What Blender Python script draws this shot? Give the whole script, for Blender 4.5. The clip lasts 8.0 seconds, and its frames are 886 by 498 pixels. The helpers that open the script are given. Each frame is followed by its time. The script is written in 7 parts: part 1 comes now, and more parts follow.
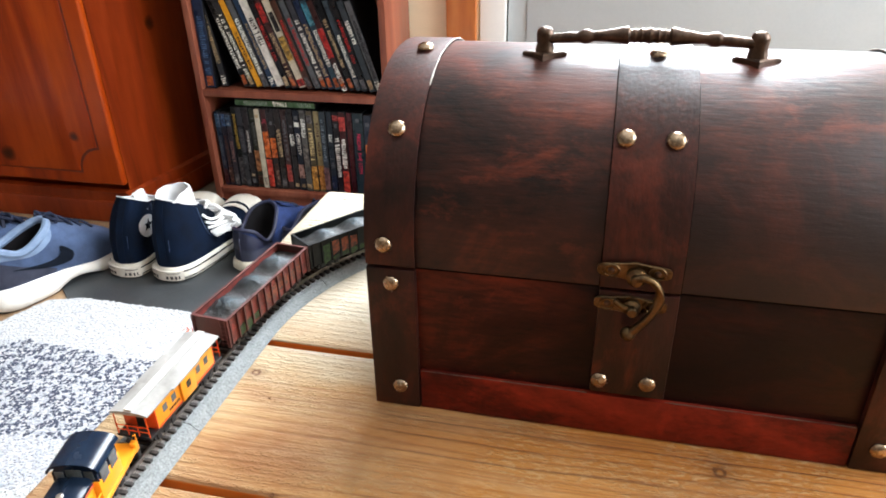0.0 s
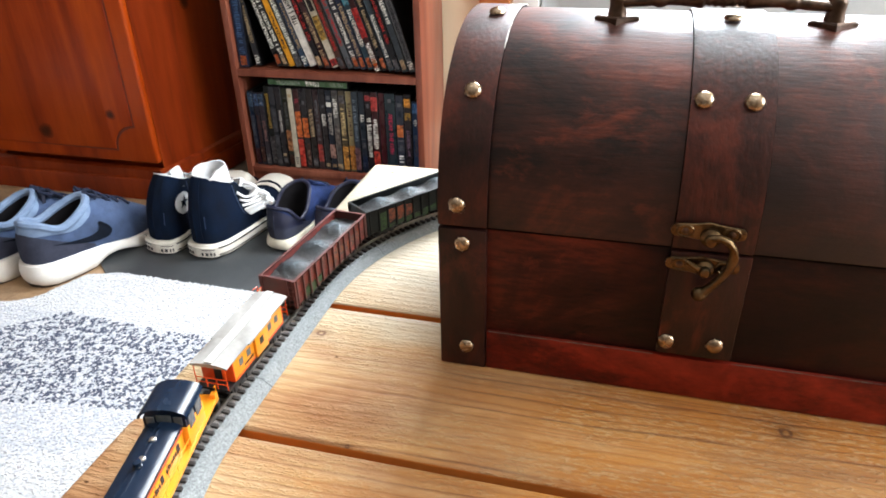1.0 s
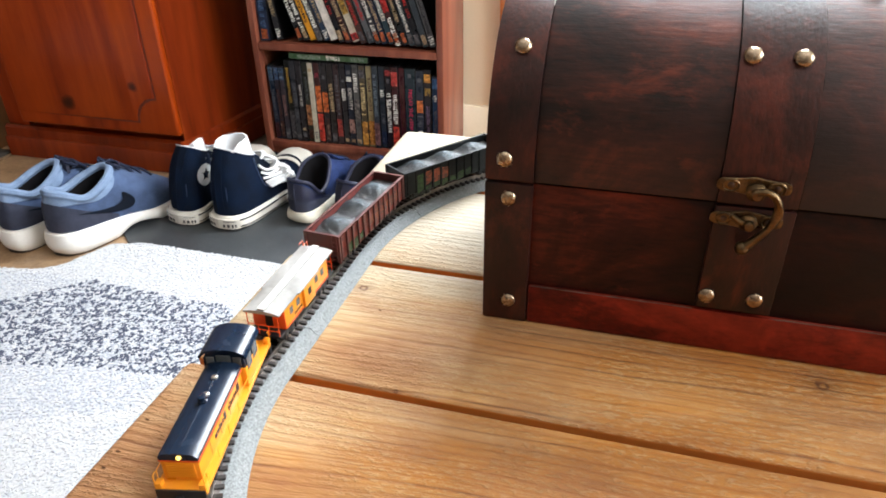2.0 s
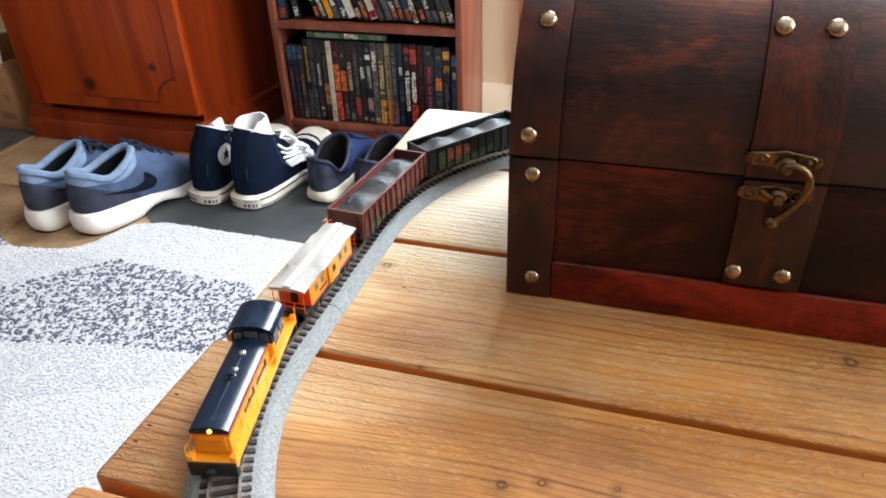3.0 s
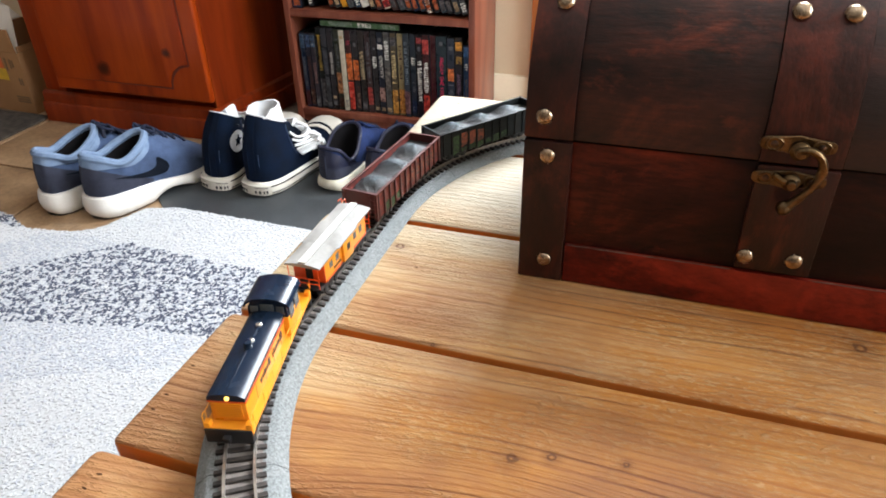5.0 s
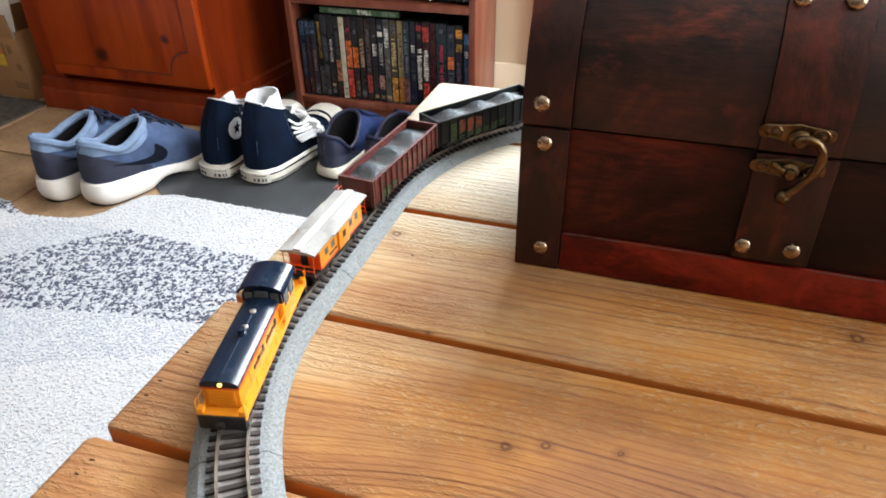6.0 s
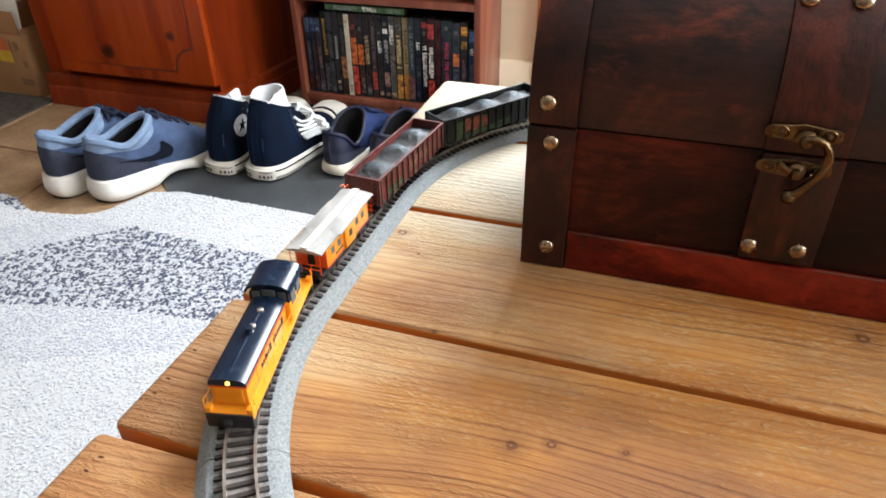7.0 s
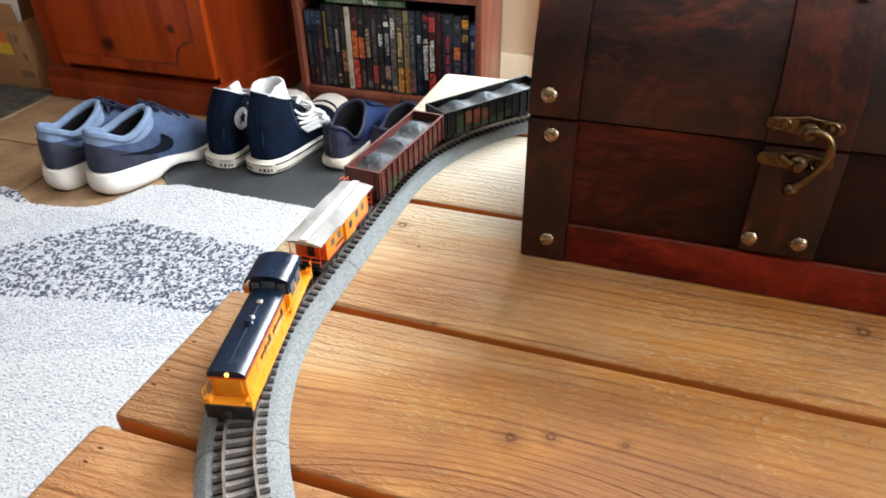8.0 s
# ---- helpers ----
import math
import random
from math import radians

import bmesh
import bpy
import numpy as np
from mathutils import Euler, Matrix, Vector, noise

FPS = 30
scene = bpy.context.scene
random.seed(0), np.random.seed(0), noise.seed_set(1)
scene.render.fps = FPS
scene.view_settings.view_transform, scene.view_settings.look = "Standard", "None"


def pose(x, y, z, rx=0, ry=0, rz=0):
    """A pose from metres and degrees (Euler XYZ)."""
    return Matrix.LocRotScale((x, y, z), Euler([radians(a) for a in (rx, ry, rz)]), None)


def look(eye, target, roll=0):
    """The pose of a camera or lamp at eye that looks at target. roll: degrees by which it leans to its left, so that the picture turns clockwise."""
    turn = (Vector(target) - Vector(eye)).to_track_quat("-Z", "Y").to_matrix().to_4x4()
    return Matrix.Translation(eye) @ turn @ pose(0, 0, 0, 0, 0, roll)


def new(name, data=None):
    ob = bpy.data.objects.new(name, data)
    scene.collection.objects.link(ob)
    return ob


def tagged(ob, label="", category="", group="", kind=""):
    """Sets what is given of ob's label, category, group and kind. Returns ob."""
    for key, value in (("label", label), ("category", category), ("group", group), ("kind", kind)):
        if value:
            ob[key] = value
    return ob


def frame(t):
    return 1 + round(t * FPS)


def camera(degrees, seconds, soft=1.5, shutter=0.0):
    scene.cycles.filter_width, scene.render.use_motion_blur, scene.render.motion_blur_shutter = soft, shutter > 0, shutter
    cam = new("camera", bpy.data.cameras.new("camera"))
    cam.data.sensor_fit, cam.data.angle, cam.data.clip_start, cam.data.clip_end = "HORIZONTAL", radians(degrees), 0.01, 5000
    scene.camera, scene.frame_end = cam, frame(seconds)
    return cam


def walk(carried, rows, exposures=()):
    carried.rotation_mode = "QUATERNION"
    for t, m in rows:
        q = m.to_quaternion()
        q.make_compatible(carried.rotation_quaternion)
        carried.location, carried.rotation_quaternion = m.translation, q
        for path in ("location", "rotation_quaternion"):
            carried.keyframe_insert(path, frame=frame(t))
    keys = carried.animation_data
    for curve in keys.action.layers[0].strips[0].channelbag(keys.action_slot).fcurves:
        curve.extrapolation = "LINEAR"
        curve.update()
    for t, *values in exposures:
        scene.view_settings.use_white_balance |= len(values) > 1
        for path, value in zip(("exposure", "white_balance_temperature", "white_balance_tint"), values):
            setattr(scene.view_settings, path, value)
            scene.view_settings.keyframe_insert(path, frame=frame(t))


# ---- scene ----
import functools

cam = camera(65.3, 8.0, 1.8)
PATH = [
    (0, (0.10975, -0.28995, 0.65937), (0.02622, 0.05330, 0.47176), -1.23),
    (0.5, (0.09435, -0.29942, 0.65548), (0.00541, 0.04118, 0.46552), -1.26),
    (1, (0.08551, -0.30883, 0.65146), (-0.00675, 0.02855, 0.45739), -1.32),
    (1.5, (0.07610, -0.31881, 0.64980), (-0.01989, 0.01417, 0.45004), -1.16),
    (1.7, (0.07314, -0.32406, 0.64563), (-0.02088, 0.00868, 0.44452), -0.80),
    (2.8, (0.06700, -0.33300, 0.64100), (-0.03682, -0.00893, 0.43076), -1.90),
    (3, (0.06704, -0.33099, 0.64160), (-0.03718, -0.00855, 0.42906), -2.08),
    (3.5, (0.06742, -0.33484, 0.64273), (-0.04083, -0.01297, 0.43135), -2.24),
    (4, (0.06775, -0.33481, 0.64011), (-0.04014, -0.01534, 0.42493), -2.36),
    (4.5, (0.06769, -0.33525, 0.64035), (-0.04023, -0.01595, 0.42494), -2.23),
    (4.7, (0.06592, -0.33894, 0.63737), (-0.04104, -0.01900, 0.42243), -1.60),
    (5.8, (0.06565, -0.33990, 0.63690), (-0.04211, -0.02249, 0.41863), -1.20),
    (6, (0.06737, -0.33760, 0.63509), (-0.03934, -0.02127, 0.41476), -1.01),
    (6.5, (0.06631, -0.33758, 0.63598), (-0.04195, -0.02273, 0.41429), -1.16),
    (7, (0.06662, -0.33821, 0.63698), (-0.04214, -0.02373, 0.41501), -1.14),
    (7.5, (0.06668, -0.33783, 0.63628), (-0.04298, -0.02435, 0.41334), -1.33),
    (8, (0.06687, -0.33800, 0.63560), (-0.04166, -0.02537, 0.41092), -1.03),
]
walk(cam, [(t, look(eye, target, roll)) for t, eye, target, roll in PATH], [(0.0, 0.14), (1.5, 0.13), (3.0, 0.03), (6.0, -0.03), (8.0, -0.03)])

# ---------------------------------------------------------------- light
T = 0.40                      # height of the table top
world = bpy.data.worlds.new("world")
scene.world = world
world.use_nodes = True
wn = world.node_tree.nodes
sky = wn.new("ShaderNodeTexSky")
sky.sky_type, sky.sun_disc = "NISHITA", False
sky.sun_elevation, sky.sun_rotation = radians(38), radians(20)
wn["Background"].inputs[1].default_value = 0.12
world.node_tree.links.new(sky.outputs[0], wn["Background"].inputs[0])


def window_light(name, m, w, h, power, colour):
    """An area lamp in a window opening, standing in for the sky outside."""
    data = bpy.data.lights.new(name, "AREA")
    data.shape, data.size, data.size_y = "RECTANGLE", w, h
    data.energy, data.color = power, colour
    ob = new(name, data)
    ob.matrix_world = m
    return ob


# the glazed door behind the chest and the wide window in the side wall
window_light("door_daylight", look((0.325, 1.235, 1.42), (0.325, 0.0, 1.0)), 0.75, 0.98, 122.0, (0.86, 0.93, 1.0))
window_light("side_daylight", look((2.16, 0.26, 1.4), (-0.8, 0.1, 0.2)), 1.6, 1.25, 94.0, (0.90, 0.95, 1.0))

# ---------------------------------------------------------------- mesh helpers


def tree_of(name):
    m = bpy.data.materials.new(name)
    m.use_nodes = True
    nt = m.node_tree
    return m, nt, nt.nodes["Principled BSDF"]


def node(nt, kind, **inputs):
    n = nt.nodes.new(kind)
    for key, value in inputs.items():
        n.inputs[key.replace("_", " ")].default_value = value
    return n


def coords(nt, scale, jitter=True):
    """Object coordinates, shifted at random per object, stretched by scale."""
    tc = nt.nodes.new("ShaderNodeTexCoord")
    mp = nt.nodes.new("ShaderNodeMapping")
    mp.inputs["Scale"].default_value = scale
    nt.links.new(tc.outputs["Object"], mp.inputs["Vector"])
    if jitter:
        info = nt.nodes.new("ShaderNodeObjectInfo")
        mul = nt.nodes.new("ShaderNodeVectorMath")
        mul.operation = "MULTIPLY"
        mul.inputs[1].default_value = (37.0, 61.0, 23.0)
        nt.links.new(info.outputs["Random"], mul.inputs[0])
        nt.links.new(mul.outputs[0], mp.inputs["Location"])
    return mp.outputs["Vector"]


def noise_tex(nt, vec, scale, detail=4.0, rough=0.55, distortion=0.0):
    n = node(nt, "ShaderNodeTexNoise", Scale=scale, Detail=detail, Roughness=rough, Distortion=distortion)
    nt.links.new(vec, n.inputs["Vector"])
    return n.outputs["Fac"]


def ramp(nt, fac, stops):
    r = nt.nodes.new("ShaderNodeValToRGB")
    els = r.color_ramp.elements
    while len(els) < len(stops):
        els.new(0.5)
    for e, (at, c) in zip(els, stops):
        e.position, e.color = at, (*c, 1.0)
    nt.links.new(fac, r.inputs[0])
    return r.outputs[0]


def mixed(nt, fac, a, b, mode="MIX"):
    m = nt.nodes.new("ShaderNodeMix")
    m.data_type, m.blend_type = "RGBA", mode
    for sock, v in ((0, fac), (6, a), (7, b)):
        if isinstance(v, (int, float)):
            m.inputs[sock].default_value = v
        elif isinstance(v, tuple):
            m.inputs[sock].default_value = (*v, 1.0)
        else:
            nt.links.new(v, m.inputs[sock])
    return m.outputs[2]


def math_node(nt, op, a, b=0.0):
    m = nt.nodes.new("ShaderNodeMath")
    m.operation = op
    for k, v in enumerate((a, b)):
        if isinstance(v, (int, float)):
            m.inputs[k].default_value = v
        else:
            nt.links.new(v, m.inputs[k])
    return m.outputs[0]


def bumped(nt, bsdf, fac, strength, distance):
    b = nt.nodes.new("ShaderNodeBump")
    b.inputs["Strength"].default_value, b.inputs["Distance"].default_value = strength, distance
    nt.links.new(fac, b.inputs["Height"])
    nt.links.new(b.outputs[0], bsdf.inputs["Normal"])


def plain(name, a, b=None, rough=0.5, scale=40.0, fine=400.0, metal=0.0, bump=0.15, depth=0.0006, coat=0.0, spread=0.35, sheen=0.0, spec=0.5):
    """A surface that varies at two scales between colours a and b, with fine relief."""
    m, nt, bsdf = tree_of(name)
    b = b or tuple(0.7 * c for c in a)
    v = coords(nt, (1, 1, 1))
    big, small = noise_tex(nt, v, scale, 5), noise_tex(nt, v, fine, 3)
    both = math_node(nt, "ADD", math_node(nt, "MULTIPLY", big, 0.65), math_node(nt, "MULTIPLY", small, 0.35))
    nt.links.new(ramp(nt, both, [(0.5 - spread / 2, b), (0.5 + spread / 2, a)]), bsdf.inputs["Base Color"])
    bsdf.inputs["Metallic"].default_value = metal
    nt.links.new(math_node(nt, "ADD", math_node(nt, "MULTIPLY", big, 0.25), rough - 0.125), bsdf.inputs["Roughness"])
    bsdf.inputs["Coat Weight"].default_value, bsdf.inputs["Coat Roughness"].default_value = coat, 0.15
    bsdf.inputs["Specular IOR Level"].default_value = 0.14 if rough >= 0.8 else spec
    if sheen:
        bsdf.inputs["Sheen Weight"].default_value = sheen
    bumped(nt, bsdf, small, bump, depth)
    return m


def wood(name, dark, mid, light, stretch, rings, rough=0.45, coat=0.0, shine=0.2, bump=0.3, depth=0.0008, spots=(), blotch=None, knots=0.0, fibre=22.0, jitter=True, soft=6.0):
    """Sawn or stained wood; stretch is small along the grain. spots: dark knots (place, radius). blotch: a colour for stained patches."""
    m, nt, bsdf = tree_of(name)
    v = coords(nt, stretch, jitter)
    warp = noise_tex(nt, v, rings * 0.22, 3, 0.5, 0.6)
    band = math_node(nt, "FRACT", math_node(nt, "MULTIPLY", warp, soft))
    tri = math_node(nt, "ABSOLUTE", math_node(nt, "SUBTRACT", math_node(nt, "MULTIPLY", band, 2.0), 1.0))
    fine = noise_tex(nt, v, rings * fibre * 0.2, 6, 0.65)
    both = math_node(nt, "ADD", math_node(nt, "MULTIPLY", tri, 0.42), math_node(nt, "MULTIPLY", fine, 0.62))
    col = ramp(nt, both, [(0.22, dark), (0.5, mid), (0.8, light)])
    plainv = coords(nt, (1, 1, 1), jitter)
    wide = noise_tex(nt, plainv, 14.0, 4, 0.6)
    col = mixed(nt, math_node(nt, "MULTIPLY", wide, 0.5), col, blotch or dark)
    if knots:
        vor = node(nt, "ShaderNodeTexVoronoi", Scale=knots)
        nt.links.new(coords(nt, (1, 0.45, 0.45) if stretch[0] < stretch[1] else (1, 1, 0.5), jitter), vor.inputs["Vector"])
        near = ramp(nt, vor.outputs["Distance"], [(0.05, (1, 1, 1)), (0.11, (0, 0, 0))])
        col = mixed(nt, near, col, tuple(0.28 * c for c in dark))
    for place, radius in spots:
        tc = nt.nodes.new("ShaderNodeTexCoord")
        d = nt.nodes.new("ShaderNodeVectorMath")
        d.operation = "DISTANCE"
        d.inputs[1].default_value = place
        nt.links.new(tc.outputs["Object"], d.inputs[0])
        wob = math_node(nt, "ADD", d.outputs["Value"], math_node(nt, "MULTIPLY", math_node(nt, "SUBTRACT", noise_tex(nt, tc.outputs["Object"], 0.6 / radius, 2), 0.5), radius * 0.9))
        ring = ramp(nt, math_node(nt, "DIVIDE", wob, radius), [(0.15, (0.95, 0.95, 0.95)), (0.5, (0.85, 0.85, 0.85)), (1.0, (0.25, 0.25, 0.25)), (1.9, (0, 0, 0))])
        col = mixed(nt, ring, col, tuple(0.16 * c for c in dark))
    nt.links.new(col, bsdf.inputs["Base Color"])
    nt.links.new(math_node(nt, "ADD", math_node(nt, "MULTIPLY", fine, 0.3), rough - 0.15), bsdf.inputs["Roughness"])
    bsdf.inputs["Coat Weight"].default_value, bsdf.inputs["Coat Roughness"].default_value = coat, 0.16
    bsdf.inputs["Specular IOR Level"].default_value = shine
    bumped(nt, bsdf, both, bump, depth)
    return m


# ---------------------------------------------------------------- mesh helpers


def add_box(bm, lo, hi, m=None):
    """An axis-aligned block from lo to hi, then moved by m."""
    c = [(a + b) / 2 for a, b in zip(lo, hi)]
    s = [abs(b - a) for a, b in zip(lo, hi)]
    mat = Matrix.Translation(c) @ Matrix.Diagonal((*s, 1))
    return bmesh.ops.create_cube(bm, size=1.0, matrix=(m @ mat if m else mat))["verts"]


def add_loft(bm, rings, cap=True, closed=True):
    """Skins a list of rings of points."""
    vs = [[bm.verts.new(p) for p in ring] for ring in rings]
    n = len(vs[0])
    for a, b in zip(vs, vs[1:]):
        for k in range(n if closed else n - 1):
            bm.faces.new((a[k], a[(k + 1) % n], b[(k + 1) % n], b[k]))
    if cap:
        bm.faces.new(list(reversed(vs[0])))
        bm.faces.new(vs[-1])
    return vs


def add_lathe(bm, profile, m=None, seg=20, cap=True):
    """Turns (radius, height) pairs round z."""
    rings = [[(m or Matrix()) @ Vector((max(r, 1e-5) * math.cos(2 * math.pi * k / seg), max(r, 1e-5) * math.sin(2 * math.pi * k / seg), z)) for k in range(seg)] for r, z in profile]
    return add_loft(bm, rings, cap)


def add_tube(bm, pts, r, seg=8, cap=True, flat=1.0):
    """A tube along points; r is a number or one a point. flat squeezes it."""
    pts = [Vector(p) for p in pts]
    rings, up = [], Vector((0.13, 0.21, 0.97)).normalized()
    for k, p in enumerate(pts):
        d = (pts[min(k + 1, len(pts) - 1)] - pts[max(k - 1, 0)]).normalized()
        a = d.cross(up)
        if a.length < 0.05:
            a = d.cross(Vector((1, 0, 0)))
        a.normalize()
        b = a.cross(d).normalized()
        rr = r[k] if isinstance(r, (list, tuple)) else r
        rings.append([p + rr * (math.cos(2 * math.pi * j / seg) * a + flat * math.sin(2 * math.pi * j / seg) * b) for j in range(seg)])
    return add_loft(bm, rings, cap)


def smooth_line(pts, n=6):
    """Catmull-Rom through points."""
    pts = [Vector(p) for p in pts]
    out = []
    for k in range(len(pts) - 1):
        p0, p1, p2, p3 = pts[max(k - 1, 0)], pts[k], pts[k + 1], pts[min(k + 2, len(pts) - 1)]
        for j in range(n):
            t = j / n
            out.append(0.5 * ((2 * p1) + (p2 - p0) * t + (2 * p0 - 5 * p1 + 4 * p2 - p3) * t * t + (3 * p1 - p0 - 3 * p2 + p3) * t * t * t))
    return out + [pts[-1]]


def mesh_of(name, bm, material, smooth=True, bevel=0.0, segments=2):
    if bevel:
        bmesh.ops.bevel(bm, geom=list(bm.edges), offset=bevel, segments=segments, affect="EDGES", profile=0.6, clamp_overlap=True)
    bmesh.ops.recalc_face_normals(bm, faces=bm.faces)
    me = bpy.data.meshes.new(name)
    bm.to_mesh(me)
    bm.free()
    for m in material if isinstance(material, (list, tuple)) else (material,):
        me.materials.append(m)
    if smooth:
        me.polygons.foreach_set("use_smooth", [True] * len(me.polygons))
        me.set_sharp_from_angle(angle=radians(38))
    return me


def part(name, bm, material, parent=None, label="", smooth=True, bevel=0.0, segments=2):
    ob = new(name, mesh_of(name, bm, material, smooth, bevel, segments))
    ob.parent = parent
    return tagged(ob, label)


def block(name, lo, hi, material, parent=None, label="", bevel=0.001, m=None):
    bm = bmesh.new()
    add_box(bm, lo, hi, m)
    return part(name, bm, material, parent, label, bevel=bevel)


def thing(name, label, category, m=None, group="", kind=""):
    ob = new(name)
    ob.empty_display_size = 0.02
    ob.matrix_basis = m or Matrix()
    return tagged(ob, label, category, group, kind)


def structure(ob, label, category):
    return tagged(ob, label, category, kind="structure")


# ---------------------------------------------------------------- materials
def deck_wood():
    """Honey coloured planks along x: irregular growth lines that arch round the knots, fibres, stains."""
    m, nt, bsdf = tree_of("weathered_deck_wood")
    tc = nt.nodes.new("ShaderNodeTexCoord")
    sep = nt.nodes.new("ShaderNodeSeparateXYZ")
    nt.links.new(tc.outputs["Object"], sep.inputs[0])
    info = nt.nodes.new("ShaderNodeObjectInfo")
    wave = math_node(nt, "MULTIPLY", math_node(nt, "SUBTRACT", noise_tex(nt, coords(nt, (1.0, 5.0, 5.0)), 3.0, 2, 0.5), 0.5), 0.024)
    gx = math_node(nt, "MULTIPLY", math_node(nt, "SUBTRACT", sep.outputs["X"], 0.03), 11.0)
    gy = math_node(nt, "MULTIPLY", math_node(nt, "ADD", sep.outputs["Y"], 0.185), 22.0)
    dome = math_node(nt, "POWER", 2.718, math_node(nt, "MULTIPLY", math_node(nt, "ADD", math_node(nt, "MULTIPLY", gx, gx), math_node(nt, "MULTIPLY", gy, gy)), -1.0))
    across = math_node(nt, "ADD", math_node(nt, "ADD", sep.outputs["Y"], wave), math_node(nt, "MULTIPLY", dome, -0.042))
    across = math_node(nt, "ADD", across, math_node(nt, "MULTIPLY", info.outputs["Random"], 7.0))
    def along(value, scale, detail):
        n = nt.nodes.new("ShaderNodeTexNoise")
        n.noise_dimensions = "1D"
        n.inputs["Scale"].default_value, n.inputs["Detail"].default_value, n.inputs["Roughness"].default_value = scale, detail, 0.55
        nt.links.new(value, n.inputs["W"])
        return n.outputs["Fac"]

    # broad bands of early and late wood, and soft yearly lines about 5 mm apart that bend a little
    drift = math_node(nt, "MULTIPLY", noise_tex(nt, coords(nt, (0.16, 1, 1)), 38.0, 4, 0.6), 13.0)
    band = ramp(nt, along(across, 75.0, 2.5), [(0.33, (0, 0, 0)), (0.66, (1, 1, 1))])
    year = math_node(nt, "SINE", math_node(nt, "ADD", math_node(nt, "MULTIPLY", across, 1080.0), drift))
    year = ramp(nt, math_node(nt, "ADD", math_node(nt, "MULTIPLY", year, 0.5), 0.5), [(0.0, (0, 0, 0)), (0.12, (0.30, 0.30, 0.30)), (0.30, (0.82, 0.82, 0.82)), (1.0, (1, 1, 1))])
    thin = ramp(nt, along(across, 300.0, 1.0), [(0.30, (0, 0, 0)), (0.40, (1, 1, 1))])
    # the lines stand out in some stretches and fade in others
    clear = ramp(nt, noise_tex(nt, coords(nt, (0.30, 1, 1)), 17.0, 4, 0.6), [(0.34, (0.5, 0.5, 0.5)), (0.56, (1, 1, 1))])
    clear = math_node(nt, "MAXIMUM", clear, math_node(nt, "MULTIPLY", dome, 1.3))
    ridge = mixed(nt, clear, (0.68, 0.68, 0.68), math_node(nt, "ADD", math_node(nt, "MULTIPLY", year, 0.58), math_node(nt, "MULTIPLY", thin, 0.42)))
    fibre = noise_tex(nt, coords(nt, (0.16, 1, 1)), 800.0, 3, 0.65)
    fleck = ramp(nt, fibre, [(0.30, (0, 0, 0)), (0.70, (1, 1, 1))])
    # torn, rough-sawn patches: short raised crumbs
    crumbs = ramp(nt, noise_tex(nt, coords(nt, (0.36, 1, 1)), 620.0, 3, 0.6), [(0.48, (0, 0, 0)), (0.62, (1, 1, 1))])
    torn = ramp(nt, noise_tex(nt, coords(nt, (0.55, 1, 1)), 24.0, 3, 0.6), [(0.40, (0.05, 0.05, 0.05)), (0.54, (1, 1, 1))])
    torn = math_node(nt, "MULTIPLY", math_node(nt, "MULTIPLY", crumbs, torn), math_node(nt, "ADD", math_node(nt, "MULTIPLY", year, 0.75), 0.25))
    grain = math_node(nt, "ADD", math_node(nt, "ADD", math_node(nt, "MULTIPLY", band, 0.20), math_node(nt, "MULTIPLY", ridge, 0.70)), math_node(nt, "MULTIPLY", fleck, 0.10))
    col = ramp(nt, grain, [(0.18, (0.165, 0.046, 0.011)), (0.48, (0.410, 0.150, 0.026)), (0.92, (0.505, 0.226, 0.048))])
    wide = ramp(nt, noise_tex(nt, coords(nt, (0.5, 1, 1)), 11.0, 5, 0.65), [(0.44, (0, 0, 0)), (0.70, (1, 1, 1))])
    col = mixed(nt, math_node(nt, "MULTIPLY", wide, 0.38), col, mixed(nt, grain, (0.20, 0.062, 0.014), (0.34, 0.118, 0.030)))
    col = mixed(nt, math_node(nt, "MULTIPLY", torn, 0.72), col, (0.58, 0.37, 0.18))
    pale = ramp(nt, noise_tex(nt, coords(nt, (0.4, 1, 1)), 17.0, 3, 0.5), [(0.52, (0, 0, 0)), (0.75, (1, 1, 1))])
    col = mixed(nt, math_node(nt, "MULTIPLY", pale, 0.35), col, (0.56, 0.36, 0.17))
    # duller and tan at the left end
    tan_end = math_node(nt, "ADD", math_node(nt, "MULTIPLY", sep.outputs["X"], -4.5), noise_tex(nt, coords(nt, (0.35, 1, 1)), 20.0, 4, 0.65))
    tan_end = ramp(nt, tan_end, [(0.22, (0, 0, 0)), (0.85, (0.75, 0.75, 0.75))])
    col = mixed(nt, tan_end, col, mixed(nt, grain, (0.21, 0.088, 0.026), (0.44, 0.268, 0.105)))
    # paler towards the left end and the far planks, in uneven streaks: window glare put into the colour
    glare = math_node(nt, "ADD", math_node(nt, "MULTIPLY", sep.outputs["Y"], 2.6), math_node(nt, "MULTIPLY", sep.outputs["X"], -2.4))
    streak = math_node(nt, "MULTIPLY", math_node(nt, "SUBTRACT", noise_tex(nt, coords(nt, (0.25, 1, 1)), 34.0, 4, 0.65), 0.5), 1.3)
    glare = ramp(nt, math_node(nt, "ADD", math_node(nt, "ADD", glare, streak), 0.34), [(0.0, (0, 0, 0)), (0.74, (0.85, 0.85, 0.85))])
    col = mixed(nt, glare, col, mixed(nt, math_node(nt, "MULTIPLY", grain, 0.8), (0.41, 0.315, 0.19), (0.51, 0.425, 0.285)))
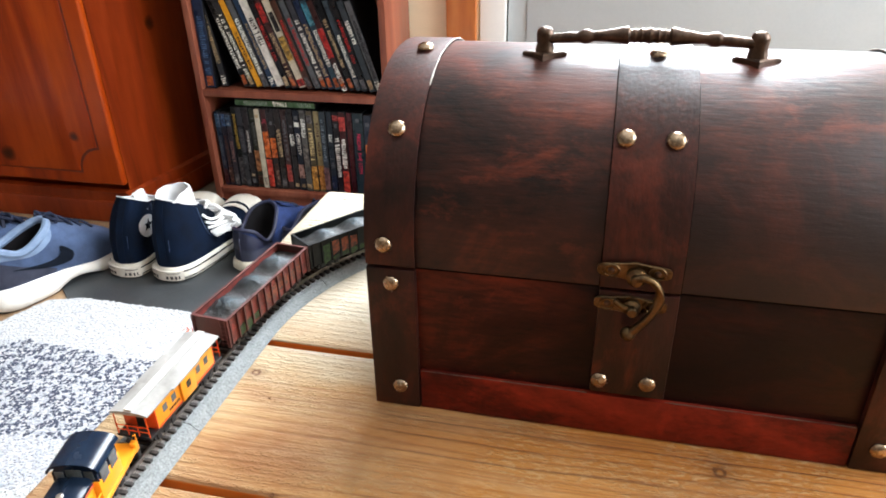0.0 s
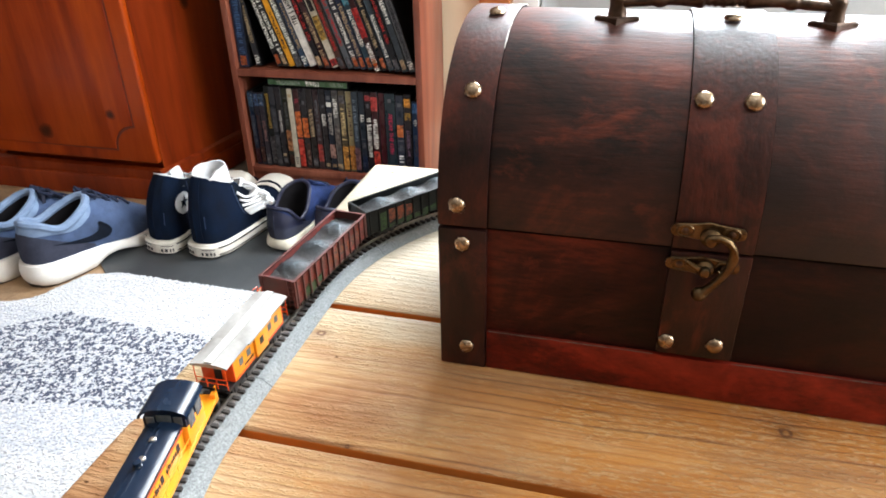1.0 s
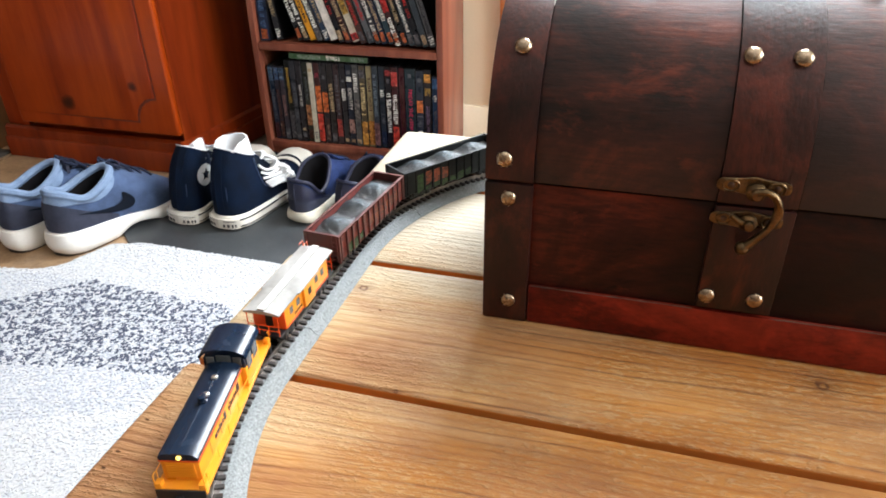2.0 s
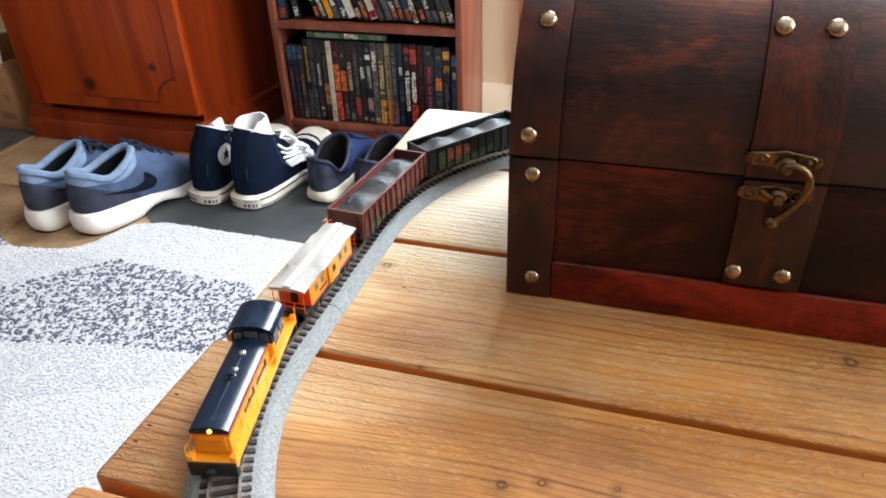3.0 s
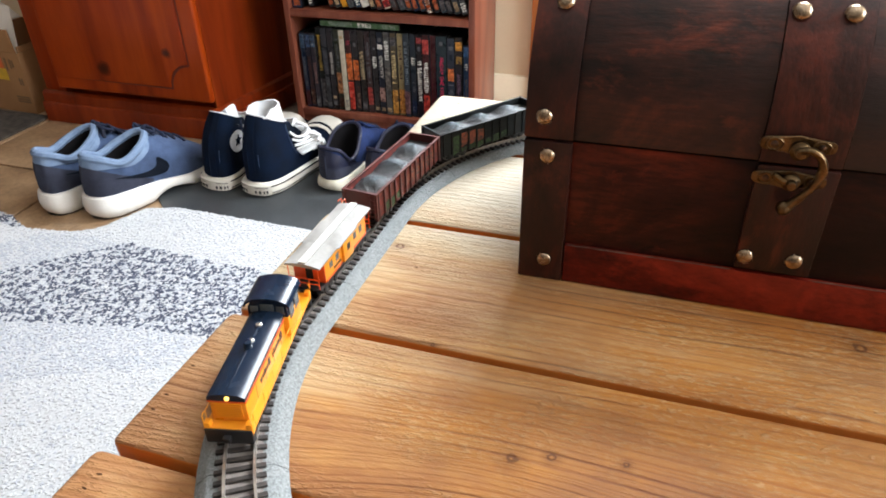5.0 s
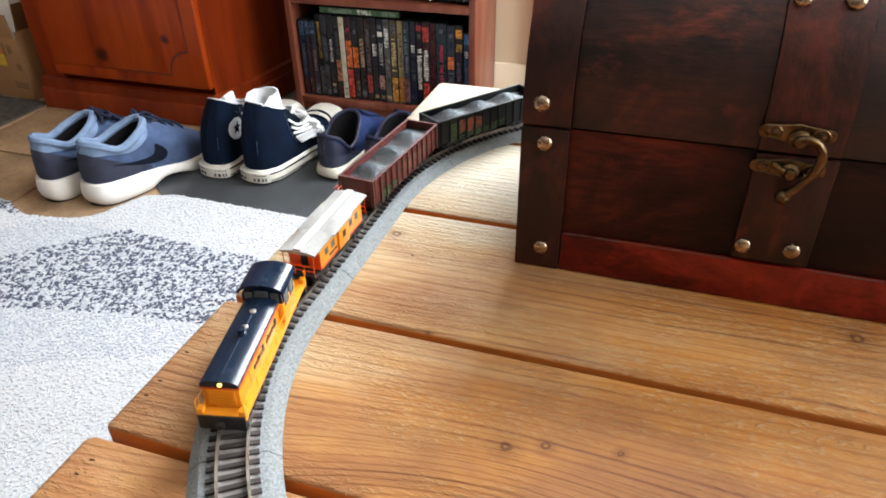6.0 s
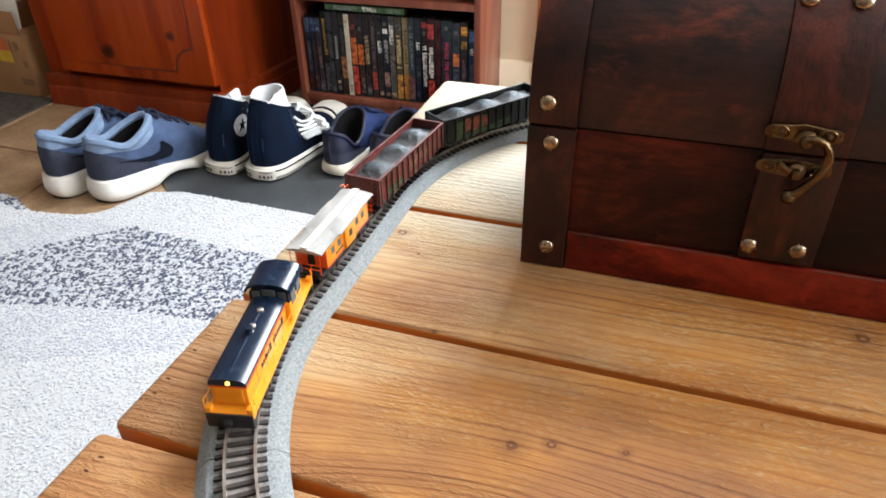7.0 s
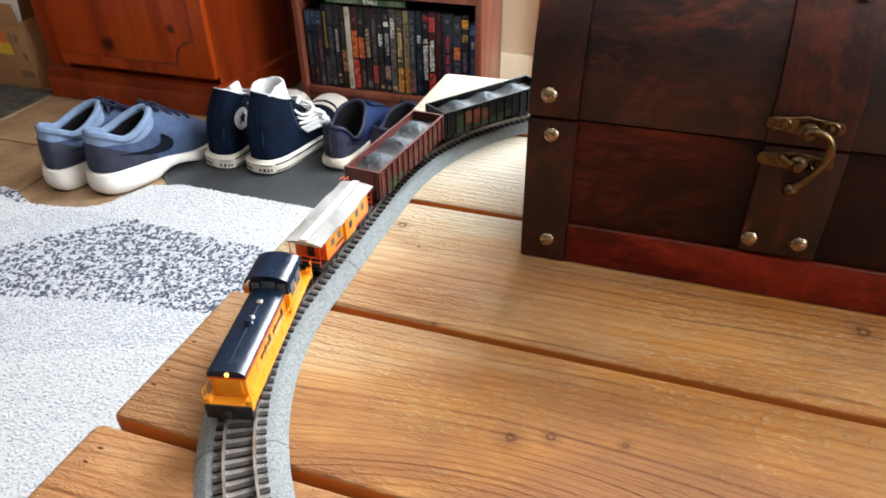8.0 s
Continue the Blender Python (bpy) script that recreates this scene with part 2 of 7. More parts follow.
    # the planks beyond the chest's corner are almost white, painting in the door's glare
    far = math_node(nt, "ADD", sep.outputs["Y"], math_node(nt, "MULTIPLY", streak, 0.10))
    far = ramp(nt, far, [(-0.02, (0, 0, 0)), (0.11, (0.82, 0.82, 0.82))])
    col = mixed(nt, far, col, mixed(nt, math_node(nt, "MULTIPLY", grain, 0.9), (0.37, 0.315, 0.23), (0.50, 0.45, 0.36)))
    # short pale flecks between the lines, and pinkish brown stains, most on the front planks
    dash = ramp(nt, noise_tex(nt, coords(nt, (0.30, 1, 1)), 480.0, 2, 0.5), [(0.60, (0, 0, 0)), (0.70, (1, 1, 1))])
    col = mixed(nt, math_node(nt, "MULTIPLY", dash, 0.14), col, (0.68, 0.47, 0.25))
    # real stains, deepened frontwards to paint in the falloff of light
    stain = math_node(nt, "ADD", noise_tex(nt, coords(nt, (0.45, 1, 1)), 19.0, 5, 0.65), math_node(nt, "MULTIPLY", sep.outputs["Y"], -1.35))
    stain = ramp(nt, stain, [(0.50, (0, 0, 0)), (0.74, (0.80, 0.80, 0.80))])
    col = mixed(nt, stain, col, mixed(nt, grain, (0.165, 0.055, 0.020), (0.28, 0.118, 0.044)))
    for (x, y), r in (((0.027, -0.139), 0.0042), ((0.0435, -0.1335), 0.0026), ((0.1815, -0.0175), 0.0046), ((-0.0807, 0.0084), 0.0035), ((0.0745, -0.128), 0.002), ((-0.0296, -0.0775), 0.0016)):
        d = nt.nodes.new("ShaderNodeVectorMath")
        d.operation = "DISTANCE"
        d.inputs[1].default_value = (x, y, T)
        nt.links.new(tc.outputs["Object"], d.inputs[0])
        wob = math_node(nt, "ADD", d.outputs["Value"], math_node(nt, "MULTIPLY", math_node(nt, "SUBTRACT", noise_tex(nt, tc.outputs["Object"], 0.7 / r, 3), 0.5), r * 1.5))
        ring = ramp(nt, math_node(nt, "DIVIDE", wob, 2.5 * r), [(0.06, (0.2, 0.2, 0.2)), (0.16, (0.85, 0.85, 0.85)), (0.27, (0.85, 0.85, 0.85)), (0.34, (0.34, 0.34, 0.34)), (1.0, (0, 0, 0))])
        col = mixed(nt, ring, col, (0.085, 0.026, 0.007))
    nt.links.new(col, bsdf.inputs["Base Color"])
    nt.links.new(math_node(nt, "ADD", math_node(nt, "MULTIPLY", fibre, 0.30), 0.36), bsdf.inputs["Roughness"])
    bsdf.inputs["Coat Weight"].default_value, bsdf.inputs["Coat Roughness"].default_value = 0.03, 0.36
    bsdf.inputs["Specular IOR Level"].default_value = 0.24
    bumped(nt, bsdf, math_node(nt, "ADD", math_node(nt, "ADD", math_node(nt, "MULTIPLY", ridge, 0.45), math_node(nt, "MULTIPLY", fibre, 0.5)), math_node(nt, "MULTIPLY", torn, 0.55)), 0.9, 0.0012)
    return m


def chest_wood(name, dark, mid, light, along, gloss, shine=0.2, strap_shade=False):
    """Uneven dark stain: near-black clouds over red-brown wood, long fine scratches, satin varnish. The last flag
    blackens the finish along the middle strap and paints shade over the low latch end.
    """
    m, nt, bsdf = tree_of(name)
    v = coords(nt, along)
    half = tuple(0.45 + 0.55 * a for a in along)
    cloud = noise_tex(nt, coords(nt, half), 15.0, 7, 0.68, 0.9)
    fine = noise_tex(nt, v, 420.0, 4, 0.65)
    mixf = math_node(nt, "ADD", math_node(nt, "MULTIPLY", cloud, 0.80), math_node(nt, "MULTIPLY", fine, 0.20))
    col = ramp(nt, mixf, [(0.38, dark), (0.50, mid), (0.66, light)])
    # thin places rubbed through to redder wood, and dark runs of stain
    thin = ramp(nt, noise_tex(nt, coords(nt, half), 34.0, 6, 0.7, 0.5), [(0.54, (0, 0, 0)), (0.74, (1, 1, 1))])
    col = mixed(nt, math_node(nt, "MULTIPLY", thin, 0.75), col, tuple(min(1.5 * c, 0.4) for c in light))
    runs = ramp(nt, noise_tex(nt, coords(nt, tuple(0.3 + 0.7 * a for a in along)), 60.0, 5, 0.7), [(0.52, (0, 0, 0)), (0.72, (1, 1, 1))])
    col = mixed(nt, math_node(nt, "MULTIPLY", runs, 0.55), col, dark)
    if strap_shade:
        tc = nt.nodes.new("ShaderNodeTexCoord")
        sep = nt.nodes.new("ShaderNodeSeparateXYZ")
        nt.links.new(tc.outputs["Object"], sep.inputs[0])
        # dark finish at the strap; the blackening low on the right paints in shade
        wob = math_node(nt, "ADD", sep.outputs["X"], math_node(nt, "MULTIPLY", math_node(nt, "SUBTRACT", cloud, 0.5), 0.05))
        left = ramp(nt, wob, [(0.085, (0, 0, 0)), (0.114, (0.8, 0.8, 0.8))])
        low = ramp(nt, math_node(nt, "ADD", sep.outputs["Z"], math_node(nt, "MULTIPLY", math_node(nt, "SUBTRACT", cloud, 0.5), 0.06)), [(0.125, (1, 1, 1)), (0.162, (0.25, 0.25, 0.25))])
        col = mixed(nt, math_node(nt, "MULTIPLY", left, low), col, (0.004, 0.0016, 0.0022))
    nt.links.new(col, bsdf.inputs["Base Color"])
    nt.links.new(math_node(nt, "ADD", math_node(nt, "MULTIPLY", fine, 0.22), gloss), bsdf.inputs["Roughness"])
    bsdf.inputs["Specular IOR Level"].default_value = shine
    bumped(nt, bsdf, math_node(nt, "ADD", math_node(nt, "MULTIPLY", fine, 0.6), math_node(nt, "MULTIPLY", cloud, 0.9)), 0.55, 0.0008)
    return m


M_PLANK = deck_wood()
# unfaded plank sides, their orange raised to stand in for light bounced in the gaps
M_PLANKEDGE = wood("orange_plank_edge", (0.30, 0.085, 0.014), (0.44, 0.140, 0.024), (0.54, 0.200, 0.042), (0.08, 1.0, 1.0), 60.0, rough=0.6, shine=0.12)
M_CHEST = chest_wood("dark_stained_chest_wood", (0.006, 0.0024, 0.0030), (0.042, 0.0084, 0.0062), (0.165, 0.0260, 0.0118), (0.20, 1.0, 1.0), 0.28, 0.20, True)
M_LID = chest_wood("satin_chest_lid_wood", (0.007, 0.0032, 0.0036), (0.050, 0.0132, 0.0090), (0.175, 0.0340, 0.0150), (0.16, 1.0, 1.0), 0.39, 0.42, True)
M_STRAP = chest_wood("brown_strap_leatherette", (0.006, 0.0028, 0.0025), (0.029, 0.0066, 0.0048), (0.100, 0.0180, 0.0088), (1.0, 1.0, 0.25), 0.34, 0.36)
M_REDWOOD = chest_wood("red_stained_base", (0.024, 0.0035, 0.003), (0.110, 0.0085, 0.0052), (0.25, 0.024, 0.011), (0.42, 1.0, 1.0), 0.26)
M_SEAM = plain("dark_seam", (0.004, 0.003, 0.003), rough=0.7, spec=0.04)
M_WORN = plain("worn_pale_edge", (0.55, 0.52, 0.48), (0.25, 0.2, 0.17), rough=0.6, scale=250)
M_EDGEGLINT = plain("painted_edge_glint", (0.16, 0.13, 0.10), (0.05, 0.035, 0.028), rough=0.6, scale=250)
M_BRASS = plain("antique_brass", (0.21, 0.135, 0.065), (0.038, 0.024, 0.014), rough=0.36, metal=1.0, scale=180, fine=900)
M_RIVET = plain("nickel_brass_nail", (0.52, 0.40, 0.28), (0.17, 0.12, 0.08), rough=0.26, metal=1.0, scale=220, fine=900)
M_BRONZE = plain("dark_bronze_handle", (0.16, 0.11, 0.085), (0.05, 0.035, 0.028), rough=0.34, metal=1.0, scale=160)

M_PINE = wood("orange_knotty_pine", (0.165, 0.0145, 0.001), (0.335, 0.039, 0.002), (0.475, 0.072, 0.004), (1.0, 1.0, 0.11), 16.0, rough=0.38, coat=0.14, spots=(((-1.1530, 0.8930, 0.1505), 0.019), ((-0.9730, 0.8930, 0.1990), 0.012), ((-0.8700, 1.0760, 0.4022), 0.016)), bump=0.08, depth=0.0006, knots=3.4, blotch=(0.22, 0.024, 0.003))
# darker copy of the pine: shade on side and base put into the colour
M_PINESHADE = wood("shaded_red_brown_pine", (0.10, 0.0105, 0.0015), (0.195, 0.0235, 0.003), (0.285, 0.043, 0.006), (1.0, 1.0, 0.11), 16.0, rough=0.38, coat=0.14, spots=(((-0.8700, 1.0760, 0.4022), 0.016),), bump=0.08, depth=0.0006, blotch=(0.16, 0.018, 0.003))
M_GROOVE = plain("dark_groove_finish", (0.16, 0.014, 0.002), (0.09, 0.009, 0.002), rough=0.5)
M_SHELF = wood("mahogany_laminate", (0.150, 0.044, 0.026), (0.235, 0.073, 0.043), (0.32, 0.108, 0.062), (1.0, 1.0, 0.15), 22.0, rough=0.40, coat=0.35, shine=0.08, bump=0.05)
M_TRIM = wood("orange_door_casing", (0.34, 0.10, 0.025), (0.46, 0.15, 0.04), (0.54, 0.20, 0.06), (1.0, 1.0, 0.1), 20.0, rough=0.4, coat=0.2, bump=0.05)
M_WALL = plain("cream_wall_paint", (0.82, 0.69, 0.51), (0.77, 0.64, 0.46), rough=0.75, scale=3, fine=300, bump=0.1)
M_BASE = plain("cream_baseboard_paint", (0.87, 0.77, 0.59), (0.81, 0.71, 0.53), rough=0.5, scale=5, fine=200)
M_WHITE = plain("white_gloss_paint", (0.80, 0.81, 0.80), (0.74, 0.75, 0.75), rough=0.35, scale=6, fine=200, bump=0.05)
M_DOOR = plain("pale_grey_door_paint", (0.46, 0.50, 0.52), (0.41, 0.45, 0.475), rough=0.4, scale=5, fine=200, bump=0.06)
# darker paint for the unseen walls, to hold down bounced light
M_WALL2 = plain("taupe_wall_paint", (0.36, 0.29, 0.235), (0.32, 0.255, 0.205), rough=0.8, scale=3, fine=300, bump=0.1)
M_CEIL = plain("ceiling_paint", (0.78, 0.77, 0.74), (0.74, 0.73, 0.7), rough=0.85, scale=4)
M_TILE = plain("tan_floor_tile", (0.37, 0.24, 0.135), (0.19, 0.112, 0.058), rough=0.38, scale=13, fine=120, bump=0.25, spread=0.24)
M_GROUT = plain("pale_grout", (0.30, 0.24, 0.18), rough=0.85, scale=60)
M_MAT = plain("charcoal_rubber_mat", (0.074, 0.081, 0.086), (0.016, 0.017, 0.018), rough=0.42, scale=6, fine=700, bump=0.5)
M_DARKRUG = plain("dark_patterned_doormat", (0.10, 0.085, 0.07), (0.03, 0.026, 0.024), rough=0.95, scale=70, fine=500, bump=0.8)
M_CARD = plain("brown_cardboard", (0.38, 0.20, 0.085), (0.29, 0.145, 0.06), rough=0.75, scale=14, fine=260)
M_FLAP = plain("white_box_liner", (0.86, 0.84, 0.80), (0.74, 0.72, 0.67), rough=0.6, scale=20)
M_YELLOW = plain("yellow_sticker", (0.75, 0.48, 0.04), rough=0.5)
M_STICKER = plain("orange_red_sticker", (0.62, 0.10, 0.03), (0.55, 0.16, 0.04), rough=0.5)
M_PRINT = plain("faded_box_print", (0.13, 0.075, 0.04), (0.20, 0.12, 0.06), rough=0.75, scale=300)
M_CASE = plain("black_case_plastic", (0.007, 0.007, 0.008), (0.005, 0.005, 0.006), rough=0.4, scale=100, spec=0.12)
M_INK = plain("dark_ink", (0.03, 0.03, 0.035), rough=0.5)
M_YARN = [plain("white_shag_yarn", (0.52, 0.53, 0.535), (0.46, 0.468, 0.478), rough=0.95, scale=60, fine=900, sheen=0.2),
          plain("pale_grey_shag_yarn", (0.43, 0.45, 0.485), (0.38, 0.40, 0.44), rough=0.95, scale=60, fine=900),
          plain("slate_shag_yarn", (0.105, 0.118, 0.162), (0.052, 0.060, 0.088), rough=0.95, scale=60, fine=900)]

M_BED = plain("grey_roadbed", (0.335, 0.355, 0.355), (0.135, 0.147, 0.150), rough=0.85, scale=900, fine=2200, bump=0.9, depth=0.0008, spread=0.30)
M_TIE = plain("black_sleeper_plastic", (0.035, 0.028, 0.024), (0.018, 0.014, 0.012), rough=0.5, scale=200)
M_TIEBASE = plain("brown_track_web", (0.22, 0.195, 0.18), (0.15, 0.13, 0.12), rough=0.7, scale=200, fine=1500)
M_RAIL = plain("nickel_silver_rail", (0.66, 0.62, 0.56), (0.46, 0.42, 0.37), rough=0.36, metal=1.0, scale=150)

M_LOCOY = plain("yellow_orange_engine_paint", (0.80, 0.30, 0.015), (0.72, 0.25, 0.012), rough=0.32, scale=60, spread=0.6, bump=0.03)
M_LOCOR = plain("vermilion_engine_paint", (0.75, 0.09, 0.012), (0.66, 0.07, 0.01), rough=0.35, scale=60, bump=0.03)
M_NAVY = plain("navy_engine_roof", (0.008, 0.017, 0.034), (0.005, 0.010, 0.022), rough=0.24, scale=80, bump=0.05, spec=0.30)
M_BLACK = plain("black_plastic", (0.014, 0.014, 0.015), (0.008, 0.008, 0.009), rough=0.45, scale=100)
M_GLASSY = plain("smoked_cab_window", (0.10, 0.11, 0.12), (0.05, 0.06, 0.06), rough=0.12, scale=100, bump=0.0)
M_SILVER = plain("grey_caboose_roof", (0.33, 0.32, 0.30), (0.25, 0.24, 0.225), rough=0.6, scale=120)
M_CREAM = plain("white_running_board", (0.56, 0.55, 0.52), (0.46, 0.45, 0.42), rough=0.5, scale=120)
M_HOPRED = plain("oxide_red_hopper_paint", (0.13, 0.032, 0.026), (0.07, 0.022, 0.02), rough=0.5, scale=90, fine=600)
M_HOPSIDE = plain("faded_red_hopper_side", (0.33, 0.055, 0.042), (0.12, 0.026, 0.022), rough=0.55, scale=140, fine=700, spread=0.22)
M_HOPBLK = plain("black_hopper_paint", (0.016, 0.020, 0.021), (0.008, 0.010, 0.011), rough=0.5, scale=90, fine=600, spec=0.25)
M_GREEN = plain("graffiti_green", (0.045, 0.115, 0.03), (0.010, 0.018, 0.012), rough=0.5, scale=330, fine=900, spread=0.2)
M_ORANGE = plain("graffiti_orange", (0.40, 0.085, 0.035), (0.05, 0.03, 0.024), rough=0.5, scale=330, fine=900, spread=0.2)


def coal():
    """Black and brown cast coal; the sheen on its heaps is painted pale blue-grey in fine streaks."""
    m, nt, bsdf = tree_of("sheen_topped_coal")
    tc = nt.nodes.new("ShaderNodeTexCoord")
    sep = nt.nodes.new("ShaderNodeSeparateXYZ")
    nt.links.new(tc.outputs["Object"], sep.inputs[0])
    grit = noise_tex(nt, coords(nt, (1, 0.45, 1)), 900.0, 4, 0.7)
    # paler with height: highlights on the heap tops put into the colour
    heap_sheen = math_node(nt, "ADD", math_node(nt, "MULTIPLY", math_node(nt, "SUBTRACT", sep.outputs["Z"], 0.0212), 130.0), math_node(nt, "MULTIPLY", math_node(nt, "SUBTRACT", grit, 0.5), 2.2))
    nt.links.new(ramp(nt, heap_sheen, [(0.0, (0.010, 0.010, 0.010)), (0.45, (0.022, 0.032, 0.038)), (1.0, (0.13, 0.21, 0.26))]), bsdf.inputs["Base Color"])
    bsdf.inputs["Roughness"].default_value = 0.42
    bumped(nt, bsdf, grit, 1.0, 0.0009)
    return m


M_COAL = coal()
M_GOND = plain("weathered_gondola", (0.10, 0.088, 0.075), (0.05, 0.045, 0.04), rough=0.55, scale=120, fine=700)
M_COIL = plain("dark_steel_coil", (0.065, 0.072, 0.07), (0.04, 0.045, 0.045), rough=0.62, scale=160, fine=900)
M_HOPGREY = plain("weathered_grey_brown_hopper", (0.32, 0.27, 0.25), (0.20, 0.165, 0.15), rough=0.6, scale=90, fine=500)
M_HOPBLUE = plain("blue_hopper_paint", (0.035, 0.15, 0.26), (0.022, 0.10, 0.18), rough=0.45, scale=90)
M_STEEL = plain("wheel_steel", (0.36, 0.35, 0.34), (0.2, 0.19, 0.18), rough=0.3, metal=1.0, scale=200)
M_LETTER = plain("pale_lettering", (0.36, 0.36, 0.35), rough=0.5)
M_LAMP, _nt, _b = tree_of("headlight_glow")
_b.inputs["Base Color"].default_value = (1.0, 0.75, 0.25, 1)
_b.inputs["Emission Color"].default_value, _b.inputs["Emission Strength"].default_value = (1.0, 0.62, 0.10, 1), 2.5

M_CANVAS = plain("navy_canvas", (0.0030, 0.0105, 0.031), (0.0013, 0.0030, 0.0080), rough=0.9, scale=26, fine=1800, bump=0.8, spec=0.2)
M_CANVASD = plain("dark_heel_canvas", (0.004, 0.008, 0.016), (0.0025, 0.0045, 0.009), rough=0.95, scale=60, fine=1800, bump=0.8)
M_RUBBER = plain("off_white_rubber", (0.74, 0.71, 0.64), (0.62, 0.58, 0.50), rough=0.5, scale=30, fine=300)
M_FOAM = plain("white_foam_sole", (0.80, 0.78, 0.74), (0.70, 0.66, 0.60), rough=0.55, scale=30, fine=300)
M_LACE = plain("white_cotton_lace", (0.80, 0.80, 0.79), (0.66, 0.66, 0.66), rough=0.9, scale=300, fine=1800, bump=0.7)
M_LINING = plain("white_canvas_lining", (0.74, 0.74, 0.74), (0.62, 0.62, 0.62), rough=0.9, scale=60, fine=1800, bump=0.6)
M_SNEAK = plain("slate_blue_knit", (0.070, 0.106, 0.198), (0.038, 0.058, 0.112), rough=0.9, scale=50, fine=1500, bump=0.8, sheen=0.1)
M_SNEAKG = plain("grey_heel_mesh", (0.050, 0.054, 0.080), (0.028, 0.031, 0.048), rough=0.9, scale=50, fine=1500, bump=0.8)
M_COLLAR = plain("pale_blue_padded_collar", (0.195, 0.265, 0.38), (0.125, 0.175, 0.27), rough=0.9, scale=60, fine=1400, bump=0.6)
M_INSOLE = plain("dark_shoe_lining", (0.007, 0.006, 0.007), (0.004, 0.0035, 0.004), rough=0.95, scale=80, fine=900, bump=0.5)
M_DKLACE = plain("dark_blue_lace", (0.024, 0.030, 0.055), (0.012, 0.015, 0.028), rough=0.9, scale=200)
M_FLASH = plain("dark_navy_flash", (0.005, 0.008, 0.016), (0.003, 0.005, 0.010), rough=0.85, spec=0.15)
M_RUNBLUE = plain("royal_blue_mesh", (0.026, 0.046, 0.140), (0.009, 0.015, 0.046), rough=0.85, scale=50, fine=1500, bump=0.8)
M_RUNDK = plain("charcoal_blue_heel", (0.011, 0.014, 0.042), (0.006, 0.007, 0.020), rough=0.5, scale=50, fine=1500, bump=0.6)
M_RUNSOLE = plain("ivory_runner_sole", (0.70, 0.66, 0.54), (0.58, 0.54, 0.44), rough=0.55, scale=40)


@functools.lru_cache(maxsize=None)
def sleeve(r, g, b):
    """Glossy printed paper under a clear plastic cover."""
    return plain(f"printed_sleeve_{round(r * 99)}_{round(g * 99)}_{round(b * 99)}", (r, g, b), (0.55 * r, 0.55 * g, 0.55 * b), rough=0.3, scale=70, fine=420, spread=0.3, bump=0.05, spec=0.2)


@functools.lru_cache(maxsize=None)
def artwork(r, g, b):
    """A small printed picture: mottled dark, coloured and pale patches."""
    m, nt, bsdf = tree_of("spine_artwork")
    n = noise_tex(nt, coords(nt, (1, 1, 1)), 130.0, 4, 0.7, 0.8)
    nt.links.new(ramp(nt, n, [(0.34, (0.02, 0.016, 0.018)), (0.46, (0.5 * r, 0.45 * g, 0.45 * b)), (0.58, (r, 0.95 * g, 0.95 * b)), (0.72, (0.26 + 0.5 * r, 0.22 + 0.5 * g, 0.18 + 0.5 * b))]), bsdf.inputs["Base Color"])
    bsdf.inputs["Roughness"].default_value, bsdf.inputs["Specular IOR Level"].default_value = 0.3, 0.2
    return m


# ---------------------------------------------------------------- room
XW, XE, YS, YN, ZC = -2.6, 2.2, -4.6, 1.205, 2.4
block("floor", (XW, YS, -0.03), (XE, YN + 0.27, -0.006), M_GROUT, bevel=0)
structure(bpy.data.objects["floor"], "tan ceramic tile floor with pale grout joints", "floor")


def wall_with_hole(name, along, at, thick, lo, hi, holes, label, paint=None):
    """A wall across x ('x') or y ('y') at a place, with rectangular holes (a0, a1, z0, z1) that go right through."""
    bm = bmesh.new()
    cuts = sorted({lo, hi, *[h[0] for h in holes], *[h[1] for h in holes]})
    for a, b in zip(cuts, cuts[1:]):
        z = 0.0
        for h in sorted((h for h in holes if h[0] <= a and b <= h[1]), key=lambda h: h[2]):
            spans = ((z, h[2]),)
            z = h[3]
            for z0, z1 in spans:
                if z1 > z0:
                    add_box(bm, (a, at, z0), (b, at + thick, z1)) if along == "x" else add_box(bm, (at, a, z0), (at + thick, b, z1))
        add_box(bm, (a, at, z), (b, at + thick, ZC)) if along == "x" else add_box(bm, (at, a, z), (at + thick, b, ZC))
    return structure(part(name, bm, paint or M_WALL, smooth=False), label, "wall")


wall_with_hole("wall_north", "x", YN, 0.12, -0.76, XE, [(-0.165, 0.88, 0.0, 2.06)], "cream painted wall behind the bookcase")
# unseen end wall, added far back and dark so that it reflects little
wall_with_hole("wall_south", "x", YS - 0.12, 0.12, XW, XE, [], "unseen taupe wall added to close the far end of the room", M_WALL2)
wall_with_hole("wall_alcove", "x", YN + 0.15, 0.12, XW, -0.76, [], "cream painted alcove wall behind the cabinet")
wall_with_hole("wall_west", "y", XW - 0.12, 0.12, YS - 0.12, YN + 0.27, [], "unseen taupe side wall added to close the room", M_WALL2)
wall_with_hole("wall_east", "y", XE, 0.12, YS - 0.12, YN + 0.12, [(-0.65, 1.17, 0.7, 2.1)], "cream painted side wall")
block("ceiling", (XW - 0.12, YS - 0.12, ZC), (XE + 0.12, YN + 0.28, ZC + 0.08), M_CEIL, bevel=0)
structure(bpy.data.objects["ceiling"], "plain white painted ceiling", "ceiling")

bm = bmesh.new()
add_box(bm, (-0.75, YN - 0.014, -0.006), (-0.23, YN, 0.112))
structure(part("baseboard", bm, M_BASE, bevel=0.004), "cream painted baseboard along the wall", "baseboard")

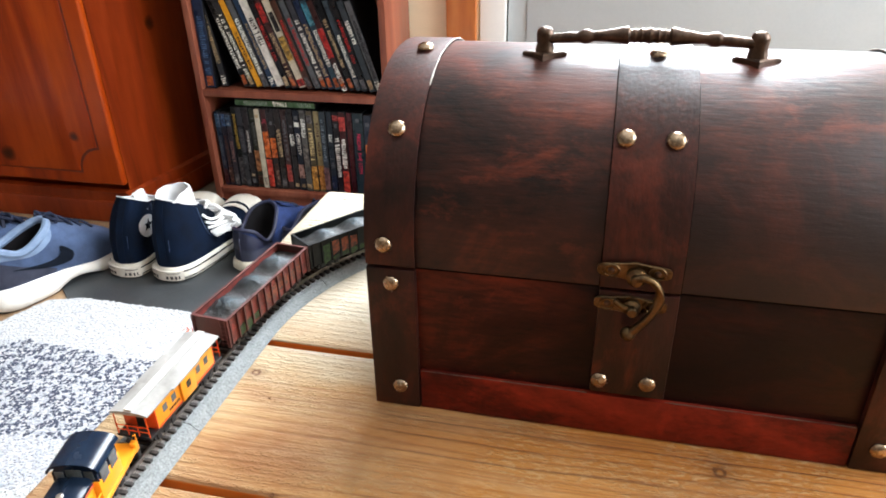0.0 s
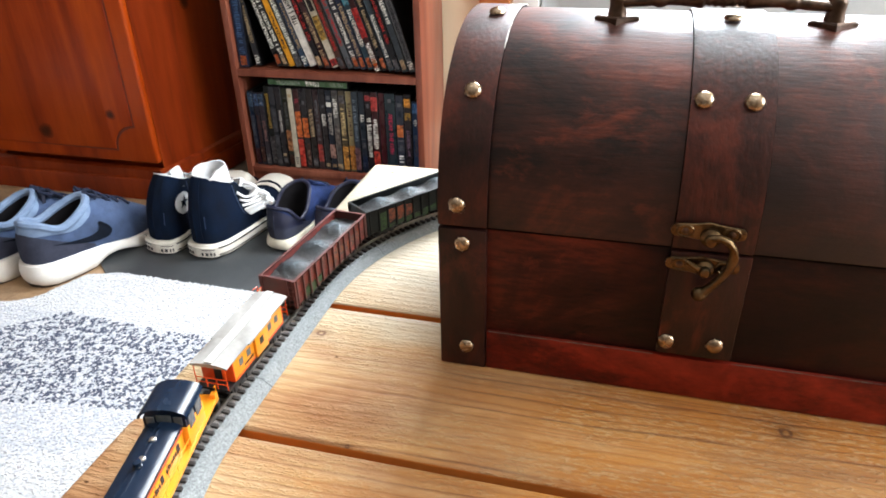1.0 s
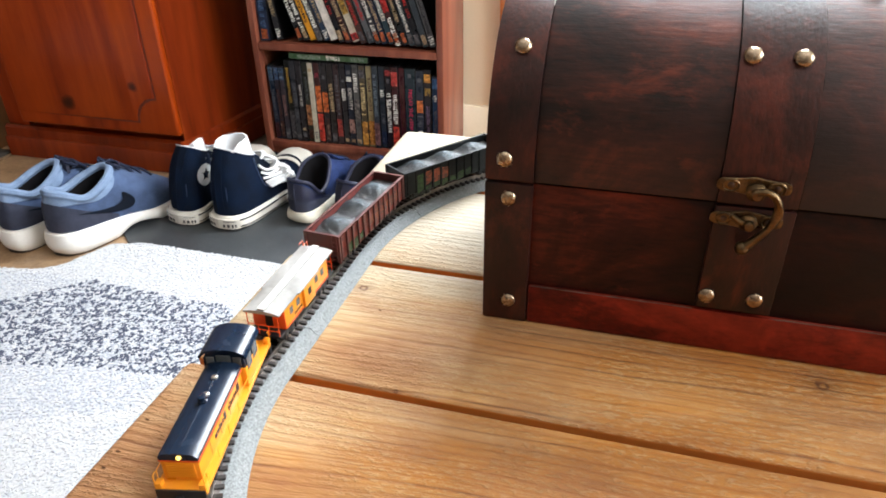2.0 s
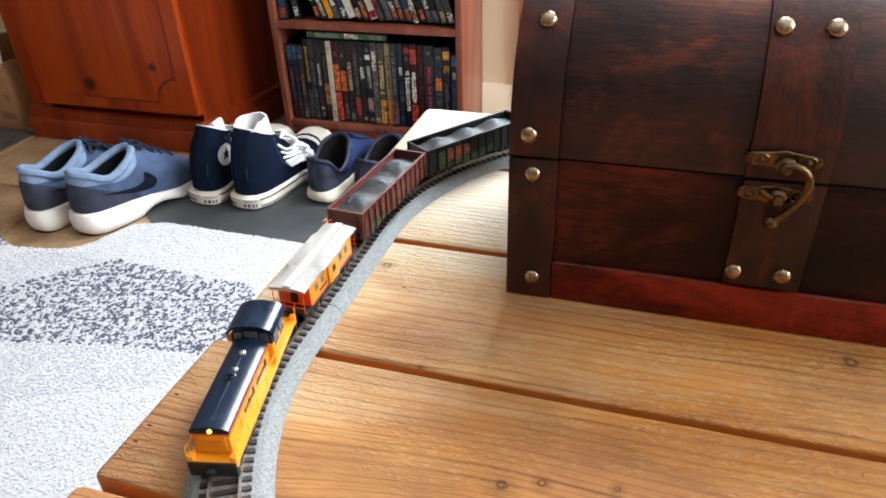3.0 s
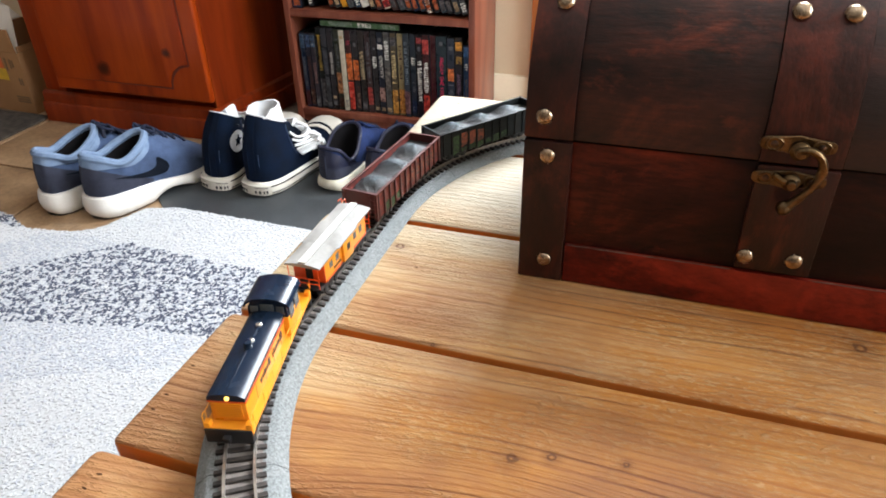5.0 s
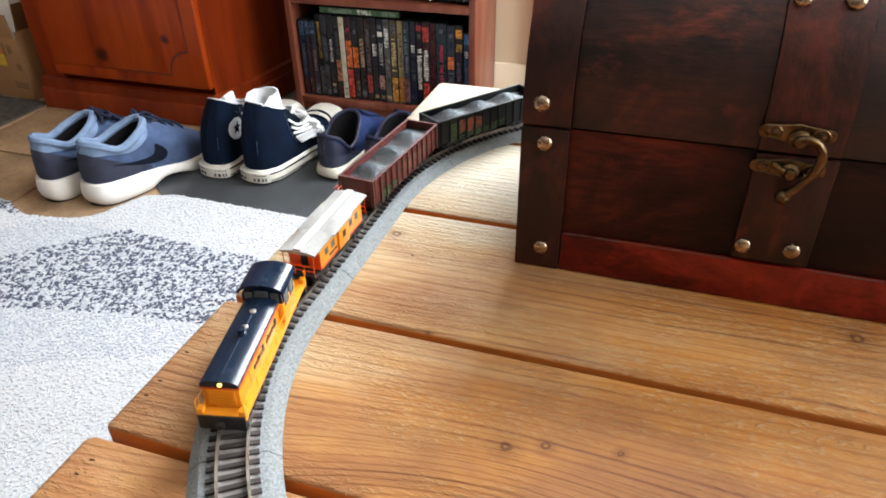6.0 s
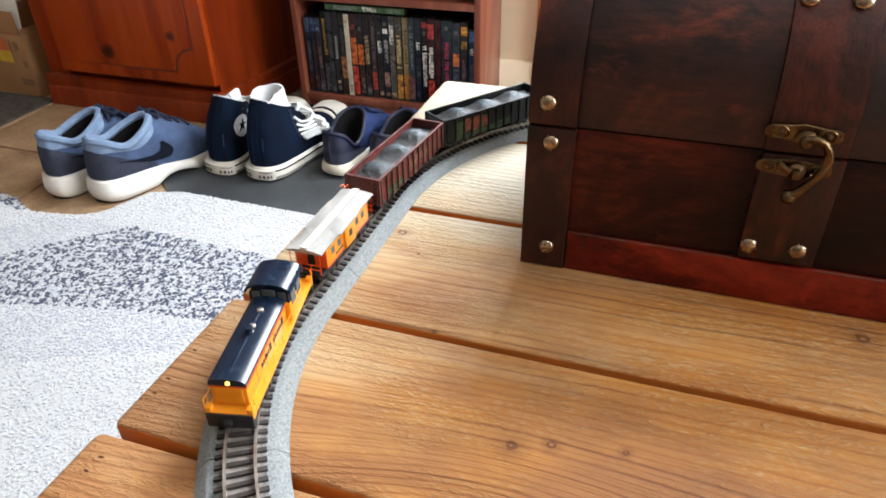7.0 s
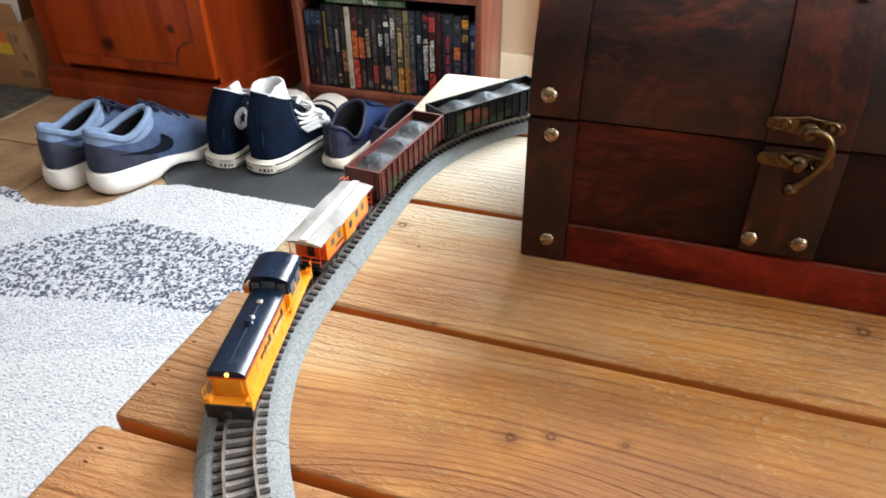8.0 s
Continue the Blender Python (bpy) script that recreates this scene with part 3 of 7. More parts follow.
# door: orange wood casing, white jamb, pale grey leaf with a glazed upper half
casing = thing("trim", "orange varnished wooden door casing", "trim", kind="structure")
block("casing_side", (-0.232, YN - 0.022, -0.006), (-0.168, YN, 2.13), M_TRIM, casing, bevel=0.004)
block("casing_side", (0.883, YN - 0.022, -0.006), (0.947, YN, 2.13), M_TRIM, casing, bevel=0.004)
block("casing_head", (-0.168, YN - 0.022, 2.063), (0.883, YN, 2.13), M_TRIM, casing, bevel=0.004)
door = thing("door_1", "pale grey painted glazed door in a white jamb", "door", kind="structure")
for x0, x1 in ((-0.163, -0.108), (0.823, 0.878)):
    block("jamb", (x0, YN - 0.004, -0.006), (x1, YN + 0.10, 2.058), M_WHITE, door, bevel=0.003)
block("jamb_head", (-0.108, YN - 0.004, 2.01), (0.823, YN + 0.10, 2.058), M_WHITE, door, bevel=0.003)
bm = bmesh.new()
for lo, hi in (((-0.104, 1.215, 0.0), (0.819, 1.258, 0.92)), ((-0.104, 1.215, 0.92), (-0.06, 1.258, 2.006)), ((0.71, 1.215, 0.92), (0.819, 1.258, 2.006)), ((-0.06, 1.215, 1.92), (0.71, 1.258, 2.006))):
    add_box(bm, lo, hi)
part("leaf", bm, M_DOOR, door, smooth=False)
block("kick_panel", (-0.064, 1.211, 0.04), (0.78, 1.2145, 0.86), M_DOOR, door, bevel=0.0012)

win = thing("window_1", "wide white framed side window", "window", kind="structure")
for lo, hi in (((2.2, -0.648, 0.702), (2.29, -0.59, 2.098)), ((2.2, 1.11, 0.702), (2.29, 1.168, 2.098)), ((2.21, 0.23, 0.76), (2.28, 0.29, 2.04)), ((2.2, -0.59, 2.04), (2.29, 1.11, 2.098)), ((2.2, -0.59, 0.702), (2.29, 1.11, 0.76))):
    block("window_frame", lo, hi, M_WHITE, win, bevel=0.003)

# ---------------------------------------------------------------- shag rug, mat
RUG = [(-0.05, 0.585), (-0.60, 0.594), (-0.775, 0.598), (-0.838, 0.580), (-0.856, 0.534), (-0.873, 0.494), (-0.907, 0.469), (-0.951, 0.462), (-0.996, 0.454), (-1.025, 0.460), (-1.07, 0.486), (-1.30, 0.51), (-1.62, 0.50), (-1.62, -0.75), (-0.05, -0.75)]
DARK = [(-0.787, 0.468), (-0.64, 0.455), (-0.505, 0.456), (-0.47, 0.36), (-0.505, 0.278), (-0.66, 0.262), (-0.8275, 0.2285), (-1.0, 0.17), (-1.10, 0.20), (-0.93, 0.335)]
PALE = [(-0.83, 0.235), (-0.66, 0.265), (-0.505, 0.275), (-0.52, 0.21), (-0.72, 0.12), (-1.0, 0.04), (-1.2, 0.02), (-1.10, 0.20), (-1.0, 0.17)]
PALE2 = [(-1.042, 0.350), (-1.012, 0.393), (-0.975, 0.433), (-0.944, 0.457), (-0.902, 0.465), (-0.824, 0.459), (-0.790, 0.449), (-0.801, 0.404), (-0.810, 0.375), (-0.844, 0.335), (-0.898, 0.285), (-0.944, 0.243)]
DARK2 = [(-1.015, 0.458), (-1.07, 0.49), (-1.35, 0.52), (-1.35, 0.485), (-1.08, 0.462), (-1.04, 0.452)]


def inside(poly, x, y):
    hit = False
    for (x0, y0), (x1, y1) in zip(poly, poly[1:] + poly[:1]):
        if (y0 > y) != (y1 > y) and x < (x1 - x0) * (y - y0) / (y1 - y0) + x0:
            hit = not hit
    return hit


def shag_rug():
    rug = thing("shag_rug", "white shag rug with slate and grey patches on tiles", "rug")
    bm = bmesh.new()
    vs = [bm.verts.new((x, y, 0.0048)) for x, y in RUG]
    top = bmesh.ops.extrude_face_region(bm, geom=[bm.faces.new(vs)])["geom"]
    bmesh.ops.translate(bm, verts=[g for g in top if isinstance(g, bmesh.types.BMVert)], vec=(0, 0, -0.0105))
    part("backing", bm, M_YARN[0], rug, smooth=False)
    rnd = random.Random(5)
    verts, faces, slots = [], [], []

    def tufts(x0, x1, y0, y1, step, size):
        ny = int((y1 - y0) / step)
        for j in range(ny):
            for i in range(int((x1 - x0) / step)):
                x, y = x0 + (i + rnd.random()) * step, y0 + (j + rnd.random()) * step
                if not inside(RUG, x, y):
                    continue
                wob = 0.012 * (noise.noise((x * 9, y * 9, 0)) + 0.6 * noise.noise((x * 31, y * 31, 3)))
                px_, py_ = x + wob, y + 0.8 * wob
                k = rnd.random()
                if inside(DARK, px_, py_) or inside(DARK2, px_, py_):
                    clump = noise.noise((x * 92, y * 92, 7)) + 0.5 * noise.noise((x * 190, y * 190, 2))
                    slot = 2 if clump + 0.40 * (k - 0.5) > -0.06 else (1 if k < 0.72 else 0)
                elif inside(PALE, px_, py_) or inside(PALE2, px_, py_):
                    slot = 1 if k < 0.72 else 0
                else:
                    slot = 1 if k < 0.10 else 0
                h = size * (0.20 + 0.34 * rnd.random())
                a, lean = rnd.random() * 6.283, size * 0.5
                tx, ty = x + lean * math.cos(a), y + lean * math.sin(a)
                b0 = len(verts)
                for q in range(3):
                    w = a + q * 2.094
                    verts.append((x + size * 1.7 * math.cos(w), y + size * 1.7 * math.sin(w), 0.0040))
                for q in range(3):
                    w = a + q * 2.094 + 0.5
                    verts.append((tx + size * 0.5 * math.cos(w), ty + size * 0.5 * math.sin(w), 0.0042 + h))
                for q in range(3):
                    r = (q + 1) % 3
                    faces.append((b0 + q, b0 + r, b0 + 3 + r, b0 + 3 + q))
                    slots.append(slot)
                faces.append((b0 + 3, b0 + 4, b0 + 5))
                slots.append(slot)

    tufts(-1.30, -0.12, -0.12, 0.60, 0.0042, 0.0036)
    tufts(-1.62, -1.30, -0.12, 0.45, 0.011, 0.007)
    tufts(-1.62, -0.06, -0.75, -0.12, 0.014, 0.009)
    me = bpy.data.meshes.new("yarn_surface")
    me.from_pydata(verts, [], faces)
    for m in M_YARN:
        me.materials.append(m)
    me.polygons.foreach_set("material_index", slots)
    pile = new("yarn_surface", me)
    pile.parent = rug
    tagged(pile, "dense white, grey and slate yarn tufts", kind="stuff")


shag_rug()

bm = bmesh.new()
outline = [(-0.865, 0.64), (-0.79, 0.575), (-0.34, 0.57), (-0.33, 0.985), (-0.93, 0.985), (-0.90, 0.70)]
add_loft(bm, [[(x, y, z) for x, y in outline] for z in (-0.0055, 0.0035)])
tagged(part("boot_mat", bm, M_MAT, bevel=0.0015), "flat charcoal rubber boot mat under the shoes", "mat")
block("doormat", (-2.25, 0.60, -0.0055), (-1.392, 0.92, 0.004), M_DARKRUG, bevel=0.001, m=None)
tagged(bpy.data.objects["doormat"], "dark patterned woven doormat beside the cabinet", "mat")

# ---------------------------------------------------------------- plank table
PLANKS = [(0.1655, 0.2795, -0.1415), (0.0415, 0.1605, -0.1435), (-0.0785, 0.0365, -0.1458), (-0.1815, -0.0828, -0.1480), (-0.3030, -0.1865, -0.1512), (-0.4230, -0.3080, -0.1512)]


def plank_table():
    table = thing("plank_table", "low rustic table of honey coloured deck planks with gaps", "table")
    x1 = 0.86
    for y0, y1, x0 in PLANKS:
        rnd = random.Random(round(y0 * 1000))
        rings = []
        xs = [x0, x0 + 0.0015, x0 + 0.004, x0 + 0.02] + [x0 + 0.02 + (x1 - x0 - 0.04) * k / 24 for k in range(1, 25)] + [x1 - 0.004, x1]
        for k, x in enumerate(xs):
            tuck = {0: 0.0020, 1: 0.0007, len(xs) - 1: 0.0025}.get(k, 0.0)
            e0, e1 = (0.0006 * noise.noise((x * 14, y, 1.7)) for y in (y0 * 50, y1 * 50))
            a, b, top, bot, r = y0 + tuck + e0, y1 - tuck + e1, T - tuck * 0.8, T - 0.036 + tuck, 0.0021
            ring = []
            for cy, cz, a0 in ((a + r, top - r, 180), (b - r, top - r, 90), (b - r, bot + r, 0), (a + r, bot + r, -90)):
                for q in range(4):
                    w = radians(a0 - 30 * q)
                    ring.append((x, cy + r * math.cos(w), cz + r * math.sin(w)))
            rings.append(ring)
        bm = bmesh.new()
        add_loft(bm, rings)
        bmesh.ops.recalc_face_normals(bm, faces=bm.faces)
        for f in bm.faces:
            f.material_index = 1 if abs(f.normal.z) < 0.4 else 0
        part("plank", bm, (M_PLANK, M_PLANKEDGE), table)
    for x in (-0.06, 0.74):
        block("cross_rail", (x, -0.42, T - 0.075), (x + 0.038, 0.275, T - 0.037), M_PLANK, table, bevel=0.002)
    for x in (-0.02, 0.70):
        for y in (-0.40, 0.215):
            block("leg", (x - 0.03, y, 0.003), (x + 0.03, y + 0.05, T - 0.0765), M_PLANK, table, bevel=0.003)
    return table


plank_table()
nail_mat = plain("dark_nail_hole", (0.07, 0.03, 0.012), rough=0.8, scale=300)
for k, (x, y, r) in enumerate([(-0.1414, -0.1279, 0.0012), (-0.1415, -0.1494, 0.0013), (-0.1415, -0.1595, 0.0013), (-0.1391, -0.1984, 0.0014), (-0.1400, -0.2063, 0.0013), (-0.128, 0.205, 0.0012), (-0.121, 0.225, 0.0012), (-0.118, 0.262, 0.0015), (-0.06, 0.255, 0.0013), (-0.128, -0.03, 0.0013), (-0.126, 0.012, 0.0011), (-0.128, 0.09, 0.0012), (-0.062, -0.012, 0.0009), (-0.085, -0.165, 0.001)]):
    bm = bmesh.new()
    add_lathe(bm, [(r * 0.8, -0.0006), (r * 0.8, 0.00015), (r * 0.4, 0.0002)], pose(x, y, T, rz=15 * math.sin(3 * k)) @ Matrix.Diagonal((1.35, 0.5, 1, 1)), 9)
    tagged(part("nail_hole", bm, nail_mat), "dark rusty nail hole in the table plank", "nail hole", "nail holes in the planks")

# ---------------------------------------------------------------- track
R, CX, YA, YB = 0.20, 0.0942, -0.082, 0.041      # curve radius, its centre, ends of the straight
XR = 0.46                                       # where the far curves begin
GAUGE = 0.0062


def track_at(s):
    """Place and heading on the oval; s = 0 at the near end of the straight, growing away from the viewer."""
    side, quarter, top = YB - YA, R * math.pi / 2, XR - CX
    total = 2 * side + 4 * quarter + 2 * top
    s = s % total
    for kind, length in (("a", side), ("b", quarter), ("c", top), ("d", quarter), ("e", side), ("f", quarter), ("g", top), ("h", quarter)):
        if s <= length:
            break
        s -= length
    w = s / R
    if kind == "a":
        return CX - R, YA + s, 90.0
    if kind == "b":
        return CX - R * math.cos(w), YB + R * math.sin(w), 90 - math.degrees(w)
    if kind == "c":
        return CX + s, YB + R, 0.0
    if kind == "d":
        return XR + R * math.sin(w), YB + R * math.cos(w), -math.degrees(w)
    if kind == "e":
        return XR + R, YB - s, -90.0
    if kind == "f":
        return XR + R * math.cos(w), YA - R * math.sin(w), -90 - math.degrees(w)
    if kind == "g":
        return XR - s, YA - R, 180.0
    return CX - R * math.sin(w), YA - R * math.cos(w), 180 - math.degrees(w)


LOOP = 2 * (YB - YA) + 2 * math.pi * R + 2 * (XR - CX)


def swept(profile, s0, s1, step):
    rings = []
    n = max(2, int(abs(s1 - s0) / step))
    for k in range(n + 1):
        s = s0 + (s1 - s0) * k / n
        x, y, h = track_at(s)
        m = pose(x, y, T, rz=h)
        rings.append([m @ Vector((0, -a, z)) for a, z in profile])
    return rings


def track():
    tr = thing("model_railway_track", "model railway track on grey roadbed laid on the planks", "track")
    bounds = [-0.33, -0.105, 0.0365, 0.20, 0.45]
    bed = [(0.0194, 0.0002), (0.0142, 0.0047), (0.0134, 0.0052), (-0.0134, 0.0052), (-0.0142, 0.0047), (-0.0194, 0.0002)]
    for a, b in zip(bounds, bounds[1:]):
        bm = bmesh.new()
        add_loft(bm, swept(bed, a + 0.0002, b - 0.0002, 0.006))
        part("roadbed", bm, M_BED, tr)
    bm = bmesh.new()
    add_loft(bm, swept(bed, 0.4502, LOOP - 0.3302, 0.012))
    part("roadbed", bm, M_BED, tr)
    bm = bmesh.new()
    for e in (1, -1):
        add_loft(bm, swept([(e * GAUGE + 0.0014, 0.0053), (e * GAUGE + 0.0014, 0.0059), (e * GAUGE - 0.0014, 0.0059), (e * GAUGE - 0.0014, 0.0053)], 0, LOOP - 0.0001, 0.01))
    add_loft(bm, swept([(0.0090, 0.0053), (0.0088, 0.0056), (-0.0088, 0.0056), (-0.0090, 0.0053)], 0, LOOP - 0.0001, 0.01))
    part("tie_web", bm, M_TIEBASE, tr)
    for e in (1, -1):
        bm = bmesh.new()
        c = e * GAUGE
        add_loft(bm, swept([(c + 0.0004, 0.0059), (c + 0.0003, 0.0080), (c + 0.00055, 0.0083), (c + 0.00055, 0.0090), (c - 0.00055, 0.0090), (c - 0.00055, 0.0083), (c - 0.0003, 0.0080), (c - 0.0004, 0.0059)], 0, LOOP - 0.0001, 0.006))
        part("rail", bm, M_RAIL, tr)
    bm = bmesh.new()
    add_box(bm, (-0.00115, -0.0108, 0.00525), (0.00115, 0.0108, 0.0068))
    tie = mesh_of("sleeper", bm, M_TIE, bevel=0.0002, segments=1)
    rest, pitch = bmesh.new(), 0.00535
    for k in range(int(LOOP / pitch)):
        s = -0.33 + k * pitch
        x, y, h = track_at(s)
        if s < 0.45:
            ob = new("sleeper", tie)
            ob.parent, ob.matrix_basis = tr, pose(x, y, T, rz=h)
        else:
            add_box(rest, (-0.00115, -0.0108, 0.00525), (0.00115, 0.0108, 0.0068), pose(x, y, T, rz=h))
    tagged(part("far_sleepers", rest, M_TIE, tr, smooth=False), kind="stuff")


track()

# ---------------------------------------------------------------- treasure chest
CW, CD, ZS, ZT = 0.267, 0.172, 0.0885, 0.1808      # width, depth, seam and ridge above the table


def lid_point(a, grow=0.0):
    """The arched lid's outline: a runs from 0 at the front seam to 180 at the back seam."""
    c, s, p = math.cos(radians(a)), math.sin(radians(a)), 2 / 2.25
    return (CD / 2 - (CD / 2 + grow) * math.copysign(abs(c) ** p, c), ZS + (ZT - ZS + grow) * abs(s) ** p)


def chest():
    ch = thing("treasure_chest", "dark stained wooden treasure chest with straps and brass nails", "chest", pose(0, 0, T))
    # body
    bm = bmesh.new()
    add_box(bm, (0.0015, 0.0015, 0.001), (CW - 0.0015, CD - 0.0015, ZS - 0.0006))
    part("body", bm, M_CHEST, ch, bevel=0.003)
    block("seam_strip", (-0.0002, 0.0012, ZS - 0.0009), (CW + 0.0002, CD - 0.0012, ZS + 0.0009), M_SEAM, ch, bevel=0)
    # lid
    arc = [lid_point(a) for a in range(0, 181, 5)]
    bm = bmesh.new()
    rings = []
    for x, tuck in ((0.0015, 0.004), (0.0022, 0.0015), (0.0045, 0.0), (CW / 2, 0.0), (CW - 0.0045, 0.0), (CW - 0.0022, 0.0015), (CW - 0.0015, 0.004)):
        rings.append([(x, lid_point(a, -tuck)[0], max(lid_point(a, -tuck)[1], ZS + 0.0006)) for a in range(0, 181, 5)])
    add_loft(bm, rings)
    part("lid", bm, M_LID, ch)
    # straps: over the lid and down the front and back
    for name, x0, x1 in (("corner_strap", -0.001, 0.0246), ("middle_strap", 0.1152, 0.1518), ("corner_strap", CW - 0.0246, CW + 0.001)):
        bm = bmesh.new()
        rings = []
        for a in range(0, 181, 4):
            (y0, z0), (y1, z1) = lid_point(a, -0.001), lid_point(a, 0.0013)
            z0, z1 = max(z0, ZS + 0.0008), max(z1, ZS + 0.0008)
            rings.append([(x0, y0, z0), (x0, y1, z1), (x0 + 0.0008, lid_point(a, 0.0014)[0], max(lid_point(a, 0.0014)[1], ZS + 0.0008)), (x1 - 0.0008, lid_point(a, 0.0014)[0], max(lid_point(a, 0.0014)[1], ZS + 0.0008)), (x1, y1, z1), (x1, y0, z0)])
        add_loft(bm, rings)
        part(name, bm, M_STRAP, ch)
        for x in (x0 - 0.0001, x1 + 0.0001):
            if 0 < x < CW:
                bm = bmesh.new()
                add_tube(bm, [(x + 0.0003 * noise.noise((a * 0.15, x, 3)), lid_point(a, 0.0003)[0], max(lid_point(a, 0.0003)[1], ZS + 0.0008)) for a in range(0, 181, 4)], [0.00032 + 0.00028 * noise.noise((a * 0.21, x, 9)) for a in range(0, 181, 4)], 6)
                part("strap_seam", bm, M_SEAM, ch)
        zb = 0.0004 if name == "corner_strap" else 0.0275
        block(name, (x0, -0.0022, zb), (x1, 0.004, ZS - 0.0008), M_STRAP, ch, bevel=0.0009)
    for x0, x1 in ((-0.001, 0.0256), (CW - 0.0256, CW + 0.001)):
        block("back_strap", (x0, CD - 0.004, 0.0004), (x1, CD + 0.0022, ZS - 0.0008), M_STRAP, ch, bevel=0.0009)
    # pale worn edge of the straps on the lid
    for x in (0.0248, CW - 0.0248):
        bm = bmesh.new()
        add_tube(bm, [(x + 0.0004 * noise.noise((a * 0.2, x, 0)), lid_point(a, 0.0012)[0], lid_point(a, 0.0012)[1]) for a in range(60, 122, 2)], [0.00035 + 0.0004 * noise.noise((a * 0.33, 0, 0)) for a in range(60, 122, 2)], 6)
        part("worn_edge", bm, M_WORN, ch)
    # red base board between the straps
    block("base_board", (0.0252, -0.0014, 0.0004), (CW - 0.0252, 0.004, 0.0250), M_REDWOOD, ch, "red stained base board", bevel=0.0008)
    # thin pale line on the board's top edge, a painted highlight
    for x0, x1 in ((0.0262, 0.1140), (0.1530, CW - 0.0262)):
        bm = bmesh.new()
        n = 40
        add_tube(bm, [(x0 + (x1 - x0) * k / n, -0.0009, 0.0252 + 0.0002 * noise.noise((k * 0.3, x0, 4))) for k in range(n + 1)], [0.00022 + 0.00022 * noise.noise((k * 0.41, x1, 2)) for k in range(n + 1)], 6)
        part("worn_edge", bm, M_EDGEGLINT, ch, "pale glint painted along the base board edge")
    # domed nails
    bm = bmesh.new()
    add_lathe(bm, [(0.0050, 0.0), (0.0051, 0.0003), (0.0050, 0.0007), (0.0047, 0.0013), (0.0042, 0.0019), (0.0036, 0.0024), (0.0028, 0.0028), (0.0019, 0.0031), (0.0010, 0.00325), (0.0, 0.0033)], None, 24)
    nail = mesh_of("nail", bm, M_RIVET)

    def stud(x, y, z, tilt):
        ob = new("nail", nail)
        ob.parent = ch
        ob.matrix_basis = pose(x, y, z, rx=90 - tilt) @ pose(0, 0, 0, rz=(x * 7919 + z * 6007) % 90) @ Matrix.Diagonal((0.88, 0.88, 0.88, 1))

    for x, a in ((0.0132, 42), (0.0092, 6), (CW - 0.0132, 40), (CW - 0.0092, 6), (0.1208, 43), (0.1425, 43), (0.0150, 82), (0.1335, 82), (CW - 0.0150, 82)):
        (y, z), (y2, z2) = lid_point(a, 0.0021), lid_point(a + 2, 0.0021)
        stud(x, y, z, math.degrees(math.atan2(y2 - y, z2 - z)))
    for x, z in ((0.0120, 0.0795), (0.0140, 0.0142), (CW - 0.0120, 0.0795), (CW - 0.0140, 0.0142), (0.1193, 0.0353), (0.1428, 0.0360)):
        stud(x, -0.0021, z, 0)
    # latch: two lobed plates, a keeper post and the swinging hook
    for z, dx in ((0.0998, 0.0), (0.0818, -0.0002)):
        bm = bmesh.new()
        outline = []
        for k in range(48):
            w = 2 * math.pi * k / 48
            c, s = math.cos(w), math.sin(w)
            outline.append((0.0158 * c * (1 + 0.06 * math.cos(2 * w)), (0.0034 + 0.0026 * abs(c) ** 3 + 0.0016 * (1 - abs(c)) ** 2) * (1 if s >= 0 else -1) * abs(s) ** 0.7))
        ring = [(0.1300 + dx + x, zz + z) for x, zz in outline]
        cx = 0.1300 + dx
        add_loft(bm, [[(cx + (x - cx) * f, y, z + (q - z) * f) for x, q in ring] for y, f in ((-0.0022, 1.0), (-0.0030, 1.0), (-0.0034, 0.93))])
        plate = part("latch_plate", bm, M_BRASS, ch, "antique brass lobed latch plate")
        for e in (-1, 1):
            bm = bmesh.new()
            add_tube(bm, [(cx + e * 0.0103 + 0.0036 * math.cos(w * math.pi / 9), -0.0035, z + 0.0030 * math.sin(w * math.pi / 9)) for w in range(19)], 0.0006, 6)
            part("plate_rim", bm, M_BRASS, plate)
            bm = bmesh.new()
            add_lathe(bm, [(0.0017, 0), (0.0016, 0.0005), (0.0009, 0.001), (0, 0.0011)], pose(cx + e * 0.0103, -0.0033, z, rx=90), 12)
            part("screw", bm, M_BRONZE, plate)
    for x, z, r in ((0.1312, 0.0978, 0.0046), (0.1308, 0.0812, 0.0042)):
        bm = bmesh.new()
        add_lathe(bm, [(r, 0.0), (r, 0.002), (r * 0.75, 0.0028), (r * 0.62, 0.0034), (r * 0.62, 0.0058), (r * 0.48, 0.0066), (0, 0.0069)], pose(x, -0.0032, z, rx=90), 18)
        part("latch_post", bm, M_BRASS, ch)
    bm = bmesh.new()
    line = smooth_line([(0.1312, -0.0085, 0.0995), (0.1352, -0.0088, 0.1000), (0.1392, -0.0088, 0.0978), (0.1416, -0.0088, 0.0935), (0.1418, -0.0088, 0.0880), (0.1400, -0.0088, 0.0825), (0.1368, -0.0088, 0.0772), (0.1330, -0.0086, 0.0722), (0.1306, -0.0085, 0.0700)], 5)
    add_tube(bm, line, [0.0024 + 0.0011 * max(0, (k - len(line) + 13) / 13) for k in range(len(line))], 12, flat=0.75)
    add_lathe(bm, [(0.0004, -0.0037), (0.0020, -0.0031), (0.0034, -0.0014), (0.0037, 0.0), (0.0034, 0.0014), (0.0020, 0.0031), (0.0004, 0.0037)], pose(0.1300, -0.0086, 0.0694, rx=90), 14)
    part("hook", bm, M_BRASS, ch, "curved brass swing hook with a ball end")
    bm = bmesh.new()
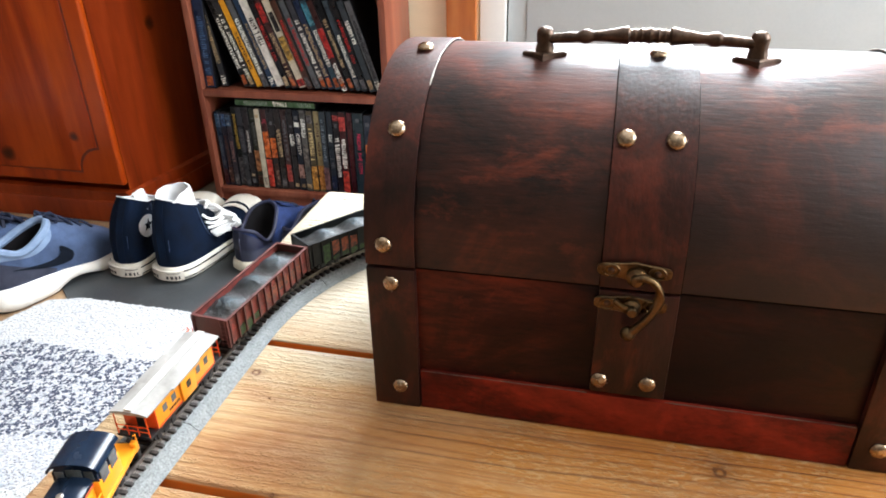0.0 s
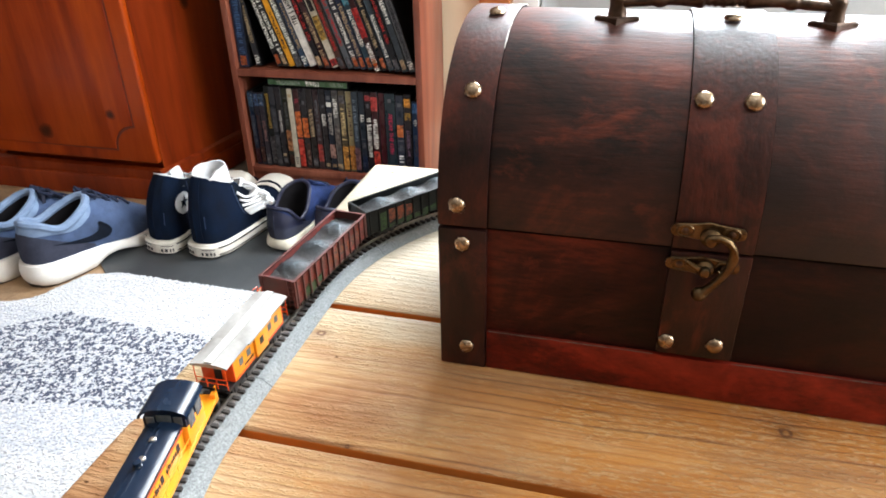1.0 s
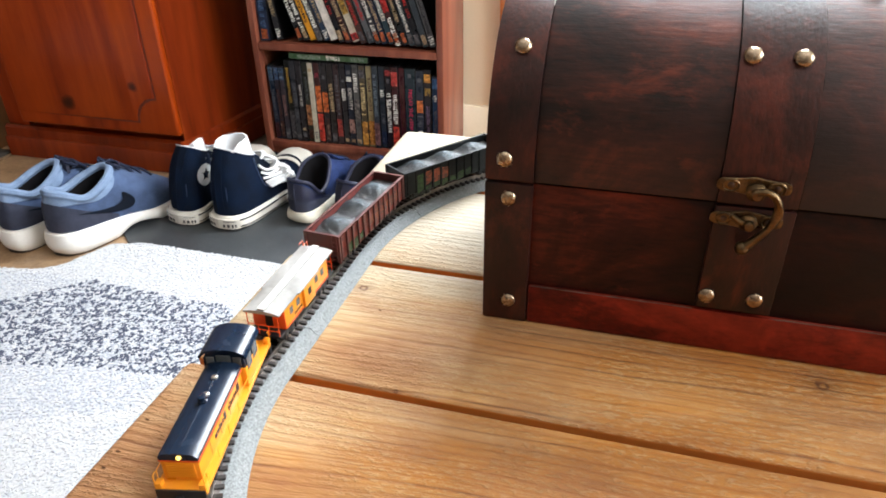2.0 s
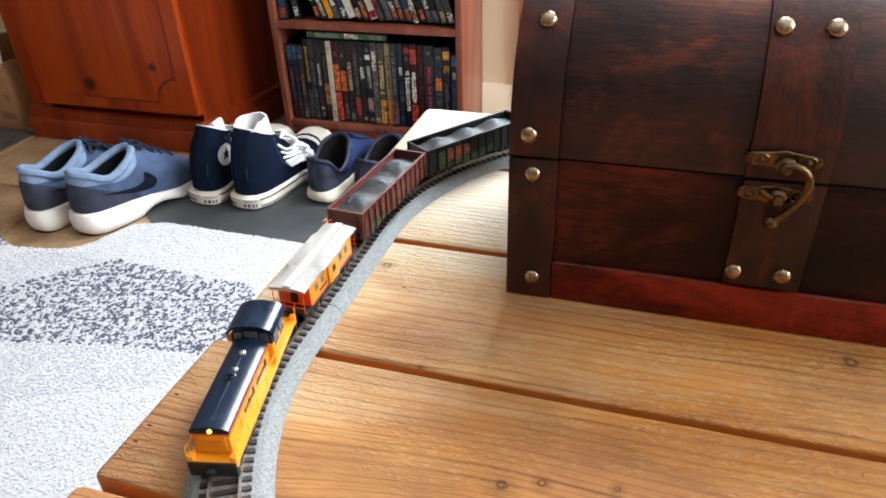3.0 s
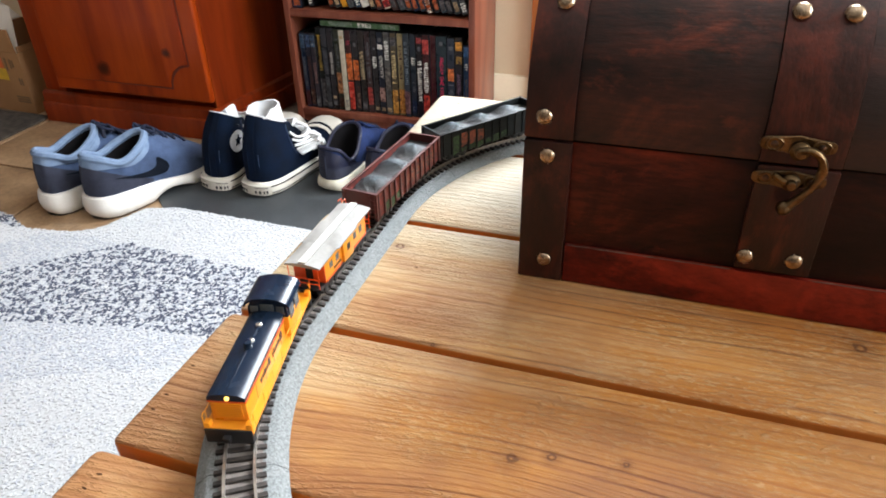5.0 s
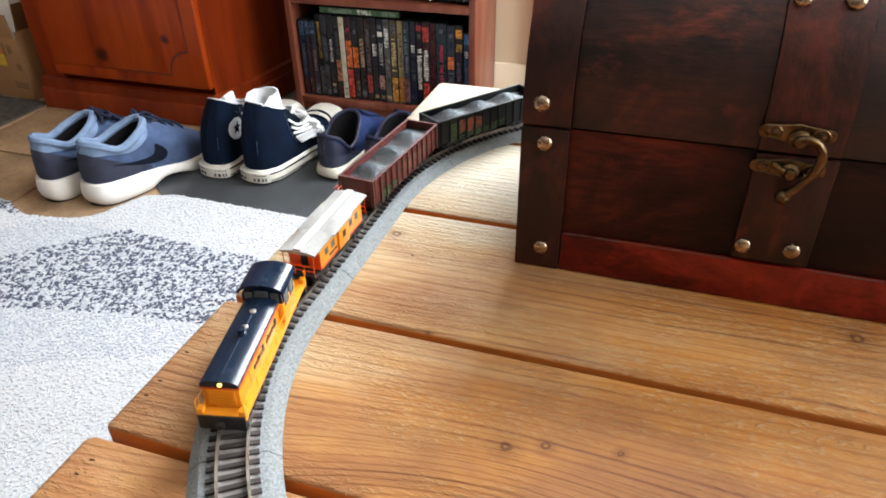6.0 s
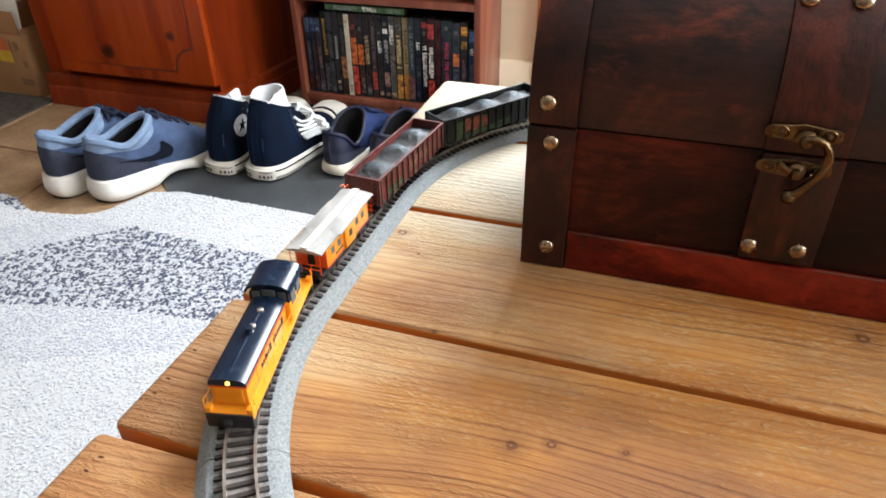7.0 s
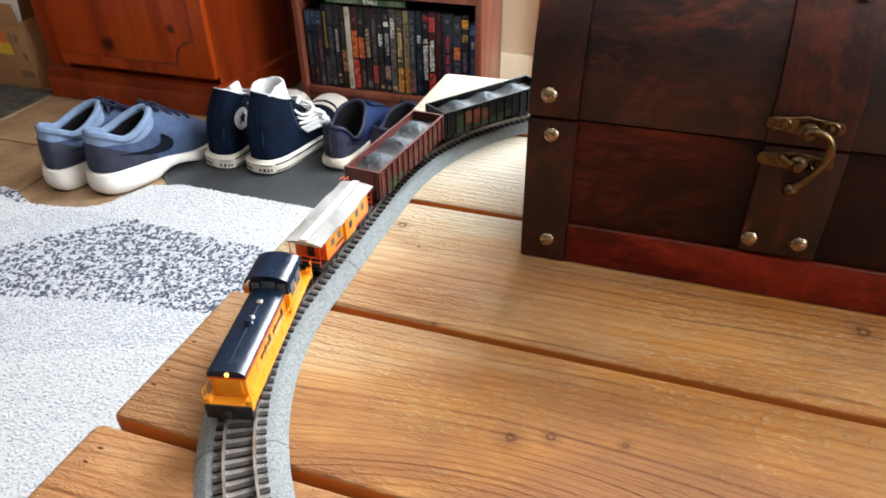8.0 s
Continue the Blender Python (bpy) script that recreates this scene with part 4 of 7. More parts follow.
    add_tube(bm, [(0.1308, -0.006, 0.0812), (0.1262, -0.0065, 0.0826), (0.1222, -0.006, 0.0852)], 0.0016, 8)
    part("keeper_pin", bm, M_BRASS, ch)
    # carrying handle
    y, zb = lid_point(82)
    zb += 0.0006
    for x in (0.0775, 0.1790):
        bm = bmesh.new()
        add_loft(bm, [[(x + f * dx, y + f * dy, z) for dx, dy in ((0.0112, 0), (0.0042, 0.0036), (0, 0.0085), (-0.0042, 0.0036), (-0.0112, 0), (-0.0042, -0.0036), (0, -0.0085), (0.0042, -0.0036))] for z, f in ((zb - 0.0060, 1.0), (zb + 0.0008, 1.0), (zb + 0.0016, 0.85))])
        part("handle_plate", bm, M_BRONZE, ch)
        bm = bmesh.new()
        add_lathe(bm, [(0.0050, 0), (0.0046, 0.0025), (0.0042, 0.0045), (0.0043, 0.0072), (0.0045, 0.0092), (0.0039, 0.0112), (0.0024, 0.0124), (0, 0.0128)], pose(x, y, zb + 0.001), 16)
        part("handle_post", bm, M_BRONZE, ch)
    bm = bmesh.new()
    pts, radii = [], []
    turned = [(0.0, 0.0026), (0.07, 0.0025), (0.13, 0.0027), (0.165, 0.0024), (0.19, 0.0036), (0.215, 0.0036), (0.235, 0.0025), (0.29, 0.0029), (0.35, 0.0037), (0.385, 0.0044), (0.40, 0.0044), (0.413, 0.0028), (0.43, 0.0036), (0.445, 0.0030), (0.46, 0.0038), (0.475, 0.0032), (0.5, 0.0041)]
    for k in range(101):
        u = k / 100
        x = 0.0775 + (0.1790 - 0.0775) * u
        pts.append((x, y - 0.001, zb + 0.0078 + 0.0028 * math.sin(math.pi * u)))
        e = min(u, 1 - u)
        for (a, ra), (b, rb) in zip(turned, turned[1:]):
            if a <= e <= b:
                radii.append(ra + (rb - ra) * (e - a) / (b - a))
                break
    add_tube(bm, pts, radii, 14)
    part("grip", bm, M_BRONZE, ch, "turned dark bronze carrying grip")


chest()

# ---------------------------------------------------------------- pine cabinet
def cabinet():
    x0, x1, y0, y1, h = -1.372, -0.886, 0.912, 1.345, 1.25
    c = thing("pine_cabinet", "orange varnished knotty pine cabinet with a raised panel door", "cabinet")
    block("body", (x0 + 0.004, y0 + 0.030, 0.002), (x1 - 0.0035, y1, h), M_PINE, c, bevel=0.002)
    block("stile", (x0 + 0.004, y0 + 0.003, 0.077), (x0 + 0.0635, y0 + 0.0298, h), M_PINE, c, bevel=0.002)
    # the side is canted outwards towards the back, with its own base moulding
    bm = bmesh.new()
    add_loft(bm, [[(x1 - 0.003, y0 + 0.003, z), (x1, y0 + 0.003, z), (x1 + 0.055, y1, z), (x1 - 0.003, y1, z)] for z in (0.001, h)])
    part("side_panel", bm, M_PINESHADE, c, smooth=False)
    bm = bmesh.new()
    add_loft(bm, [[(xx + 0.004 - dx, yy, z) for dx, z in ((0.004, 0.001), (-0.013, 0.001), (-0.013, 0.044), (-0.011, 0.049), (-0.006, 0.050), (-0.005, 0.070), (0.004, 0.076))] for xx, yy in ((x1 - 0.0036, y0 - 0.012), (x1 + 0.055, y1))])
    part("base_moulding", bm, M_PINESHADE, c)
    bm = bmesh.new()
    prof = [(0.0, 0.001), (-0.016, 0.001), (-0.016, 0.044), (-0.014, 0.049), (-0.009, 0.050), (-0.008, 0.070), (0.0, 0.076)]
    add_loft(bm, [[(x, y0 + 0.003 + dy, z) for dy, z in prof] for x in (x0 - 0.006, x1 - 0.0035)])
    part("base_moulding", bm, M_PINESHADE, c)
    door = part("door", *(lambda b: (add_box(b, (x0 + 0.064, y0 - 0.016, 0.092), (x1 + 0.002, y0 + 0.002, h - 0.05)), (b, M_PINE))[1])(bmesh.new()), c, bevel=0.006, segments=3)
    # raised field with notched corners, lying in a dark groove
    fx0, fx1, fz0, fz1, n = x0 + 0.071, x1 - 0.039, 0.121, h - 0.09, 0.055

    def field(inset):
        pts = []
        for cx, cz, sx, sz in ((fx0, fz0, 1, 1), (fx1, fz0, -1, 1), (fx1, fz1, -1, -1), (fx0, fz1, 1, -1)):
            arc = [(cx + sx * (inset + (n) * math.cos(radians(w))), cz + sz * (inset + n * math.sin(radians(w)))) for w in range(0, 91, 15)]
            if sx * sz > 0:
                arc = arc[::-1]
            if sx > 0:
                arc = [(cx, cz)] * len(arc)
            pts += arc
        return pts

    bm = bmesh.new()
    add_loft(bm, [[(x, y, z) for x, z in field(i)] for y, i in ((y0 - 0.0155, -0.0035), (y0 - 0.0166, -0.0035))])
    part("panel_groove", bm, M_GROOVE, door, "dark routed groove")
    bm = bmesh.new()
    add_loft(bm, [[(x, y, z) for x, z in field(i)] for y, i in ((y0 - 0.0160, 0.0005), (y0 - 0.0178, 0.0012), (y0 - 0.0190, 0.006))])
    part("raised_field", bm, M_PINE, door)
    bm = bmesh.new()
    add_lathe(bm, [(0.006, 0), (0.006, 0.012), (0.014, 0.018), (0.015, 0.024), (0.009, 0.029), (0, 0.03)], pose(x0 + 0.084, y0 - 0.016, 0.72, rx=90), 18)
    part("knob", bm, M_BRONZE, door)


cabinet()

# ---------------------------------------------------------------- bookcase with disc cases
BX0, BX1, BY, BT = -0.744, -0.3137, 1.02, 0.0135


def bookcase():
    b = thing("bookcase", "mahogany laminate bookcase packed with film cases", "bookcase")
    h = 1.58
    block("side_panel", (BX0, BY, 0.001), (BX0 + BT, 1.19, h), M_SHELF, b, bevel=0.001)
    block("side_panel", (BX1 - BT, BY, 0.001), (BX1, 1.19, h), M_SHELF, b, bevel=0.001)
    block("back_panel", (BX0 + BT, 1.182, 0.02), (BX1 - BT, 1.188, h), M_SHELF, b, bevel=0)
    for z in (0.052, 0.2765, 0.516, 0.779, 1.045, 1.312, 1.579):
        block("shelf", (BX0 + BT + 0.0003, BY + 0.001, z - 0.0150), (BX1 - BT - 0.0003, 1.181, z), M_SHELF, b, bevel=0.001)
    block("plinth", (BX0 + BT + 0.0003, BY + 0.006, 0.001), (BX1 - BT - 0.0003, BY + 0.018, 0.0365), M_SHELF, b, bevel=0.001)


bookcase()


def disc_case(m, thick, height, col, accents, group, label, word=None, gain=1.0):
    """One plastic film case, spine towards -y, standing at the origin of m with its left edge at x = 0."""
    c = thing("dvd_case", label, "film case", m, group)
    d = 0.134
    bm = bmesh.new()
    add_box(bm, (0.0002, 0.0008, 0.0), (thick - 0.0002, d, height))
    part("case", bm, M_CASE, c, bevel=0.0012, segments=1)
    bm = bmesh.new()
    add_box(bm, (0.0009, -0.0002, 0.002), (thick - 0.0009, 0.0012, height - 0.002))
    spine = part("spine_sleeve", bm, sleeve(*(min((0.95 if max(col) > 0.3 else 1.6 * gain) * v, 0.9) for v in col)), c, bevel=0.0003, segments=1)
    for z0, z1, w, colour in accents:
        bm = bmesh.new()
        if z1 - z0 > 0.014 and (w < 0.6 or colour == WHT):
            rnd = random.Random(round(z0 * 1e5) + round(thick * 1e6))
            z = z0
            while z < z1 - 0.004:
                g = rnd.uniform(0.0030, 0.0058)
                e = thick * min(w, 0.6) * rnd.uniform(0.44, 0.72)
                if rnd.random() < 0.5:
                    add_box(bm, (thick / 2 - e, -0.0005, z), (thick / 2 + e, -0.0001, z + g * 0.34))
                    add_box(bm, (thick / 2 - e * rnd.uniform(-0.4, 1), -0.0005, z + g * 0.34), (thick / 2 + e, -0.0001, z + g * 0.70))
                elif rnd.random() < 0.85:
                    add_box(bm, (thick / 2 - e, -0.0005, z), (thick / 2 - e * 0.3, -0.0001, z + g * 0.72))
                    add_box(bm, (thick / 2 - e * 0.3, -0.0005, z + g * 0.2), (thick / 2 + e, -0.0001, z + g * 0.5))
                z += g
        else:
            add_box(bm, (thick / 2 * (1 - w), -0.0005, z0), (thick / 2 * (1 + w), -0.0001, z1))
        part("spine_print", bm, artwork(*colour) if w >= 0.55 and colour != WHT else sleeve(*(min(1.15 * v, 0.92) for v in colour)), spine, smooth=False)
    if word:
        text, size, z, colour = word
        cu = bpy.data.curves.new("title", "FONT")
        cu.body, cu.size, cu.extrude = text, size, 0.0001
        cu.align_x, cu.align_y = "LEFT", "CENTER"
        cu.materials.append(sleeve(*colour))
        t = new("title", cu)
        t.parent = spine
        t.matrix_basis = pose(thick / 2, -0.0004, z, rx=90) @ pose(0, 0, 0, rz=-90)
    return c


BLK, WHT, RED, GRY, NVY, ORG, TAN, PNK, GLD, BRN = (0.008, 0.008, 0.010), (0.84, 0.81, 0.74), (0.36, 0.02, 0.018), (0.10, 0.10, 0.11), (0.014, 0.024, 0.06), (0.42, 0.10, 0.025), (0.38, 0.28, 0.16), (0.62, 0.03, 0.12), (0.40, 0.26, 0.05), (0.07, 0.028, 0.018)
rnd = random.Random(11)
shelf_x = [BX0 + BT + 0.0070]


def low_case(thick, height, col, *accents, word=None):
    """The next upright case on the lower shelf."""
    thick *= 1.043
    disc_case(pose(shelf_x[0], BY + 0.010 + rnd.uniform(0, 0.006), 0.0521, rz=rnd.uniform(-0.6, 0.6)), thick, height + rnd.uniform(-0.0012, 0.0012), col, accents, "film cases on the lower shelf", "upright film case with a printed spine on the lower shelf", word)
    shelf_x[0] += thick + 0.0003


STEEL, EMBER, SOOT, WINE = (0.05, 0.10, 0.17), (0.62, 0.15, 0.03), (0.014, 0.011, 0.012), (0.045, 0.008, 0.010)
low_case(0.0125, 0.172, (0.008, 0.012, 0.024), (0.138, 0.168, 0.85, STEEL), (0.045, 0.120, 0.35, GRY), (0.006, 0.040, 0.8, WINE))
low_case(0.0125, 0.172, (0.016, 0.014, 0.020), (0.140, 0.168, 0.85, (0.06, 0.12, 0.24)), (0.050, 0.125, 0.35, BRN), (0.008, 0.045, 0.7, BRN))
low_case(0.0125, 0.172, (0.020, 0.016, 0.020), (0.142, 0.168, 0.85, STEEL), (0.060, 0.110, 0.40, (0.22, 0.12, 0.11)), (0.006, 0.030, 0.8, GRY))
low_case(0.0136, 0.187, (0.006, 0.007, 0.006), (0.090, 0.170, 0.40, GLD), (0.006, 0.070, 0.8, (0.08, 0.08, 0.09)))
low_case(0.0136, 0.187, (0.022, 0.022, 0.025), (0.050, 0.140, 0.40, (0.07, 0.07, 0.08)), (0.008, 0.018, 0.6, GRY))
low_case(0.0136, 0.187, SOOT, (0.012, 0.022, 0.5, GRY), (0.028, 0.034, 0.5, TAN), word=("WHITE NOISE", 0.0082, 0.135, WHT))
low_case(0.0136, 0.187, (0.020, 0.022, 0.014), (0.100, 0.165, 0.30, GRY), (0.040, 0.088, 0.85, (0.45, 0.20, 0.08)), (0.008, 0.030, 0.8, BRN))
low_case(0.0130, 0.187, (0.60, 0.54, 0.42), (0.010, 0.032, 0.45, GRY), (0.165, 0.172, 0.5, TAN))
low_case(0.0140, 0.187, (0.028, 0.009, 0.008), (0.006, 0.070, 0.9, (0.55, 0.05, 0.03)), (0.075, 0.135, 0.9, EMBER), (0.148, 0.166, 0.5, (0.25, 0.03, 0.05)))
low_case(0.0140, 0.187, SOOT, (0.075, 0.120, 0.9, EMBER), (0.150, 0.158, 0.4, GRY), (0.010, 0.060, 0.6, BRN))
low_case(0.0140, 0.187, (0.014, 0.010, 0.009), (0.078, 0.142, 0.50, TAN), (0.008, 0.026, 0.7, GRY))
low_case(0.0136, 0.187, (0.024, 0.012, 0.012), (0.070, 0.165, 0.35, GRY), (0.020, 0.060, 0.85, (0.34, 0.04, 0.03)))
low_case(0.0136, 0.187, SOOT, (0.104, 0.134, 0.50, WHT), (0.145, 0.150, 0.4, GRY), (0.008, 0.016, 0.6, TAN))
low_case(0.0150, 0.187, (0.008, 0.010, 0.018), (0.148, 0.158, 0.7, WHT), (0.164, 0.172, 0.5, GRY), (0.030, 0.062, 0.85, (0.40, 0.24, 0.20)), (0.008, 0.016, 0.6, TAN), word=("IDENTITY", 0.0115, 0.134, WHT))
low_case(0.0146, 0.187, (0.055, 0.052, 0.050), (0.126, 0.172, 0.50, WHT), (0.060, 0.110, 0.8, (0.12, 0.11, 0.10)), (0.008, 0.018, 0.7, TAN))
low_case(0.0140, 0.187, (0.050, 0.038, 0.022), (0.075, 0.150, 0.50, (0.60, 0.46, 0.22)), (0.006, 0.060, 0.9, (0.60, 0.30, 0.06)), (0.158, 0.176, 0.8, GRY))
low_case(0.0136, 0.187, (0.36, 0.29, 0.15), (0.006, 0.062, 0.9, (0.62, 0.28, 0.06)), (0.128, 0.160, 0.35, BRN), (0.085, 0.120, 0.30, BRN))
low_case(0.0136, 0.187, (0.018, 0.024, 0.030), (0.075, 0.170, 0.35, (0.16, 0.19, 0.22)), (0.008, 0.060, 0.85, (0.20, 0.10, 0.10)))
low_case(0.0136, 0.187, (0.014, 0.018, 0.024), (0.118, 0.140, 0.50, WHT), (0.058, 0.085, 0.40, GRY), (0.010, 0.040, 0.8, NVY))
low_case(0.0146, 0.187, (0.010, 0.007, 0.008), (0.040, 0.130, 0.52, WHT), (0.150, 0.160, 0.4, GRY), (0.166, 0.178, 0.8, (0.30, 0.03, 0.03)))
low_case(0.0150, 0.187, (0.030, 0.007, 0.007), (0.062, 0.130, 0.52, WHT), (0.146, 0.176, 0.9, (0.50, 0.06, 0.05)), (0.006, 0.055, 0.9, (0.50, 0.05, 0.03)))
low_case(0.0136, 0.187, WINE, (0.050, 0.150, 0.25, BRN))
low_case(0.0230, 0.186, (0.012, 0.020, 0.024), (0.166, 0.174, 0.3, GRY), word=("FRIDAY THE 13TH", 0.0112, 0.142, (0.80, 0.04, 0.12)))
low_case(0.0170, 0.184, (0.018, 0.022, 0.032), (0.092, 0.118, 0.75, (0.72, 0.22, 0.06)), (0.060, 0.086, 0.50, GRY), (0.034, 0.054, 0.50, WHT), (0.158, 0.166, 0.5, GRY))
low_case(0.0160, 0.187, SOOT, (0.158, 0.176, 0.85, (0.75, 0.36, 0.05)), (0.130, 0.146, 0.75, GLD), (0.050, 0.110, 0.35, (0.16, 0.10, 0.16)))
low_case(0.0125, 0.172, (0.012, 0.030, 0.070), (0.118, 0.134, 0.45, WHT), (0.145, 0.166, 0.85, (0.05, 0.16, 0.38)), (0.050, 0.100, 0.35, GRY))
disc_case(pose(-0.668, BY + 0.012, 0.2420) @ pose(0.187, 0, 0, 0, -90, 0), 0.0136, 0.187, (0.05, 0.10, 0.045), [(0.06, 0.10, 0.85, WHT), (0.11, 0.17, 0.5, (0.3, 0.35, 0.3)), (0.01, 0.05, 0.5, (0.2, 0.25, 0.2))], "film cases on the lower shelf", "green and white game case lying across the upright cases")
UP = [(NVY, [(0.03, 0.15, 0.4, (0.05, 0.10, 0.2))], 0, 0.024), ((0.03, 0.03, 0.035), [(0.05, 0.15, 0.5, TAN)], 9, 0), (BLK, [(0.04, 0.15, 0.5, GRY)], 14, 0), ((0.03, 0.03, 0.03), [(0.02, 0.16, 0.45, WHT)], 15, 0),
      ((0.74, 0.33, 0.02), [(0.04, 0.12, 0.4, BLK)], 15, 0), (GRY, [(0.03, 0.15, 0.5, WHT)], 15, 0), ((0.03, 0.06, 0.12), [(0.04, 0.14, 0.4, GRY)], 15, 0), (WHT, [(0.09, 0.15, 0.5, BLK)], 15.5, 0.019), (BLK, [(0.06, 0.15, 0.4, RED)], 15.5, 0),
      ((0.05, 0.02, 0.02), [(0.14, 0.18, 0.9, RED), (0.02, 0.12, 0.45, TAN)], 15.5, 0), ((0.62, 0.56, 0.44), [(0.06, 0.11, 0.8, GLD), (0.12, 0.16, 0.6, BLK), (0.005, 0.02, 0.9, RED)], 15.5, 0.017), (BRN, [(0.04, 0.15, 0.4, RED)], 15.5, 0), ((0.10, 0.11, 0.12), [(0.05, 0.15, 0.4, RED)], 15.5, 0),
      ((0.05, 0.05, 0.06), [(0.02, 0.15, 0.45, WHT)], 15, 0), (NVY, [(0.03, 0.14, 0.45, TAN)], 15, 0), ((0.03, 0.07, 0.10), [(0.05, 0.13, 0.5, GRY), (0.135, 0.18, 0.9, (0.05, 0.25, 0.35))], 15, 0), ((0.04, 0.012, 0.012), [(0.07, 0.13, 0.9, RED), (0.0, 0.06, 0.8, GRY)], 15, 0), (BLK, [(0.05, 0.15, 0.4, GRY)], 15, 0), ((0.05, 0.07, 0.09), [(0.03, 0.12, 0.4, GRY)], 14.5, 0), (BLK, [(0.06, 0.15, 0.35, RED)], 14.5, 0), ((0.04, 0.05, 0.06), [(0.1, 0.15, 0.5, WHT)], 14, 0), (GRY, [(0.03, 0.15, 0.35, BLK)], 14, 0)]
x = BX0 + BT + 0.002
for k, (col, acc, lean, th) in enumerate(UP):
    th = th or 0.0140
    if max(col) < 0.3:
        acc = [(z0, z1, w, rnd.choice((WHT, WHT, TAN)) if c == GRY else c) for z0, z1, w, c in acc] + [(0.006, 0.026, 0.6, rnd.choice((TAN, ORG, WHT, GRY)))]
    if k == 2:
        x += 0.039
    if lean > 10:
        lean += 4
    step = th / math.cos(radians(lean)) + 0.0003
    off = th * math.sin(radians(lean))
    disc_case(pose(x, BY + 0.012 + rnd.uniform(0, 0.007), 0.2768 + off) @ pose(0, 0, 0, 0, -lean, 0), th, 0.187, col, acc, "leaning film cases on the upper shelf", "film case leaning to one side on the upper shelf", None, 0.55)
    x += step + (0.012 if k == 0 else 0)

# ---------------------------------------------------------------- cardboard box
def cardboard_box():
    b = thing("cardboard_box", "open brown cardboard box with white inner flaps and stickers", "box", pose(-1.578, 1.075, 0.0002, rz=-4))
    w, d, h, t = 0.15, 0.14, 0.155, 0.004
    for lo, hi in (((-w, -d, 0), (w, -d + t, h)), ((-w, d - t, 0), (w, d, h)), ((-w, -d + t, 0), (-w + t, d - t, h)), ((w - t, -d + t, 0), (w, d - t, h))):
        block("panel", lo, hi, M_CARD, b, bevel=0.0008)
    block("bottom", (-w + t, -d + t, 0), (w - t, d - t, t), M_CARD, b, bevel=0)
    # front flap standing up, with the creased white flaps of the liner behind it
    block("flap", (-0.004, -d + 0.006, 0.0004), (0, d - 0.01, 0.014), M_CARD, b, "bent cardboard flap", bevel=0.0008, m=pose(w, 0, h, ry=-5))
    block("flap", (-w + 0.004, 0, 0.0004), (w - 0.006, 0.004, 0.056), M_CARD, b, "bent cardboard flap", bevel=0.0008, m=pose(0, -d, h, rx=4))
    for m, lo, hi in ((pose(0, -d + 0.012, h, rx=-7, ry=2), (-w + 0.006, 0, -0.02), (w - 0.010, 0.003, 0.112)), (pose(0, d, h, rx=-25), (-w + 0.004, -0.004, 0), (w - 0.004, 0, 0.11)), (pose(-w, 0, h, ry=-60), (0, -d + 0.02, 0), (0.004, d - 0.01, 0.1))):
        block("flap", lo, hi, M_FLAP, b, "creased white flap", bevel=0.0008, m=m)
    block("sticker", (0.035, -d - 0.0006, 0.083), (0.093, -d - 0.0001, 0.112), M_YELLOW, b, "yellow sticker", bevel=0)
    block("sticker", (0.035, -d - 0.0006, 0.1125), (0.088, -d - 0.0001, 0.142), M_STICKER, b, "orange red sticker", bevel=0)
    for x0, z0, z1 in ((0.097, 0.108, 0.140), (0.112, 0.114, 0.138), (0.120, 0.118, 0.136), (0.126, 0.074, 0.092), (0.134, 0.074, 0.092)):
        block("print_bar", (x0, -d - 0.0006, z0), (x0 + 0.005, -d - 0.0001, z1), M_PRINT, b, bevel=0)
    for z in (0.028, 0.034, 0.040):
        block("print_bar", (0.098, -d - 0.0006, z), (0.142, -d - 0.0001, z + 0.004), M_PRINT, b, bevel=0)


cardboard_box()

# ---------------------------------------------------------------- shoes
def table_value(pairs, t):
    """Smooth interpolation through (t, value) pairs, with no overshoot."""
    slope = [(vb - va) / (b - a) for (a, va), (b, vb) in zip(pairs, pairs[1:])]
    for k, ((a, va), (b, vb)) in enumerate(zip(pairs, pairs[1:])):
        if t <= b:
            h, u = b - a, min(max((t - a) / (b - a), 0), 1)
            m = []
            for i in (k, k + 1):
                if i in (0, len(slope)):
                    m.append(slope[min(i, len(slope) - 1)])
                else:
                    p, q = slope[i - 1], slope[i]
                    m.append(2 * p * q / (p + q) if p * q > 0 else 0.0)
            return va * (1 + 2 * u) * (1 - u) ** 2 + h * m[0] * u * (1 - u) ** 2 + vb * u * u * (3 - 2 * u) - h * m[1] * u * u * (1 - u)
    return pairs[-1][1]


